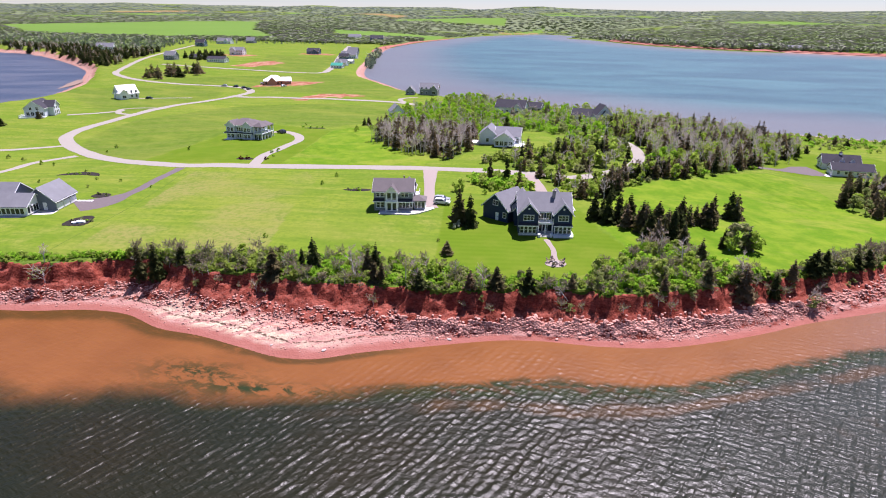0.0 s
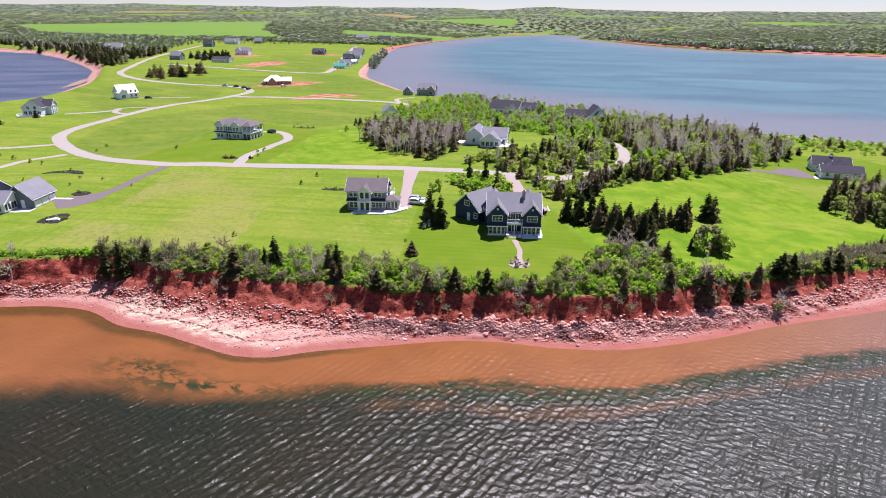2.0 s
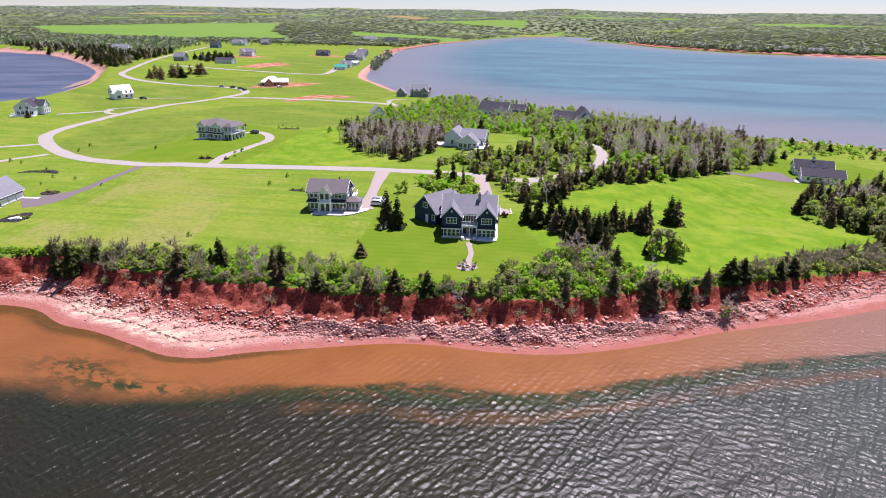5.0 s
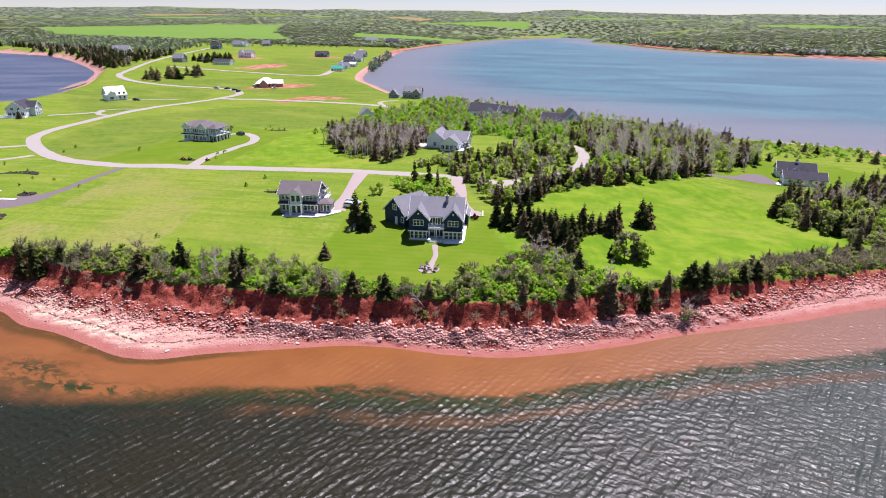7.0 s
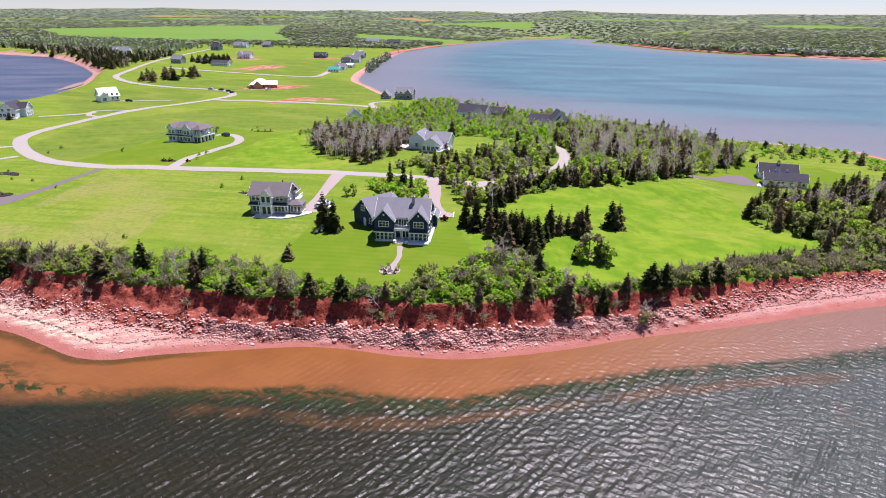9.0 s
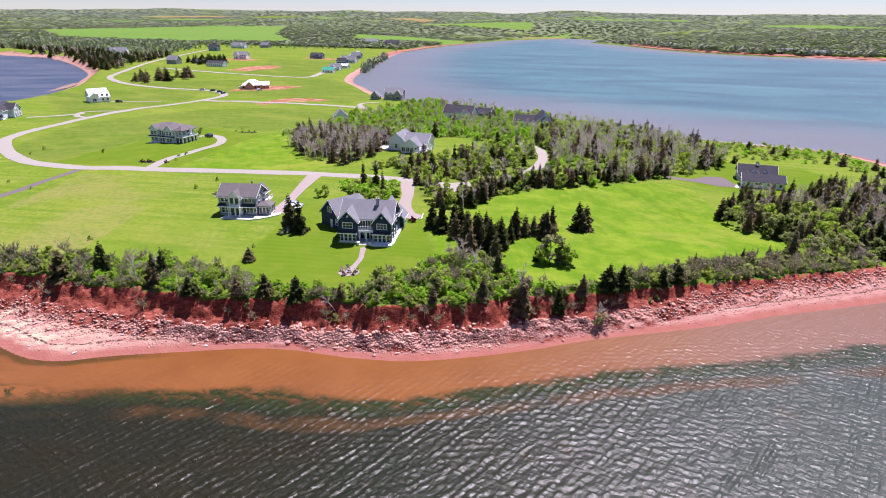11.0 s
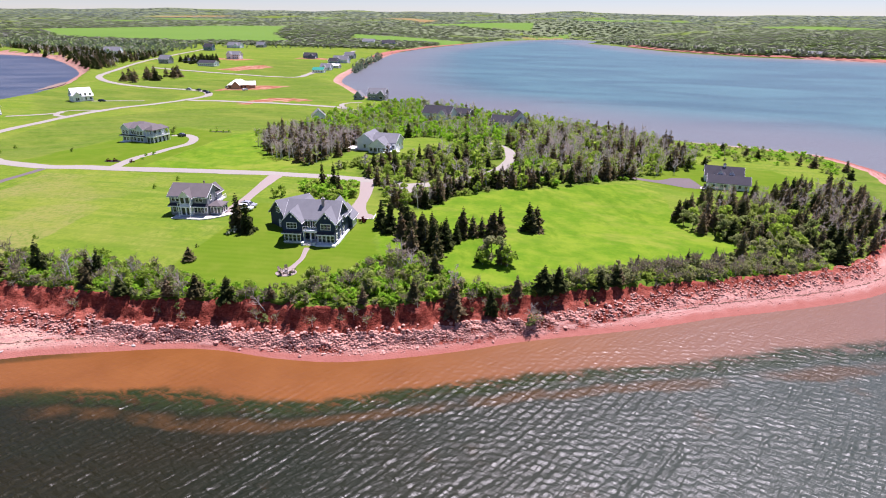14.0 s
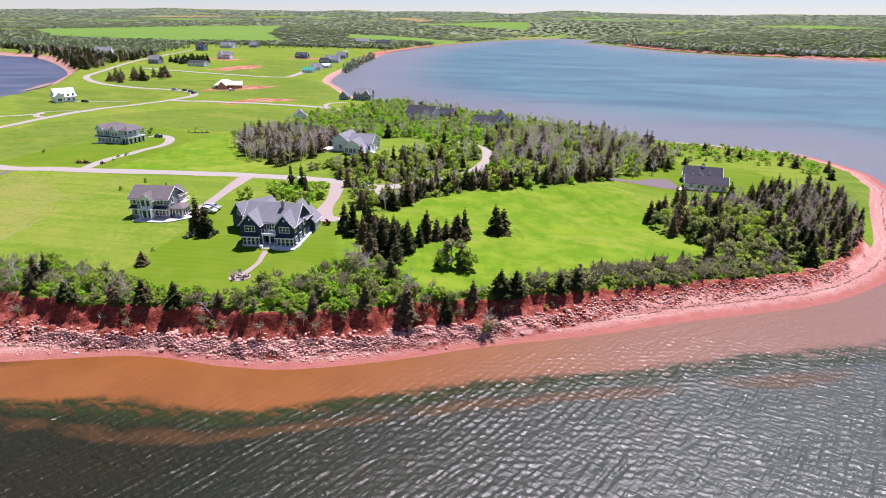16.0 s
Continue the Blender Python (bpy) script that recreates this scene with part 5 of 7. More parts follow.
small_house(-307, 776, -8, 18, 10, 5.6, 3.8, "whiteside", "roof", "white far house with grey roof", "x", 2, extra=(-7, 0, 2, 5.4, 3.6))
small_house(-292, 676, -6, 21, 10, 3.6, 2.6, "palegrey", "roofdark", "long low pale far house", "x", 1)
small_house(-352, 690, -6, 13, 10, 5.0, 4.4, "grey", "roof", "grey far house beside pines", "x", 2)
small_house(-330, 705, -6, 12, 9, 3.0, 2.6, "wood", "roofdark", "brown far house beside pines", "x", 1)
small_house(-222, 829, -4, 17, 10, 4.2, 3.4, "blueside", "roofdark", "dark far house on bare soil", "x", 1, extra=(0, 6, 1.5, 4.2, 2.4))
small_house(-147, 637, -6, 12, 9, 3.0, 2.4, "white", "roofgreen", "cottage with a green roof", "x", 1)
small_house(-149, 668, -8, 12, 9, 3.4, 3.6, "palegrey", "roof", "grey cottage with a gabled roof", "x", 1, extra=(-3, 2, 1.5, 3.2, 2.6))
small_house(-150, 700, -8, 15, 8, 2.8, 1.8, "palegrey", "roofwhite", "low pale cottage near the shore", "x", 1)
small_house(-160, 735, -8, 12, 8, 5.0, 3.4, "blueside", "roofdark", "dark blue cottage near the shore", "x", 2)
small_house(-162, 772, -8, 20, 10, 4.4, 4.4, "palegrey", "roof", "pale grey shore house with gables", "x", 1, extra=(-6, 0, 2, 4.2, 3.6))
small_house(-172, 850, -8, 14, 9, 4.4, 4.2, "grey", "roof", "grey house near the lagoon shore", "x", 1)
small_house(-500, 810, 10, 22, 12, 5.2, 5.0, "palegrey", "roof", "pale far house among trees", "x", 1, extra=(-8, 0, 2, 5.0, 4.0))
small_house(-205, 1270, 5, 26, 14, 6, 5, "blueside", "roofdark", "dark blue far house by the fields", "x", 1)
small_house(-262, 1330, 5, 26, 14, 5, 5, "palegrey", "roof", "grey far house by the fields", "x", 1)
small_house(430, 1330, -10, 20, 12, 4, 4, "wood", "roofdark", "brown cottage on the far shore", "x", 1)
small_house(545, 1215, -10, 18, 12, 4, 4, "wood", "roof", "grey cottage on the far shore", "x", 1)
small_house(585, 1180, -10, 22, 12, 3.6, 3.4, "white", "roof", "pale cottage on the far shore", "x", 1)


def unfinished_house():
    g = thing("house", place(-160, 478, 20), "unfinished house with raw timber walls and white roof", "house")
    hip_block(g, -9, 7, 0, 12, 3.2, 4.2, "rawwood", "roofwhite", low=-2)
    gable_block(g, -6, 0, -2.0, 6, 3.2, 3.0, "y", "rawwood", "roofwhite", low=-2)
    gable_block(g, 5, 12, 2, 10, 3.0, 2.6, "x", "rawwood", "roofwhite", low=-2)
    for x in (-7.6, 1.6, 4.2):
        add_window(g, "f", x, -0.02, 1.7, 1.2, 1.5, 1, 1, None, "window", "rawwood")
    return g


unfinished_house()


# ---- plants: prototypes as triangle arrays ----
class Shape:
    """Triangles with a material for each, grown piece by piece."""

    def __init__(self):
        self.v, self.f, self.m, self.n = [], [], [], 0

    def add(self, verts, faces, mat):
        verts, faces = np.asarray(verts, float).reshape(-1, 3), np.asarray(faces, int).reshape(-1, 3)
        self.v.append(verts)
        self.f.append(faces + self.n)
        self.m.append(np.full(len(faces), mat))
        self.n += len(verts)

    def rod(self, a, b, r0, r1, mat=0, sides=5):
        a, b = np.asarray(a, float), np.asarray(b, float)
        d = (b - a) / max(np.linalg.norm(b - a), 1e-6)
        s = np.cross(d, (0.3, 0.9, 0.31))
        s /= max(np.linalg.norm(s), 1e-6)
        t = np.cross(d, s)
        k = np.arange(sides) * math.tau / sides
        ring = np.cos(k)[:, None] * s + np.sin(k)[:, None] * t
        f = []
        for i in range(sides):
            j = (i + 1) % sides
            f += [(i, j, sides + j), (i, sides + j, sides + i)]
        self.add(np.vstack([a + ring * r0, b + ring * r1]), f, mat)

    def quads(self, centre, u, w, mat):
        """Many small four-cornered blades."""
        n = len(centre)
        v = np.stack([centre - u - w * 0.6, centre + u * 0.3 - w, centre + u + w * 0.5, centre - u * 0.4 + w], 1).reshape(-1, 3)
        i = np.arange(n)[:, None] * 4
        self.add(v, np.hstack([i, i + 1, i + 2, i, i + 2, i + 3]).reshape(-1, 3), mat)

    def arrays(self):
        return np.vstack(self.v), np.vstack(self.f), np.concatenate(self.m)


def unit(r, n):
    v = r.normal(size=(n, 3))
    return v / np.linalg.norm(v, axis=1)[:, None]


def spruce_shape(seed, h=8.0, spread=0.24, tiers=15, ragged=0.25, bare_foot=0.08):
    r = np.random.RandomState(seed)
    trunk, crown = Shape(), Shape()
    trunk.rod((0, 0, -0.4), (0.02 * h, 0.01 * h, h * 0.92), h * 0.020, h * 0.004, 0, 6)
    for k in range(tiers):
        q = k / (tiers - 1)
        z = h * (bare_foot + (0.97 - bare_foot) * q ** 0.92)
        rad = h * spread * (1 - q) ** 0.75 * (1 + r.uniform(-ragged, ragged)) + 0.12
        m = int(11 - 5 * q)
        a0 = r.uniform(0, math.tau)
        for j in range(m):
            if r.rand() < 0.10:
                continue
            a = a0 + j * math.tau / m + r.uniform(-0.25, 0.25)
            L = rad * r.uniform(0.68, 1.15)
            d, s = np.array((math.cos(a), math.sin(a), 0)), np.array((-math.sin(a), math.cos(a), 0))
            droop = L * r.uniform(0.18, 0.42)
            p0, p1 = np.array((0, 0, z)), np.array((0, 0, z - droop)) + d * L
            mid = (p0 + p1) / 2 + np.array((0, 0, 0.10 * L))
            w = (0.20 * L + 0.10) * r.uniform(0.8, 1.3)
            hang = np.array((0, 0, -0.16 * L - 0.06))
            crown.add([p0, mid + s * w, p1, mid - s * w, mid + hang + d * 0.1 * L, p1 + s * w * 0.6 + hang * 0.4, p1 - s * w * 0.6 + hang * 0.4],
                      [(0, 3, 2), (0, 2, 1), (0, 4, 2), (1, 5, 2), (3, 2, 6), (1, 4, 5), (3, 6, 4)], 1)
            n = 9
            along = r.uniform(0.3, 1.08, (n, 1))
            c = p0 + (p1 - p0) * along + s * r.uniform(-1, 1, (n, 1)) * w * 0.9 + np.array((0, 0, 1)) * r.uniform(-0.22, 0.16, (n, 1)) * L
            u = (d * r.uniform(0.4, 1, (n, 1)) + unit(r, n) * 0.7) * (0.08 + 0.13 * L)
            crown.quads(c, u, np.cross(u, unit(r, n)) * 0.75, 1)
    return trunk, crown


def leafy_shape(seed, h=5.0, wide=1.9, clumps=13, blades=46, size=0.26, base=0.25, trunk_mat=0):
    r = np.random.RandomState(seed)
    trunk, crown = Shape(), Shape()
    top = np.array((r.uniform(-0.2, 0.2), r.uniform(-0.2, 0.2), h * 0.6))
    trunk.rod((0, 0, -0.4), top, h * 0.022, h * 0.009, 0)
    for k in range(clumps):
        a, q = r.uniform(0, math.tau), r.uniform(0, 1)
        z = h * (base + (0.93 - base) * q)
        rad = wide * math.sqrt(max(0.08, 1 - (2 * (q - 0.4)) ** 2 * 0.8)) * r.uniform(0.35, 0.95)
        c = np.array((math.cos(a) * rad, math.sin(a) * rad, z))
        trunk.rod(top * min(1, z / h * 1.1), c, h * 0.008, h * 0.003, 0, 3)
        n = int(blades * r.uniform(0.7, 1.3))
        d = unit(r, n)
        rr = wide * r.uniform(0.30, 0.46) * r.uniform(0.55, 1.05, (n, 1))
        p = c + d * rr * np.array((1, 1, 0.8))
        u = unit(r, n) * size * r.uniform(0.6, 1.25, (n, 1))
        w = np.cross(u, d + 0.3 * unit(r, n))
        w = w / np.maximum(np.linalg.norm(w, axis=1), 1e-6)[:, None] * size * r.uniform(0.5, 1.0, (n, 1))
        crown.quads(p, u, w, 1)
    return trunk, crown


def bare_shape(seed, h=6.5, wide=1.5, limbs=11, twigs=9, leaves=0):
    r = np.random.RandomState(seed)
    trunk, crown = Shape(), Shape()
    lean = r.uniform(-0.10, 0.10, 2) * h
    tip = np.array((lean[0], lean[1], h))
    trunk.rod((0, 0, -0.4), tip * 0.55, h * 0.021, h * 0.015, 0)
    trunk.rod(tip * 0.55, tip, h * 0.015, 0.015, 0, 4)
    for k in range(limbs):
        q = r.uniform(0.28, 0.95)
        a = r.uniform(0, math.tau)
        L = wide * (1.15 - 0.7 * q) * r.uniform(0.7, 1.4)
        p0 = tip * q
        p1 = p0 + np.array((math.cos(a) * L, math.sin(a) * L, L * r.uniform(0.45, 1.1)))
        trunk.rod(p0, p1, h * 0.0065, 0.012, 0, 3)
        n = twigs * 3
        t = r.uniform(0.25, 1.05, (n, 1))
        p = p0 + (p1 - p0) * t
        d = unit(r, n) * 0.55 + np.array((math.cos(a) * 0.25, math.sin(a) * 0.25, 0.55))
        u = d * r.uniform(0.25, 0.62, (n, 1))
        w = np.cross(u, unit(r, n))
        w = w / np.maximum(np.linalg.norm(w, axis=1), 1e-6)[:, None] * r.uniform(0.018, 0.040, (n, 1))
        crown.quads(p + u, u, w, 1)
        if leaves:
            m = leaves
            p = p0 + (p1 - p0) * r.uniform(0.4, 1.1, (m, 1)) + unit(r, m) * 0.35
            u = unit(r, m) * 0.16
            crown.quads(p, u, np.cross(u, unit(r, m)), 2)
    return trunk, crown


def to_mesh(name, shape, mats):
    v, f, m = shape.arrays()
    me = bpy.data.meshes.new(name)
    me.from_pydata(v.tolist(), [], f.tolist())
    for k in mats:
        me.materials.append(M[k])
    me.polygons.foreach_set("material_index", np.minimum(m, len(mats) - 1).astype(np.int32))
    me.update()
    return me


def thin(shape, keep, grow, seed):
    """Fewer and larger pieces, for plants that are massed by the hundred."""
    r = np.random.RandomState(seed)
    v, f, m = [], [], []
    n = 0
    for pv, pf, pm in zip(shape.v, shape.f, shape.m):
        base = pf.min()
        pf = pf - base
        if len(pv) % 4 == 0 and len(pf) * 2 == len(pv) and len(pv) > 16:
            q = pv.reshape(-1, 4, 3)
            q = q[r.rand(len(q)) < keep]
            c = q.mean(1, keepdims=True)
            q = c + (q - c) * grow
            i = np.arange(len(q))[:, None] * 4
            pv, pf = q.reshape(-1, 3), np.hstack([i, i + 1, i + 2, i, i + 2, i + 3]).reshape(-1, 3)
            pm = np.full(len(pf), pm[0])
        elif grow == 1.0 and len(pv) < 8 and r.rand() > keep:
            continue
        elif len(pv) == 7:
            pf, pm = pf[:5], pm[:5]
        if not len(pv):
            continue
        v.append(pv)
        f.append(pf + n)
        m.append(pm)
        n += len(pv)
    return np.vstack(v), np.vstack(f), np.concatenate(m)


class Kind:
    """A kind of tree: a few grown shapes, each with trunk and crown meshes that its copies share."""

    def __init__(self, name, label, category, grow, seeds, bark, mats, group):
        self.name, self.label, self.category, self.group = name, label, category, group
        self.bark, self.mats = bark, mats
        self.shapes = [grow(s) for s in seeds]
        self.meshes, self.lite = [], []
        for t, c in self.shapes:
            for part_shape, mat in ((t, [bark]),):
                part_shape.m = [np.zeros_like(k) for k in part_shape.m]
            c.m = [np.maximum(k - 1, 0) for k in c.m]
            self.meshes.append((to_mesh("trunk", t, [bark]), to_mesh("crown", c, mats)))
            self.lite.append((thin(t, 0.45, 1.0, 9), thin(c, 0.25, 1.75, len(self.lite))))

    def plant(self, x, y, scale, r, wide=1.0, label="", lean=0.0):
        k = r.randint(len(self.meshes))
        ob = thing(self.name, pose(x, y, ground_z(x, y) - 0.05, lean, 0, r.uniform(0, 360)) @ Matrix.Diagonal((scale * wide, scale * wide, scale, 1)), label or self.label, self.category, self.group)
        for name, me in zip(("trunk", "crown"), self.meshes[k]):
            o = new(name, me)
            o.parent = ob
        return ob


class Bag:
    """Plants past counting, gathered into one object."""

    def __init__(self, name, label, category):
        self.name, self.label, self.category = name, label, category
        self.v, self.f, self.m, self.n, self.mats = [], [], [], 0, []

    def slot(self, key):
        if key not in self.mats:
            self.mats.append(key)
        return self.mats.index(key)

    def add(self, arrays, mats, x, y, z, sx, sz, turn):
        v, f, m = arrays
        c, s = math.cos(turn), math.sin(turn)
        w = np.stack([(v[:, 0] * c - v[:, 1] * s) * sx + x, (v[:, 0] * s + v[:, 1] * c) * sx + y, v[:, 2] * sz + z], -1)
        self.v.append(w.astype(np.float32))
        self.f.append((f + self.n).astype(np.int32))
        slots = np.array([self.slot(k) for k in mats])
        self.m.append(slots[np.minimum(m, len(mats) - 1)].astype(np.int32))
        self.n += len(w)

    def kind(self, kind, x, y, scale, r, wide=1.0):
        t, c = kind.lite[r.randint(len(kind.lite))]
        turn, z = r.uniform(0, math.tau), ground_z(x, y) - 0.05
        self.add(t, [kind.bark], x, y, z, scale * wide, scale, turn)
        self.add(c, kind.mats, x, y, z, scale * wide, scale, turn)

    def close(self):
        if not self.v:
            return None
        v, f, m = np.vstack(self.v), np.vstack(self.f), np.concatenate(self.m)
        me = bpy.data.meshes.new(self.name)
        me.vertices.add(len(v))
        me.vertices.foreach_set("co", v.ravel())
        me.loops.add(f.size)
        me.loops.foreach_set("vertex_index", f.ravel())
        me.polygons.add(len(f))
        me.polygons.foreach_set("loop_start", np.arange(0, f.size, 3, dtype=np.int32))
        me.update(calc_edges=True)
        for k in self.mats:
            me.materials.append(M[k])
        me.polygons.foreach_set("material_index", m)
        return tagged(new(self.name, me), self.label, self.category, "", "stuff")


SPRUCE = Kind("spruce", "dark green spruce with drooping boughs", "conifer tree", lambda s: spruce_shape(s, 8, 0.265, 16, 0.42), (1, 2, 3, 4, 5), "bark", ["spruce"], "spruces")
LEANSPRUCE = Kind("spruce", "thin ragged dark spruce tree", "conifer tree", lambda s: spruce_shape(s, 8, 0.15, 13, 0.4, 0.2), (5, 6, 7), "bark", ["spruce"], "spruces")
BROWN = Kind("spruce", "browning spruce with sparse needles", "conifer tree", lambda s: spruce_shape(s, 8, 0.17, 13, 0.4, 0.15), (8, 9, 10), "greybark", ["brownspruce"], "spruces")
LEAFY = Kind("broadleaf_tree", "small leafy tree with an uneven fresh green crown", "tree", lambda s: leafy_shape(s), (11, 12, 13, 14), "greybark", ["leaf"], "leafy trees")
OLIVE = Kind("broadleaf_tree", "small tree with an olive green crown", "tree", lambda s: leafy_shape(s, 5.2, 1.7, 12, 42, 0.24), (15, 16, 17), "bark", ["olive"], "leafy trees")
BARE = Kind("bare_tree", "bare grey birch with fine twigs", "tree", lambda s: bare_shape(s), (21, 22, 23, 24, 25), "greybark", ["twig"], "bare birches")
HALFBARE = Kind("bare_tree", "grey birch just coming into leaf", "tree", lambda s: bare_shape(s, 6.2, 1.6, 11, 6, 14), (26, 27, 28), "greybark", ["twig", "leaf"], "bare birches")
LIMETREE = Kind("broadleaf_tree", "small tree with a lime green crown", "tree", lambda s: leafy_shape(s), (18, 19, 20), "greybark", ["lime"], "leafy trees")
SHRUB = Kind("shrub", "rounded green shrub on the grass", "shrub", lambda s: leafy_shape(s, 2.0, 1.25, 9, 34, 0.19, 0.12), (31, 32, 33), "bark", ["leaf"], "shrubs")
LIME = Kind("shrub", "lime green shrub on the grass", "shrub", lambda s: leafy_shape(s, 2.0, 1.3, 9, 34, 0.19, 0.12), (34, 35, 36), "bark", ["lime"], "shrubs")
SCRUB = Kind("shrub", "grey-brown twiggy shrub above the cliff", "shrub", lambda s: bare_shape(s, 2.6, 1.5, 14, 7, 4), (37, 38, 39), "greybark", ["scrubtwig", "olive"], "shrubs")
OLIVESCRUB = Kind("shrub", "olive green shrub above the cliff", "shrub", lambda s: leafy_shape(s, 2.3, 1.2, 9, 34, 0.18, 0.12), (40, 41, 42), "greybark", ["olive"], "shrubs")
REDSHRUB = Kind("shrub", "maroon-leaved shrub on a lawn", "shrub", lambda s: leafy_shape(s, 1.6, 1.0, 9, 30, 0.16, 0.1), (43,), "bark", ["maroon"], "shrubs")
BLOSSOM = Kind("shrub", "shrub covered in white blossom", "shrub", lambda s: leafy_shape(s, 2.0, 0.9, 9, 30, 0.16, 0.15), (44,), "bark", ["blossom"], "shrubs")

rs = np.random.RandomState(7)
hx, hy = zip(*HEDGE_BACK)
ROADS_CLEAR = np.vstack([spline(ROAD, 4), spline([(30, 189), (44, 198), (57, 211), (63, 230), (62.3, 248), (57, 262), (50, 268), (42, 268)], 6), spline([(62, 212), (84, 222), (105, 231), (133, 231)], 8),
                         spline([(17, 191.5), (19.6, 178), (21, 163)], 6)])
HOUSES_CLEAR = [(12, 241, 13), (22, 346, 10), (36, 352, 6), (58, 324, 8), (67, 318, 7), (-43, 326, 5), (140, 228, 15)]


def free(x, y, gap=3.4):
    if np.min(np.hypot(ROADS_CLEAR[:, 0] - x, ROADS_CLEAR[:, 1] - y)) < gap:
        return False
    return all(math.hypot(x - a, y - b) > r for a, b, r in HOUSES_CLEAR)


def scatter(poly, n, seed, gap=1.6, ok=None):
    """Places spread over a polygon, none closer than gap."""
    r = np.random.RandomState(seed)
    p = np.array(poly, float)
    q = r.uniform(p.min(0), p.max(0), (n * 6, 2))
    q = q[inside(p, q[:, 0], q[:, 1])]
    out, cells = [], {}
    for x, y in q:
        i, j = int(x // gap), int(y // gap)
        if any((x - a) ** 2 + (y - b) ** 2 < gap * gap for u in (-1, 0, 1) for v in (-1, 0, 1) for a, b in cells.get((i + u, j + v), ())):
            continue
        if not free(x, y) or (ok and not ok(x, y)):
            continue
        cells.setdefault((i, j), []).append((x, y))
        out.append((x, y))
        if len(out) >= n:
            break
    return out


# Single trees that stand out, with their heights in metres.
for x, y, h, wide in ((-4.3, 141.2, 10.0, 0.85), (-1.4, 140.2, 8.6, 0.85), (31.3, 148.6, 8.0, 0.9), (34.2, 146.2, 9.0, 0.9), (37.2, 147.2, 8.0, 0.85), (39.0, 143.8, 9.0, 0.9), (41.2, 139.6, 8.5, 0.9),
                      (44.0, 136.2, 9.5, 0.9), (41.5, 134.0, 8.0, 0.9), (46.9, 133.5, 9.0, 0.9), (49.3, 139.6, 7.6, 0.9), (45.5, 141.5, 8.0, 0.85), (52.8, 145.8, 8.4, 0.8), (61.9, 149.0, 8.6, 0.72),
                      (69.3, 156.0, 8.2, 1.0), (71.4, 156.8, 7.2, 1.1), (59.0, 132.8, 4.6, 0.8), (57.6, 130.4, 3.6, 0.8), (61.6, 111.6, 5.6, 0.9), (-71.6, 110.6, 8.2, 0.75), (-67.8, 110.2, 8.6, 0.75),
                      (-22.0, 109.0, 6.2, 0.75), (-33.5, 109.5, 7.6, 0.9), (72.0, 117.6, 6.4, 1.25), (75.0, 119.2, 5.8, 1.25), (-55.6, 292.2, 4.0, 1.1), (-53.4, 292.6, 4.4, 1.1),
                      (-227.5, 298.0, 4.6, 1.2), (-232.0, 277.0, 4.6, 1.6), (9.5, 179.0, 9.5, 0.55), (13.0, 172.6, 9.0, 0.5), (4.5, 183.0, 8.5, 0.5), (16.0, 205.0, 8.0, 0.6), (36.0, 229.0, 7.0, 0.7), (33.8, 228.0, 6.0, 0.7)):
    SPRUCE.plant(x, y, h / 8, rs, wide)
for x, y, h, wide in ((54.4, 109.6, 8.4, 1.3), (55.2, 147.0, 6.0, 1.2), (57.4, 148.2, 5.6, 1.2), (59.6, 148.4, 6.4, 1.2), (66.6, 115.4, 5.2, 1.2), (63.0, 129.6, 5.8, 1.1), (64.6, 130.4, 5.2, 1.1), (46.6, 108.6, 5.0, 1.2),
                      (42.5, 130.5, 7.5, 1.3), (48.4, 130.0, 6.5, 1.2), (-6.3, 120.6, 3.4, 2.0), (70.4, 155.0, 6.4, 1.4)):
    BROWN.plant(x, y, h / 8, rs, wide)
for x, y in scatter([(30, 150), (39, 149), (48, 143), (56, 147.5), (63, 150), (62, 147), (52, 143), (49, 132), (44, 131), (37, 141)], 20, 77, 2.0):
    (SPRUCE if rs.rand() < 0.6 else BROWN).plant(x, y, rs.uniform(0.6, 1.02), rs, rs.uniform(0.85, 1.15))
for x, y, h, wide in ((60.6, 130.2, 6.6, 1.15), (62.6, 131.2, 6.2, 1.0), (64.4, 129.2, 5.0, 1.1), (58.8, 129.0, 4.0, 1.2), (14.0, 169.4, 4.0, 1.0)):
    (OLIVE if h > 5.5 else LEAFY).plant(x, y, h / 5, rs, wide)
for x, y, h in ((-6.4, 169.8, 2.6), (-4.6, 171.4, 3.4), (2.7, 168.0, 1.6), (3.1, 175.2, 1.8), (-48.0, 175.0, 1.4), (-45.6, 184.6, 1.4), (-55.8, 271.5, 2.6), (-108.4, 262.6, 3.0), (-95.0, 268.0, 3.6), (-98.0, 266.0, 3.0),
                (-8.8, 128.6, 0.9), (-50.0, 128.0, 1.1), (-121, 176, 1.0), (-131, 186, 1.0), (-112, 174, 1.0), (-138, 173, 1.0), (-160, 204, 1.5), (-171, 210, 1.5), (-180, 214, 1.5), (-152, 200, 1.3), (-148, 226, 1.2),
                (-84, 288, 1.0), (-112, 222, 1.6), (-150, 236, 1.6), (-118, 166.5, 0.9), (-99, 168, 0.9)):
    SHRUB.plant(x, y, h / 2, rs, 0.8)
for x, y, h in ((25.2, 152.6, 1.6), (-83.6, 207.5, 1.2), (-85.6, 206.6, 1.2), (-76.4, 207.0, 1.2)):
    REDSHRUB.plant(x, y, h / 1.6, rs, 1.1)
for x, y, h in ((-4.6, 139.0, 2.2), (-5.4, 137.6, 1.4)):
    BLOSSOM.plant(x, y, h / 2, rs, 0.9)
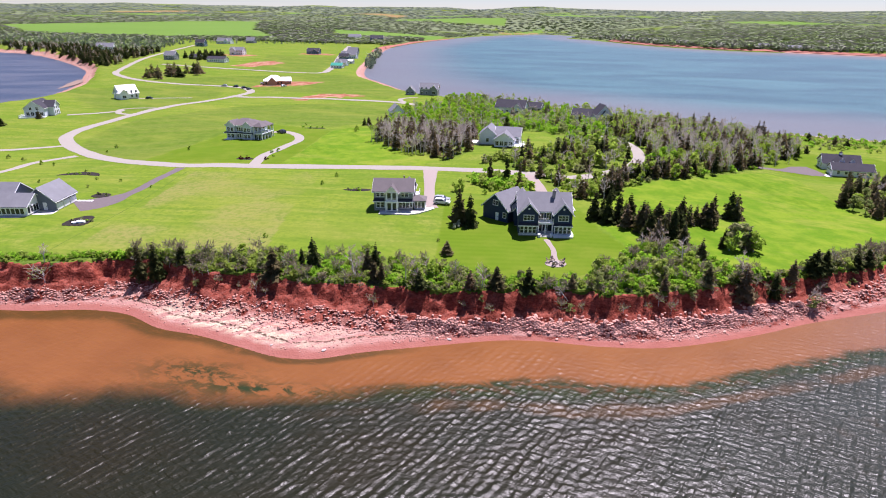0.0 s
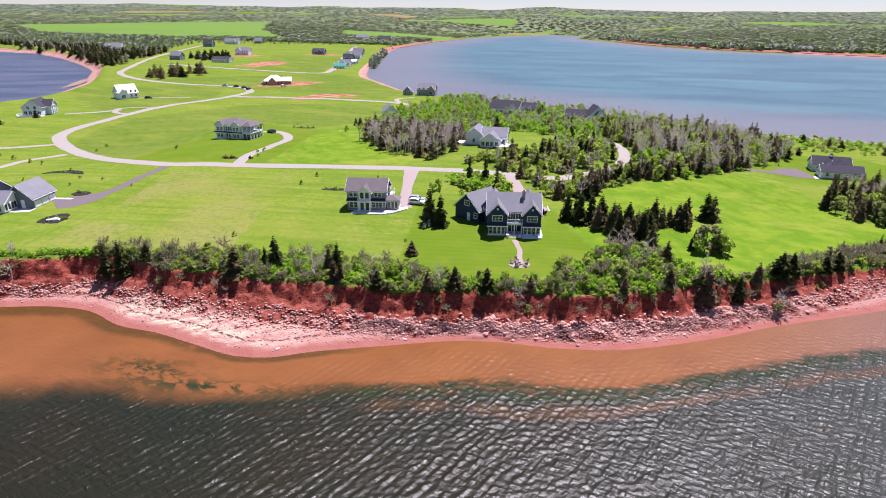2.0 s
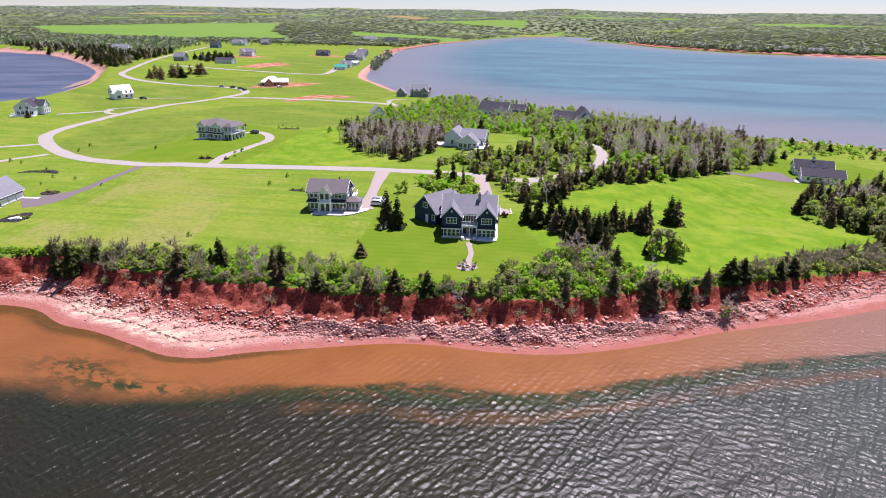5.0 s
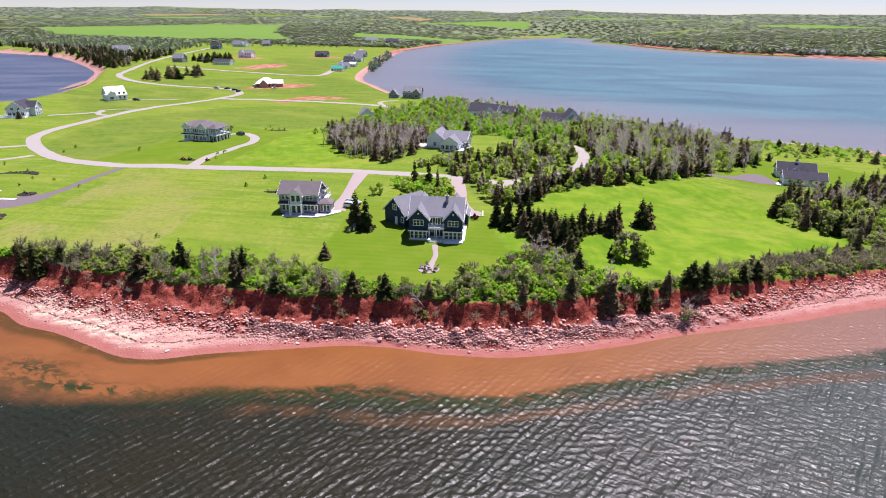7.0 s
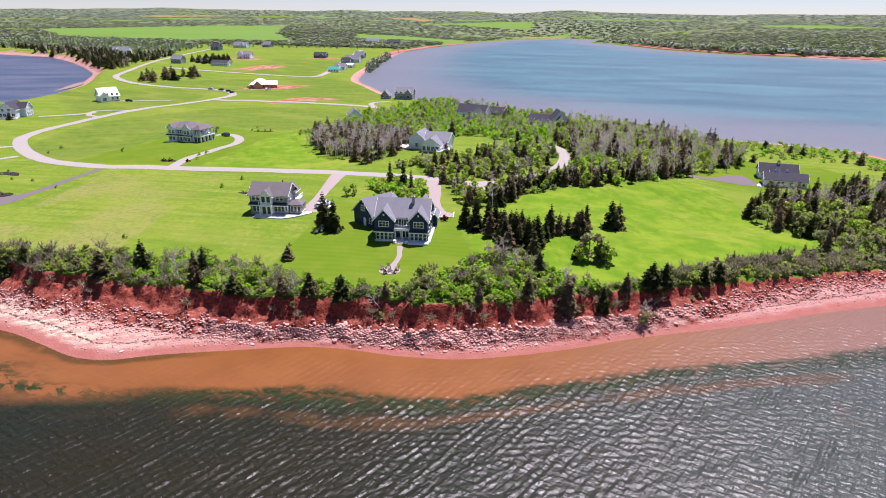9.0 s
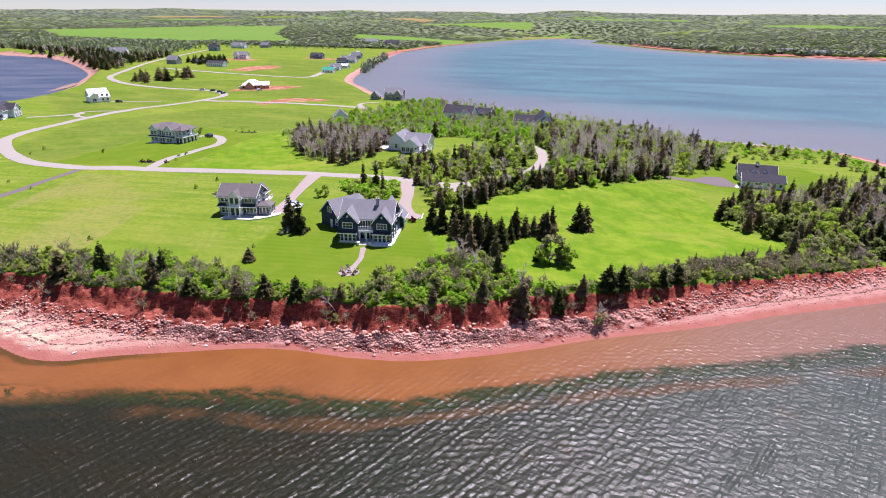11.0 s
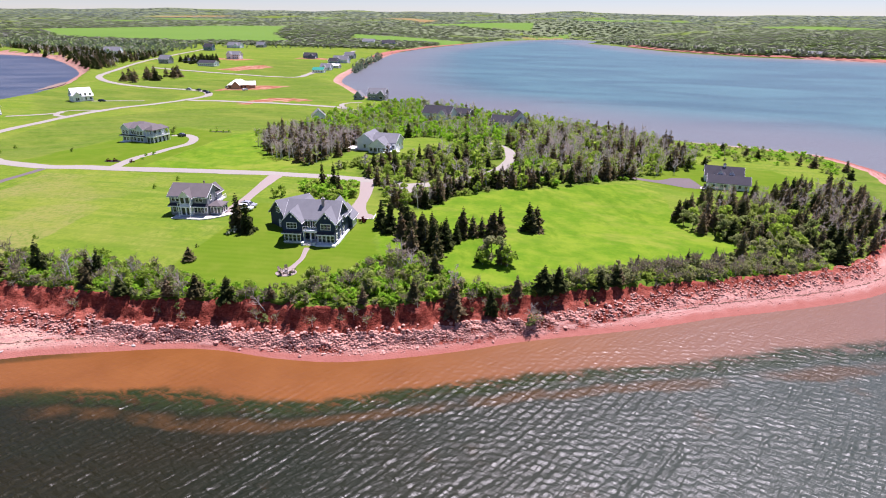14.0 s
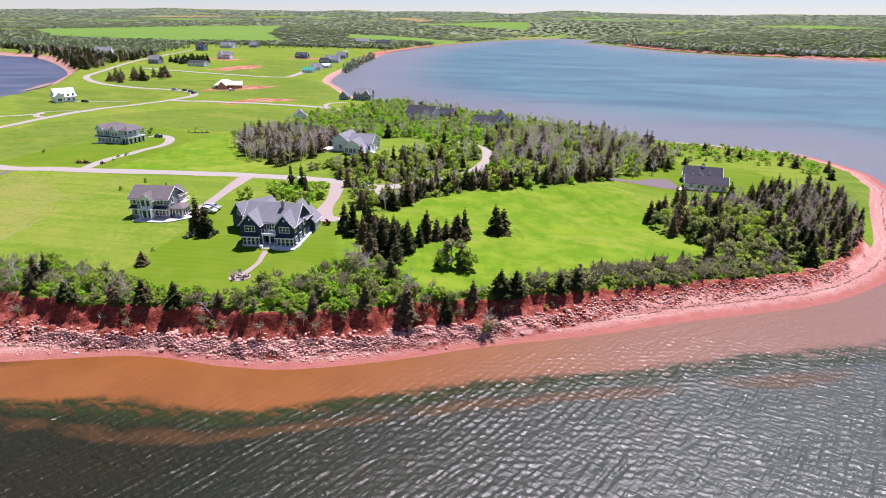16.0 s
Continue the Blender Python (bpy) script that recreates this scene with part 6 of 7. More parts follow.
for x, y, h in ((-78.2, 218.5, 1.4), (-76.5, 221.5, 1.4), (-75.2, 211.6, 1.2), (-79.0, 278.0, 1.5), (-76.0, 278.8, 1.2), (-83.0, 279.4, 1.3), (-73.5, 279.6, 1.2)):
    LIME.plant(x, y, h / 2, rs, 0.8)
for x, y, h, lean in ((-92, 110.0, 4.2, 0), (-24.5, 107.0, 6, 12), (-10.5, 104.6, 5, 25), (18.2, 103.5, 4.2, 35), (41.5, 124.5, 7, -5), (44.5, 118, 6.5, 8), (1.5, 104.2, 5.5, 18), (69.0, 112.5, 4.5, 30)):
    BARE.plant(x, y, h / 6.5, rs, 1.1, "dead grey tree leaning at the cliff edge" if lean > 9 else "", lean)

under = Bag("undergrowth", "dense green shrubs under the trees and along the cliff", "shrubs")
wood = Bag("far_trees", "mixed spruces and birches of the wood", "trees")
count = {"things": 0}


def tree(kind, x, y, scale, wide=1.0, near=True):
    if near and count["things"] < 500:
        count["things"] += 1
        kind.plant(x, y, scale, rs, wide)
    else:
        wood.kind(kind, x, y, scale, rs, wide)


# The strip along the cliff edge.
for x in np.arange(-138, 141, 0.42):
    back = np.interp(x, hx, hy)
    edge = edge_at(x, lip(x) + 0.4)
    deep = max(back - edge, 1.2)
    for _ in range(max(1, int(deep / 3.4))):
        y = edge + deep * rs.uniform(0.0, 1.0)
        z = 0.8
        if x < -76:
            under.kind(LIME if rs.rand() < 0.6 else SHRUB, x, min(y, edge + 6.0), rs.uniform(0.35, 0.7), rs, 1.2)
        elif x < -42:
            under.kind((SHRUB, OLIVESCRUB, SCRUB)[rs.choice(3, p=(0.62, 0.2, 0.18))], x, y, rs.uniform(0.6, 1.2), rs)
        elif x < -2:
            under.kind((SHRUB, LIME, SCRUB, OLIVESCRUB)[rs.choice(4, p=(0.40, 0.40, 0.10, 0.10))], x, y, rs.uniform(0.45, 0.95), rs)
        elif x < 27:
            under.kind((LIME, SHRUB, OLIVESCRUB)[rs.choice(3, p=(0.6, 0.25, 0.15))], x, y, rs.uniform(0.35, 0.75), rs)
        elif x < 62:
            under.kind((LIME, SHRUB, SCRUB, OLIVESCRUB)[rs.choice(4, p=(0.46, 0.36, 0.08, 0.10))], x, y, rs.uniform(0.5, 1.15), rs)
        elif x < 72:
            under.kind(LIME if rs.rand() < 0.6 else SHRUB, x, y, rs.uniform(0.3, 0.6), rs)
        else:
            under.kind((SCRUB, OLIVESCRUB, SHRUB)[rs.choice(3, p=(0.20, 0.50, 0.30))], x, min(y, edge + 6), rs.uniform(0.6, 1.1), rs)
for x0, x1, n, kinds, s in ((-62, -42, 16, (LEAFY, OLIVE), (0.5, 0.72)), (-42, -4, 18, (BARE, BARE, HALFBARE, LEAFY, LEANSPRUCE), (0.5, 0.85)), (-4, 24, 5, (OLIVE, LEAFY), (0.45, 0.65)),
                            (24, 38, 9, (OLIVE, LEAFY, OLIVE), (0.65, 0.95)), (36, 58, 17, (BARE, HALFBARE, LEAFY, BROWN, OLIVE), (0.6, 1.0)), (74, 92, 9, (OLIVE, OLIVE, BROWN), (0.45, 0.7)), (92, 140, 14, (OLIVE, BROWN, BARE), (0.4, 0.65))):
    for _ in range(n):
        x = rs.uniform(x0, x1)
        edge = edge_at(x, lip(x) + 0.3)
        y = rs.uniform(edge, max(edge + 1.5, np.interp(x, hx, hy) - 0.8))
        k = kinds[rs.randint(len(kinds))]
        tree(k, x, y, rs.uniform(*s), rs.uniform(0.85, 1.15))

for x in np.arange(-74, 141, 0.75):
    y = edge_at(x, lip(x) + 0.2) + rs.uniform(-0.1, 0.6)
    kind = (OLIVESCRUB, SHRUB, SCRUB, LIME)[rs.choice(4, p=(0.4, 0.25, 0.25, 0.1))]
    if rs.rand() < 0.75:
        under.kind(kind, x, y, rs.uniform(0.3, 0.6), rs, 1.2)
for x in np.arange(-62, 140, 17):
    x = x + rs.uniform(-4, 4)
    if not (56 < x < 72 or -5 < x < 24):
        tree((BROWN, SPRUCE, OLIVE, OLIVE, SPRUCE)[rs.randint(5)], x, edge_at(x, lip(x) + 0.2) + rs.uniform(0.0, 0.6), rs.uniform(0.35, 0.6), rs.uniform(1.1, 1.5))

for x, h, kind, wide in ((-1.0, 4.6, BROWN, 1.4), (4.2, 5.0, SPRUCE, 1.3), (10.5, 4.8, SPRUCE, 1.3), (19.0, 3.4, BROWN, 1.3), (-41.0, 6.0, SPRUCE, 1.3), (-20.0, 5.0, SPRUCE, 1.0), (84.0, 4.2, SPRUCE, 1.5), (87.5, 4.4, SPRUCE, 1.5)):
    kind.plant(x, edge_at(x, lip(x) + 0.3), h / 8, rs, wide)

# The grove on the point.
for k, (x, y) in enumerate(scatter(GROVE, 240, 3, 2.1)):
    far = (x - 113) / 75
    kinds, p = ((SPRUCE, OLIVE, LEAFY, BROWN), (0.2, 0.28, 0.26, 0.26)) if y < 185 and x < 150 else ((BROWN, BARE, LEANSPRUCE, HALFBARE), (0.44, 0.38, 0.1, 0.08))
    kind = kinds[rs.choice(4, p=p)]
    tree(kind, x, y, rs.uniform(0.65, 1.05) * (1.15 if kind in (OLIVE, LEAFY) else 0.95), rs.uniform(0.9, 1.2))
for x, y in scatter(GROVE, 150, 4, 1.6):
    under.kind((SHRUB, OLIVESCRUB, SCRUB)[rs.choice(3, p=(0.4, 0.3, 0.3))], x, y, rs.uniform(0.6, 1.1), rs)

# The wood in the middle of the headland.
for x, y in scatter(FOREST, 1100, 5, 2.4, lambda a, b: not inside(GLADE, np.array([a]), np.array([b]))[0]):
    if x < 2 and y > 205:
        kinds, p = (BARE, BROWN, HALFBARE, SPRUCE, LEAFY), (0.52, 0.30, 0.12, 0.03, 0.03)
        if y > 262:
            kinds, p = (LIMETREE, BARE, HALFBARE, OLIVE, LEAFY), (0.45, 0.15, 0.15, 0.1, 0.15)
    elif y > 290:
        kinds, p = (LIMETREE if x < 60 else LEAFY, BARE, HALFBARE, OLIVE, BROWN), (0.34, 0.26, 0.2, 0.14, 0.06)
    elif x > 66 and y > 214:
        kinds, p = (BARE, HALFBARE, BROWN, LEANSPRUCE, LEAFY), (0.48, 0.16, 0.14, 0.08, 0.14)
    elif y < 222 or x > 60:
        kinds, p = (BROWN, LEANSPRUCE, BARE, SPRUCE, LEAFY), (0.27, 0.06, 0.24, 0.04, 0.39)
    else:
        kinds, p = (LIMETREE if y > 245 else LEAFY, OLIVE, HALFBARE, SPRUCE, BARE), (0.44, 0.2, 0.16, 0.06, 0.14)
    kind = kinds[rs.choice(5, p=p)]
    big = rs.uniform(0.7, 1.12) * (1.05 if kind in (LEAFY, OLIVE) else 0.92)
    if x < 2 and 205 < y < 262:
        big *= 1.2
    tree(kind, x, y, big, rs.uniform(0.85, 1.2), y < 265)
for x, y in scatter([(-46, 247), (-36, 232), (-24, 219), (-9, 212), (-3, 226), (0, 250), (-12, 268), (-40, 270)], 190, 62, 1.5):
    wood.kind((BARE, HALFBARE, BROWN)[rs.choice(3, p=(0.60, 0.20, 0.20))], x, y, rs.uniform(0.9, 1.25), rs, 1.1)
for x, y in scatter([(66, 214), (91, 214), (109, 229), (136, 252), (142, 267), (135, 292), (112, 312), (80, 300), (64, 262)], 260, 61, 1.9):
    wood.kind((BARE, HALFBARE, BROWN, LEAFY)[rs.choice(4, p=(0.52, 0.22, 0.16, 0.10))], x, y, rs.uniform(0.85, 1.25), rs, 1.05)
for k in range(150):
    q = rs.rand()
    ex, ey = np.interp(q, (0, 0.12, 0.25, 0.45, 0.68, 1), (31, 40, 48, 60, 80, 110)), np.interp(q, (0, 0.12, 0.25, 0.45, 0.68, 1), (167, 168.5, 184, 194, 205, 228))
    x, y = ex - rs.uniform(0, 5) * 0.5, ey + rs.uniform(0.5, 6)
    if free(x, y, 2.6):
        wood.kind((BROWN, LEANSPRUCE, SPRUCE, BARE)[rs.choice(4, p=(0.52, 0.12, 0.08, 0.28))], x, y, rs.uniform(0.5, 0.85), rs, 1.15)
for x, y in scatter(FOREST, 1050, 6, 1.5, lambda a, b: not inside(GLADE, np.array([a]), np.array([b]))[0]):
    lime = 1.0 if (-10 < x < 62 and 245 < y < 320) or (y < 195 and x < 22) else 0.15
    thin_floor = x < 2 and y < 262
    if thin_floor and rs.rand() < 0.6:
        continue
    under.kind(LIME if rs.rand() < lime else (SHRUB if rs.rand() < 0.7 else OLIVESCRUB), x, y, rs.uniform(0.4, 0.7) if thin_floor else rs.uniform(0.7, 1.5), rs, 1.2)
for x, y in scatter([(-2, 180), (3, 190), (15, 187), (17.5, 178), (15, 167), (7, 170)], 60, 8, 1.1):
    under.kind(LIME if rs.rand() < 0.7 else SHRUB, x, y, rs.uniform(0.8, 1.5), rs, 1.1)
for x, y in scatter([(2, 206), (14, 208), (24, 222), (20, 228), (6, 212)], 40, 9, 1.3):
    under.kind(SHRUB if rs.rand() < 0.6 else OLIVESCRUB, x, y, rs.uniform(0.8, 1.6), rs, 1.1)
for x, y in scatter([(150, 258), (185, 250), (206, 266), (196, 296), (160, 308), (140, 300), (146, 272)], 150, 10, 1.8):
    if y > 268 or x > 188:
        under.kind((LIME, SHRUB, OLIVESCRUB)[rs.choice(3, p=(0.35, 0.45, 0.2))], x, y, rs.uniform(0.5, 1.1), rs, 1.3)
for x, y, s in ((168, 284, 0.5), (172, 281, 0.42), (190, 268, 0.6), (186, 272, 0.5), (200, 262, 0.5), (144, 262, 0.35), (196, 250, 0.45), (160, 292, 0.4)):
    tree(BROWN if s > 0.45 else SPRUCE, x, y, s * 1.3, 1.3)

# Pines and woods beyond.
for x, y in scatter([(-284, 505), (-266, 500), (-248, 540), (-262, 566), (-286, 530)], 15, 12, 5):
    wood.kind(BROWN if rs.rand() < 0.5 else SPRUCE, x, y, rs.uniform(1.1, 1.5), rs, 1.7)
for x, y in scatter([(-345, 715), (-315, 690), (-300, 720), (-320, 760)], 22, 13, 4):
    wood.kind(SPRUCE, x, y, rs.uniform(1.0, 1.3), rs, 1.3)


def lump(seed, pointed):
    """A far tree of few triangles: loose sprays of leaves on a low dome or a cone, with gaps between them."""
    r = np.random.RandomState(seed)
    s = Shape()
    for k in range(12 if pointed else 7):
        a = k * 2.4 + r.uniform(-0.4, 0.4)
        if pointed:
            z = 0.06 + 0.86 * k / 12
            rad, size = 0.80 * (1 - z) + 0.04, 0.62 * (1.15 - z)
        else:
            z = 0.55 + 0.36 * (k + 0.5) / 7
            rad, size = 1.0 * math.sqrt(max(0.02, 1.0 - ((z - 0.55) / 0.42) ** 2)) * r.uniform(0.5, 0.95), r.uniform(0.50, 0.72)
        p = np.array((math.cos(a) * rad, math.sin(a) * rad, z))
        n = np.array((math.cos(a) * 0.35 + r.normal(0, 0.25), math.sin(a) * 0.35 + r.normal(0, 0.25), r.uniform(0.7, 1.2)))
        n /= np.linalg.norm(n)
        u = np.cross(n, (0.3, 0.9, 0.2))
        u /= np.linalg.norm(u)
        w = np.cross(n, u)
        q = [p + (u * math.cos(b) + w * math.sin(b)) * size * r.uniform(0.6, 1.25) * np.array((1, 1, 0.6)) for b in (0.0, 1.7, 3.2, 4.8)]
        s.add([tuple(v) for v in q], [(0, 1, 2), (0, 2, 3)], 0)
    return s.arrays()


LUMPS = [lump(50 + k, False) for k in range(6)]
POINTS = [lump(60 + k, True) for k in range(4)]
M["farleaf"] = leafy("far_broadleaf_crowns", (0.164, 0.207, 0.105), (0.202, 0.248, 0.128), (0.182, 0.228, 0.115), 0.8)
M["fargrey"] = leafy("far_bare_crowns", (0.182, 0.195, 0.143), (0.225, 0.233, 0.182), (0.202, 0.212, 0.161), 0.8)
M["fardark"] = leafy("far_conifer_crowns", (0.084, 0.118, 0.074), (0.123, 0.156, 0.102), (0.102, 0.136, 0.090), 0.5)
M["farlime"] = leafy("far_spring_green_crowns", (0.160, 0.228, 0.074), (0.197, 0.264, 0.092), (0.177, 0.243, 0.082), 0.8)
# distance haze painted into the crown colour: paler and bluer
M["farhaze"] = leafy("far_hazed_crowns", (0.151, 0.189, 0.166), (0.189, 0.228, 0.207), (0.169, 0.210, 0.187), 0.8)


def far_tree(bag, x, y, r, h, dark=0.25, grey=0.25, lime=0.15, fat=0.42):
    q = r.rand()
    z = ground_z(x, y) - 0.4
    # past 2100 m a growing share of crowns takes the painted haze colour
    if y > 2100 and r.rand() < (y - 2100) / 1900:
        bag.add(LUMPS[r.randint(6)], ["farhaze"], x, y, z, h * fat, h, r.uniform(0, 6))
    elif q < dark:
        bag.add(POINTS[r.randint(4)], ["fardark"], x, y, z, h * 0.26, h * 1.1, r.uniform(0, 6))
    else:
        mat = "fargrey" if q < dark + grey else "farlime" if q < dark + grey + lime else "farleaf"
        bag.add(LUMPS[r.randint(6)], [mat], x, y, z, h * fat, h, r.uniform(0, 6))


bay_wood = Bag("bay_woods", "dark spruce wood above the bay", "woods")
for x, y in scatter([(-1150, 1120), (-740, 930), (-494, 703), (-372, 600), (-392, 690), (-420, 800), (-470, 930), (-500, 1050), (-620, 1150), (-900, 1220)], 1900, 14, 4.6):
    if math.hypot(x + 500, y - 806) > 20:
        dist = shore_at(x, y)
        if dist < 11:
            continue
        if dist < 62 or (y < 800 and x > -470):
            wood.kind((SPRUCE, LEANSPRUCE, BROWN, BARE)[rs.choice(4, p=(0.34, 0.2, 0.2, 0.26))], x, y, rs.uniform(0.9, 1.35), rs, 1.25)
        else:
            far_tree(bay_wood, x, y, rs, rs.uniform(5.5, 10), 0.62, 0.12, 0.06, 0.34)
bay_wood.close()
shore_wood = Bag("shore_woods", "dark trees along the lagoon shore", "woods")
for x, y in scatter([(-117, 690), (-128, 690), (-140, 800), (-156, 960), (-148, 960), (-132, 800)], 110, 15, 3.5):
    far_tree(shore_wood, x, y, rs, rs.uniform(7, 11), 0.8, 0.1, 0.0)
for x, y in scatter([(-560, 1060), (-380, 1060), (-160, 1100), (-165, 1200), (-300, 1230), (-560, 1110)], 260, 16, 6):
    far_tree(shore_wood, x, y, rs, rs.uniform(3.5, 7), 0.5, 0.25, 0.12, 0.36)
shore_wood.close()

# The wooded country to the horizon.
country = Bag("far_woods", "mixed woods and fields reaching to the horizon", "woods")
r2 = np.random.RandomState(99)
ny = 0
rows = []
y = 1120.0
while y < 4900:
    step = 7.4 + (y - 1100) * 0.0088
    half = y * 0.80
    xs = np.arange(-half * 1.14, half * 1.08, step) + r2.uniform(-step, step)
    px, py = xs + r2.uniform(-0.5, 0.5, xs.shape) * step, y + r2.uniform(-0.5, 0.5, xs.shape) * step
    rows.append(np.stack([px, py, np.full(px.shape, step)], -1))
    y += step * (1.2 if y > 1800 else 0.9)
pts = np.vstack(rows)
mask = ripple(pts[:, 0] * 0.42, pts[:, 1] * 1.5, 520, 41) + 0.7 * ripple(pts[:, 0] * 0.8, pts[:, 1] * 1.6, 230, 42)
ok = (shore_distance(pts[:, 0], pts[:, 1]) > 14) & (mask > -1.0)
ok |= (shore_distance(pts[:, 0], pts[:, 1]) > 14) & (pts[:, 0] > 300) & (pts[:, 1] < 2100)
for poly in CROPS:
    ok &= ~inside(poly, pts[:, 0], pts[:, 1])
ok &= ~((pts[:, 0] > -560) & (pts[:, 0] < -170) & (pts[:, 1] < 1140))
tone = ripple(pts[:, 0], pts[:, 1] * 1.7, 420, 43)
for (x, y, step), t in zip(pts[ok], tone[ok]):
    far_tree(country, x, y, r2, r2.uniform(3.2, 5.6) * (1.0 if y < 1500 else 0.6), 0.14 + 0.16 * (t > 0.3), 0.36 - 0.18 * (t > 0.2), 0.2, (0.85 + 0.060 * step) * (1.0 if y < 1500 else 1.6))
# a dense fringe of trees above the far shore
for (a, b), (c, d) in zip(SHORE_FAR[5:12], SHORE_FAR[6:13]):
    L = math.hypot(c - a, d - b)
    for k in range(int(L / 2.2)):
        q = r2.rand()
        off = 16 + 60 * r2.rand() ** 1.4
        x, y = a + (c - a) * q + off * abs(d - b) / L * 0.9, b + (d - b) * q + off * (c - a) / L
        far_tree(country, x, y, r2, r2.uniform(7, 11), 0.22, 0.42, 0.1)
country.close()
under.close()
wood.close()


# ---- turf hanging over the cliff's edge ----
def turf_edge():
    r = np.random.RandomState(5)
    verts, faces = [], []
    xs = np.arange(-138, 150, 0.4)
    drop = np.convolve(r.uniform(0.1, 0.55, len(xs)), np.ones(3) / 3, "same")
    out = np.convolve(r.uniform(0.0, 0.8, len(xs)), np.ones(4) / 4, "same")
    for x, dr, o in zip(xs, drop, out):
        y = edge_at(x, lip(x) + 0.1)
        z = ground_z(x, y + 0.9)
        for dy, dz in ((1.6, 0.02), (0.5, 0.10), (-o * 0.6, 0.05), (-o, -0.10 - dr * 0.5), (-o * 0.7, -0.18 - dr), (0.5, -0.6)):
            verts.append((x + r.uniform(-0.08, 0.08), y + dy + r.uniform(-0.06, 0.06), (ground_z(x, y + dy) if dy > 1 else z) + dz))
    for k in range(len(xs) - 1):
        for m in range(5):
            a = k * 6 + m
            faces.append((a, a + 1, a + 7, a + 6))
    me = bpy.data.meshes.new("turf_edge")
    me.from_pydata(verts, [], faces)
    me.materials.append(M["turf"])
    tagged(new("turf_edge", me), "ragged green turf hanging over the red cliff", "turf", "", "structure")


turf_edge()


# ---- fallen rocks along the foot of the cliff ----
def rock_mesh(seed, flat=0.7):
    r = np.random.RandomState(seed)
    bm = bmesh.new()
    bmesh.ops.create_icosphere(bm, subdivisions=1, radius=1.0)
    for v in bm.verts:
        n = v.co.normalized()
        cube = 1 / max(abs(n.x), abs(n.y), abs(n.z))
        v.co = n * (0.45 + 0.45 * cube) * r.uniform(0.78, 1.12)
        v.co.z *= flat
    me = bpy.data.meshes.new("boulder")
    bm.to_mesh(me)
    bm.free()
    me.materials.append(M["boulder"])
    return me


ROCKS = [rock_mesh(70 + k, (0.6, 0.75, 0.9)[k % 3]) for k in range(7)]
rr = np.random.RandomState(17)


def toe(x):
    """The place on the beach below the cliff at x: water's y, the cliff's foot and its top."""
    return edge_at(x, None), edge_at(x, 0.4), edge_at(x, lip(x))


TOES = {int(x): toe(float(x)) for x in range(-100, 162, 2)}


def toe_at(x):
    k = int(round(x / 2)) * 2
    return TOES[max(-100, min(160, k))]


n_rock = 0
while n_rock < 300:
    x = rr.choice([rr.uniform(-8, 66), rr.uniform(10, 45), rr.uniform(-96, 150)], p=(0.45, 0.35, 0.2))
    water_y, foot, top = toe_at(x)
    y = foot + 0.2 - abs(rr.normal(0, 0.42)) * (foot - water_y)
    if y < water_y:
        continue
    s = rr.uniform(0.16, 0.42) * (1.0 if rr.rand() < 0.88 else 1.4)
    ob = new("boulder", ROCKS[rr.randint(len(ROCKS))])
    ob.matrix_world = pose(x, y, ground_z(x, y) + s * 0.22, rr.uniform(-20, 20), rr.uniform(-20, 20), rr.uniform(0, 360)) @ Matrix.Diagonal((s * rr.uniform(0.8, 1.4), s, s * rr.uniform(0.7, 1.1), 1))
    tagged(ob, "angular red sandstone boulder fallen on the beach", "boulder", "fallen rocks")
    n_rock += 1
stones = Bag("beach_stones", "scattered red sandstone stones on the beach", "stones")
STONE = []
for k in range(5):
    r = np.random.RandomState(90 + k)
    v = np.array([(1, 0, 0), (0, 1, 0), (-1, 0, 0), (0, -1, 0), (0, 0, 0.8), (0, 0, -0.5), (0.6, 0.6, 0.4), (-0.6, -0.5, 0.45)]) * r.uniform(0.7, 1.3, (8, 1))
    f = np.array([(0, 1, 6), (6, 1, 4), (0, 6, 4), (1, 2, 4), (2, 3, 7), (7, 3, 4), (2, 7, 4), (3, 0, 4), (1, 0, 5), (2, 1, 5), (3, 2, 5), (0, 3, 5)])
    STONE.append((v, f, np.zeros(len(f), int)))
for _ in range(13000):
    x = rr.uniform(-100, 158) if rr.rand() < 0.55 else rr.uniform(-15, 75)
    water_y, foot, top = toe_at(x)
    q = abs(rr.normal(0, 0.40))
    y = foot - 0.7 - q * (foot - water_y)
    if y < water_y + 0.8:
        continue
    s = rr.uniform(0.07, 0.30) * (1.35 if q < 0.4 else 0.75)
    stones.add(STONE[rr.randint(5)], ["boulder"], x, y, ground_z(x, y) + s * 0.1, s, s * 0.6, rr.uniform(0, 6))
stones.close()
for x, y, s in ((-4.6, 95.2, 0.55), (-27.0, 89.6, 0.55), (-37.0, 90.6, 0.35)):
    ob = new("boulder", ROCKS[rr.randint(len(ROCKS))])
    ob.matrix_world = pose(x, y, ground_z(x, y) + 0.05, 0, 0, rr.uniform(0, 360)) @ Matrix.Diagonal((s, s * 0.7, s * 0.3, 1))
    ob.data = ob.data.copy()
    ob.data.materials[0] = M["stone"]
    tagged(ob, "pale flat rock lying on the sand", "boulder", "fallen rocks")
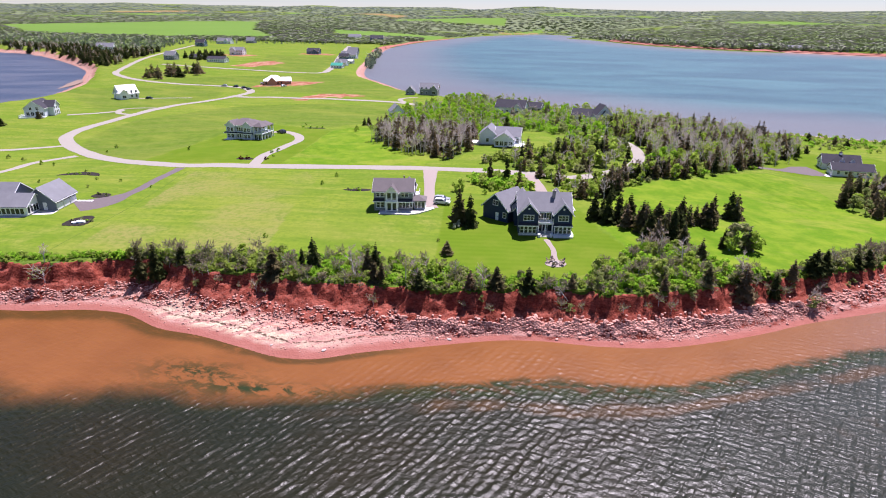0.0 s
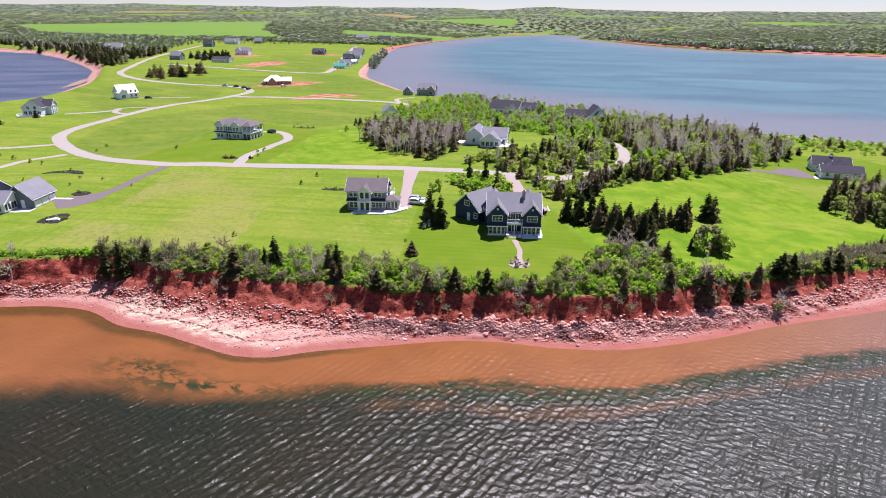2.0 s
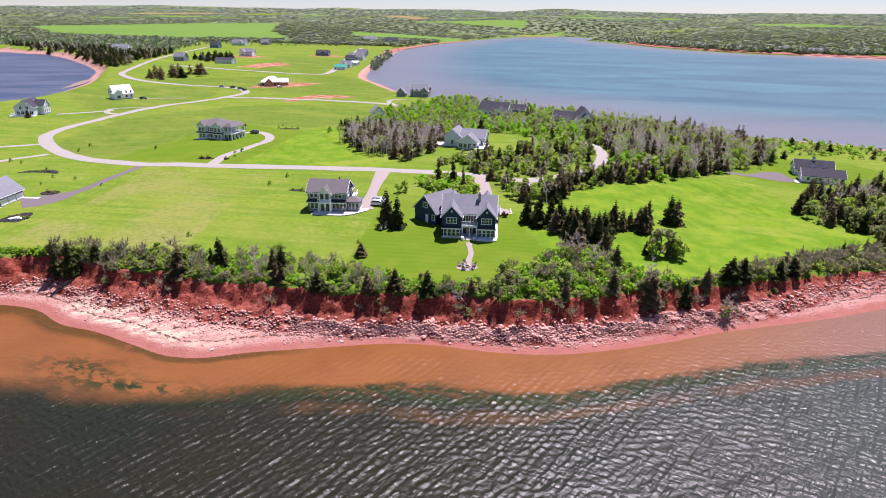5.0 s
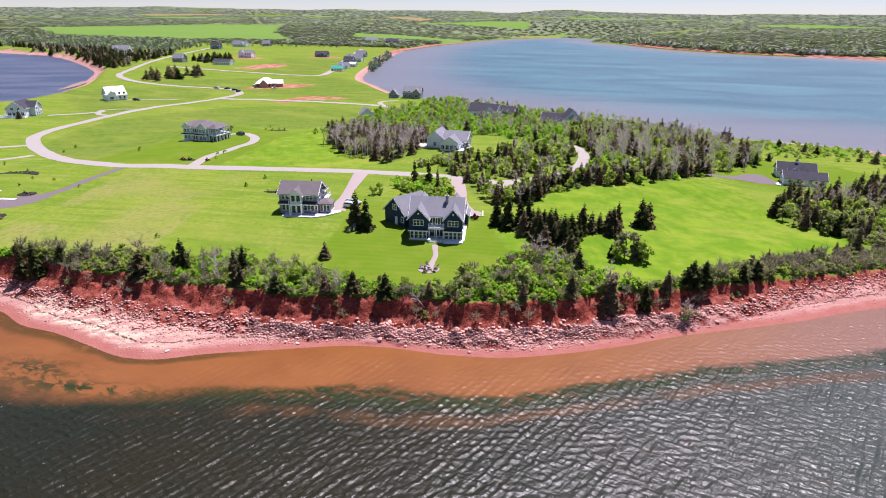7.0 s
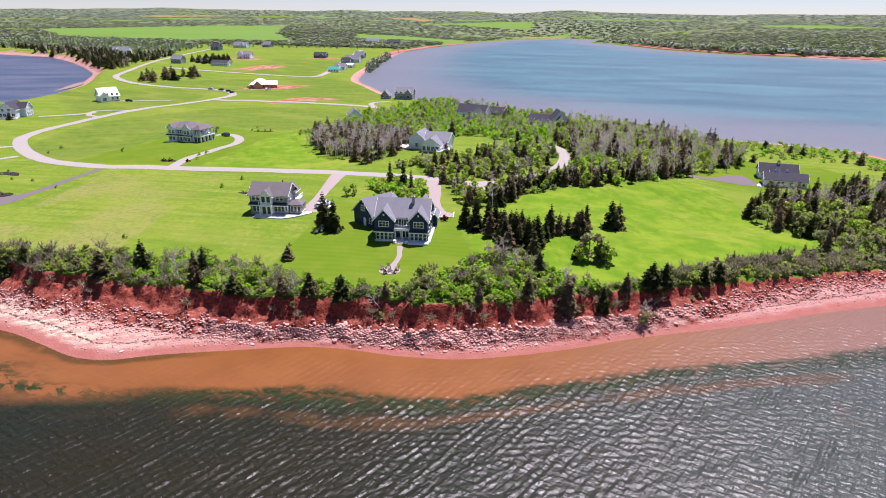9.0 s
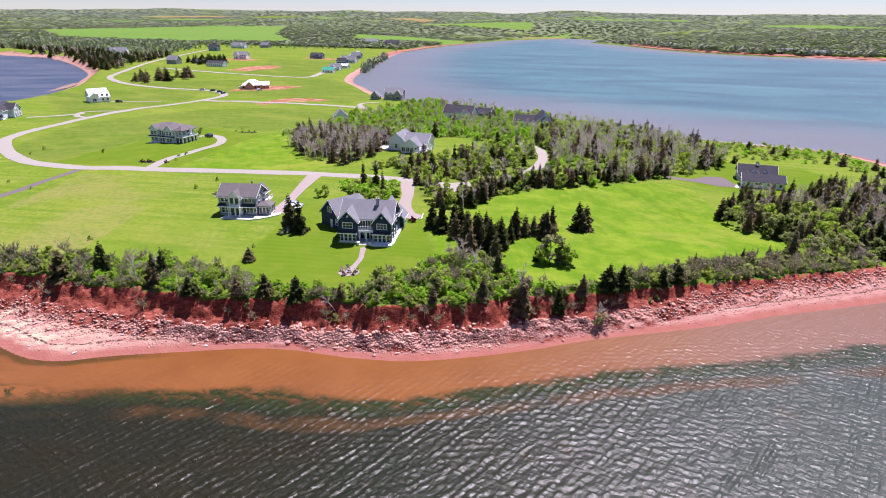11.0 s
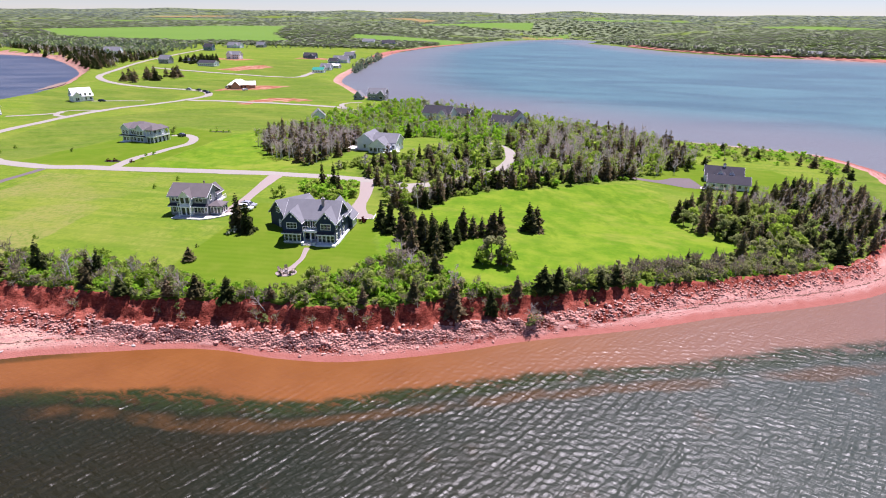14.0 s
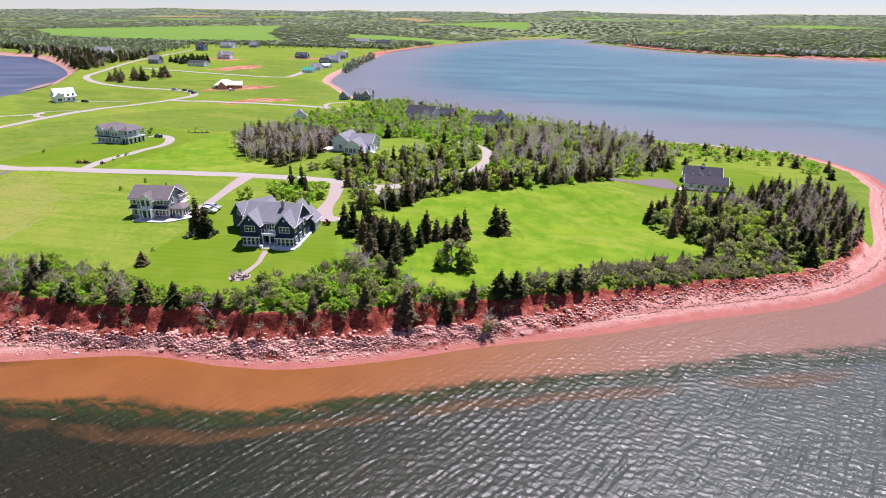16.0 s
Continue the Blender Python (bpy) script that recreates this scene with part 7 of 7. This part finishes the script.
# twiggy wrack and roots hanging down the cliff
scrub_hang = Bag("cliff_scrub", "dead twigs and roots hanging over the cliff", "shrubs")
for _ in range(60):
    x = rr.uniform(-74, 140)
    water_y, foot, top = toe_at(x)
    y = top - rr.uniform(0.0, 1.0) * (top - foot) * 0.9
    scrub_hang.kind(SCRUB if rr.rand() < 0.75 else OLIVESCRUB, x, y, rr.uniform(0.35, 0.8), rr, 1.2)
scrub_hang.kind(OLIVESCRUB, 69.0, 111.4, 0.8, rr, 1.6)
scrub_hang.kind(SCRUB, 70.0, 111.6, 0.75, rr, 1.7)
scrub_hang.kind(SCRUB, -91, 107.5, 1.1, rr, 1.8)
scrub_hang.close()


# ---- garden and yard things ----
strip_mesh("path", [(17.0, 131.9), (17.4, 129.0), (17.9, 125.5), (17.6, 121.5), (17.4, 119.2)], [1.5, 1.2, 1.2, 1.3, 1.9], M["pavers"], "narrow brick path to the fire pit", 0.06)


def disc(name, x, y, rx, ry, material, label, lift=0.07, n=26, wob=0.0, category="patio", bend=0.0):
    """A flat bed or patio laid on the ground, with a thick rim."""
    r = np.random.RandomState(int(abs(x * 7 + y)))
    bm = bmesh.new()
    rim, low = [], []
    for k in range(n):
        a = k * math.tau / n
        q = 1 + r.uniform(-wob, wob)
        px, py = x + rx * q * math.cos(a), y + ry * q * math.sin(a) + bend * math.cos(a) ** 2
        z = ground_z(px, py)
        rim.append(bm.verts.new((px, py, z + lift)))
        low.append(bm.verts.new((px, py, z - 0.1)))
    c = bm.verts.new((x, y, ground_z(x, y) + lift + 0.02))
    for k in range(n):
        bm.faces.new((rim[k], rim[(k + 1) % n], c))
        bm.faces.new((low[k], low[(k + 1) % n], rim[(k + 1) % n], rim[k]))
    me = bpy.data.meshes.new(name)
    bm.to_mesh(me)
    bm.free()
    me.materials.append(material)
    return tagged(new(name, me), label, category, "", "structure")


disc("patio", 17.4, 117.3, 2.3, 2.1, M["pavers"], "round brick patio on the lawn")


def fire_pit():
    g = thing("fire_pit", place(17.4, 117.3, 0, 0.08), "round dark stone fire pit on a brick patio", "fire pit")
    for k in range(12):
        a = k * 30
        part("stone", once(("pit_stone",), lambda: boxes((-0.16, 0.16, -0.1, 0.1, 0, 0.34), bevel=0.02), M["stone"]), None, g, "", pose(0.55 * math.cos(radians(a)), 0.55 * math.sin(radians(a)), 0, 0, 0, a + 90))
    bm = bmesh.new()
    add_rod(bm, (0, 0, 0), (0, 0, 0.1), 0.46, 0.46, 14)
    part("ash_bed", bm, M["mulch"], g)


fire_pit()


def lawn_chair(x, y, turn):
    g = thing("garden_chair", place(x, y, turn, 0.1), "dark slatted garden chair beside the fire pit", "chair", "chairs round the fire pit")
    part("seat", add_hull(bmesh.new(), [(-0.33, -0.32, 0.40), (0.33, -0.32, 0.40), (0.33, 0.3, 0.30), (-0.33, 0.3, 0.30), (-0.33, -0.32, 0.36), (0.33, -0.32, 0.36), (0.33, 0.3, 0.26), (-0.33, 0.3, 0.26)],
                          [(0, 1, 2, 3), (7, 6, 5, 4), (0, 4, 5, 1), (1, 5, 6, 2), (2, 6, 7, 3), (3, 7, 4, 0)]), M["wood"], g)
    for k in range(5):
        x0 = -0.32 + k * 0.13
        part("slat", once(("chair_slat",), lambda: add_hull(bmesh.new(), [(0, 0.26, 0.28), (0.11, 0.26, 0.28), (0.11, 0.58, 1.05), (0, 0.58, 1.05), (0, 0.29, 0.27), (0.11, 0.29, 0.27), (0.11, 0.61, 1.04), (0, 0.61, 1.04)],
                                                      [(0, 1, 2, 3), (7, 6, 5, 4), (0, 4, 5, 1), (1, 5, 6, 2), (2, 6, 7, 3), (3, 7, 4, 0)]), M["wood"]), None, g, "", pose(x0, 0, 0))
    for s in (-1, 1):
        part("arm", boxes((s * 0.40 - 0.07, s * 0.40 + 0.07, -0.36, 0.40, 0.56, 0.60)), M["wood"], g)
        part("leg", boxes((s * 0.38 - 0.04, s * 0.38 + 0.04, -0.34, -0.25, 0, 0.56)), M["wood"], g)
        part("leg", boxes((s * 0.38 - 0.04, s * 0.38 + 0.04, 0.26, 0.35, 0, 0.56)), M["wood"], g)


for a in (20, 110, 160, 250, 320):
    lawn_chair(17.4 + 1.55 * math.cos(radians(a)), 117.3 + 1.45 * math.sin(radians(a)), a - 90)


def car(x, y, turn, paint, label, tall=1.0):
    """A parked sport-utility car, nose along +x."""
    g = thing("car", place(x, y, turn), label, "car", "parked cars")
    prof = [(-2.25, 0.42), (-2.3, 0.75), (-2.2, 1.05), (-1.95, 1.55 * tall), (-1.6, 1.68 * tall), (0.15, 1.70 * tall), (0.55, 1.55 * tall), (1.15, 1.08), (2.1, 0.95), (2.3, 0.7), (2.28, 0.40)]
    bm = bmesh.new()
    L = [bm.verts.new((px, -0.90 if pz < 1.2 else -0.74, pz)) for px, pz in prof]
    R = [bm.verts.new((px, 0.90 if pz < 1.2 else 0.74, pz)) for px, pz in prof]
    bm.faces.new(L)
    bm.faces.new(R[::-1])
    for k in range(len(prof)):
        j = (k + 1) % len(prof)
        bm.faces.new((L[k], R[k], R[j], L[j]))
    bmesh.ops.bevel(bm, geom=list(bm.edges), offset=0.05, segments=1, affect="EDGES")
    part("body", bm, M[paint], g)
    for s in (-1, 1):
        bm = add_hull(bmesh.new(), [(-1.85, s * 0.885, 1.12), (0.95, s * 0.885, 1.12), (0.42, s * 0.775, 1.55 * tall), (-1.62, s * 0.775, 1.56 * tall), (-1.85, s * 0.80, 1.12), (0.95, s * 0.80, 1.12), (0.42, s * 0.70, 1.55 * tall), (-1.62, s * 0.70, 1.56 * tall)],
                      [(0, 1, 2, 3), (7, 6, 5, 4), (0, 4, 5, 1), (1, 5, 6, 2), (2, 6, 7, 3), (3, 7, 4, 0)])
        part("side_window", bm, M["glass"], g)
        part("headlight", boxes((2.18, 2.33, s * 0.68 - 0.18, s * 0.68 + 0.18, 0.72, 0.88)), M["white"], g)
        for wx in (-1.4, 1.42):
            t = bmesh.new()
            add_rod(t, (0, -0.11, 0), (0, 0.11, 0), 0.36, 0.36, 14)
            w = part("wheel", t, M["rubber"], g, "", pose(wx, s * 0.82, 0.36))
            t = bmesh.new()
            add_rod(t, (0, 0, 0), (0, s * 0.13, 0), 0.22, 0.20, 10)
            part("rim", t, M["cargrey"], w)
    part("windscreen", add_hull(bmesh.new(), [(1.15, -0.72, 1.13), (1.15, 0.72, 1.13), (0.60, 0.66, 1.57 * tall), (0.60, -0.66, 1.57 * tall), (1.08, -0.72, 1.09), (1.08, 0.72, 1.09), (0.53, 0.66, 1.53 * tall), (0.53, -0.66, 1.53 * tall)],
                                [(0, 1, 2, 3), (7, 6, 5, 4), (0, 4, 5, 1), (1, 5, 6, 2), (2, 6, 7, 3), (3, 7, 4, 0)]), M["glass"], g)


car(-9.4, 156.6, -8, "carwhite", "white sport-utility car parked beside the driveway")
car(-9.6, 159.2, -6, "cargrey", "silver sport-utility car parked beside the driveway")
car(-213.5, 383, 10, "cardark", "dark car parked by a white house")
for x, y, a, p in ((-176, 452, 30, "cardark"), (-186, 460, 160, "cardark"), (-196, 463, 170, "cargrey"), (-150, 466, 60, "carwhite"), (-170, 445, 80, "cardark"), (-172, 482, 20, "carwhite")):
    car(x, y, a, p, "car parked at the building site")
car(-88, 262, 150, "cardark", "dark car at the curved driveway")


def trailer():
    g = thing("utility_trailer", place(-2.6, 236.5, 70), "small dark utility trailer with a white lid", "trailer")
    part("box", boxes((-1.5, 1.5, -0.8, 0.8, 0.45, 1.3), bevel=0.04), M["black"], g)
    part("lid", boxes((-1.55, 1.55, -0.85, 0.85, 1.3, 1.48), bevel=0.04), M["white"], g)
    part("drawbar", boxes((1.5, 2.6, -0.06, 0.06, 0.4, 0.5)), M["black"], g)
    for s in (-1, 1):
        t = bmesh.new()
        add_rod(t, (0, s * 0.82, 0.33), (0, s * 1.0, 0.33), 0.33, 0.33, 14)
        part("wheel", t, M["rubber"], g)


trailer()
# planting beds
disc("flower_bed", -100.9, 136.4, 3.2, 4.0, M["mulch"], "kidney-shaped bed of dark mulch", 0.08, 26, 0.07, "flower bed", -2.0)
disc("flower_bed", -109.2, 158.9, 2.6, 2.3, M["mulch"], "oval bed of dark mulch", 0.08, 22, 0.06, "flower bed")
disc("flower_bed", -131.0, 184.2, 7.2, 2.2, M["mulch"], "long curved bed of dark mulch", 0.08, 34, 0.05, "flower bed", -2.6)
disc("flower_bed", -35.6, 169.6, 4.2, 1.3, M["mulch"], "narrow planted bed of dark mulch", 0.06, 22, 0.1, "flower bed")
disc("flower_bed", -84.4, 207.4, 3.2, 1.6, M["mulch"], "bed of dark mulch with red shrubs", 0.06, 20, 0.1, "flower bed")
disc("flower_bed", -77.0, 279.0, 5.5, 1.5, M["mulch"], "bed of dark mulch with shrubs", 0.06, 20, 0.1, "flower bed")
for x, y, s in ((-99.8, 134.9, 1.3), (-101.0, 134.3, 0.9)):
    ob = new("garden_rock", ROCKS[1].copy())
    ob.data.materials[0] = M["white"]
    ob.matrix_world = pose(x, y, ground_z(x, y) + 0.25, 0, 0, 30) @ Matrix.Diagonal((s, s * 0.7, s * 0.6, 1))
    tagged(ob, "pale garden rock in a mulch bed", "rock")
for _ in range(26):
    k = rs.choice(4)
    x, y = ((-100.2 + rs.uniform(-2.8, 2.8), 136.0 + rs.uniform(-0.8, 0.6)), (-108.6 + rs.uniform(-2, 2), 159.4 + rs.uniform(-1, 1)), (-131.0 + rs.uniform(-5, 5), 183.0 + rs.uniform(-0.8, 0.8)), (-35.6 + rs.uniform(-3.5, 3.5), 169.6 + rs.uniform(-0.9, 0.9)))[k]
    (LIME if rs.rand() < 0.4 else OLIVESCRUB).plant(x, y, rs.uniform(0.22, 0.42), rs, 1.2, "low green plant in a mulch bed")
strip_mesh("ditch", [(-95.5, 117), (-94.5, 140), (-95.5, 165), (-96.8, 187)], 0.26, M["turf"], "thin dark furrow across the field", 0.03)
# kerbs of the brick parking pad
disc("parking_pad", 23.6, 157.4, 3.6, 2.5, M["pavers"], "brick parking pad beside the drive", 0.06, 20, 0.0, "parking pad")
kerb = thing("kerb", place(20.2, 154.9, 3, 0.0), "pale concrete kerb round the brick pad", "kerb")
part("kerb_stone", boxes((0, 7.2, -0.12, 0.12, -0.2, 0.14), bevel=0.02), M["concrete"], kerb)
part("kerb_stone", boxes((7.08, 7.32, -0.12, 4.6, -0.2, 0.14), bevel=0.02), M["concrete"], kerb)
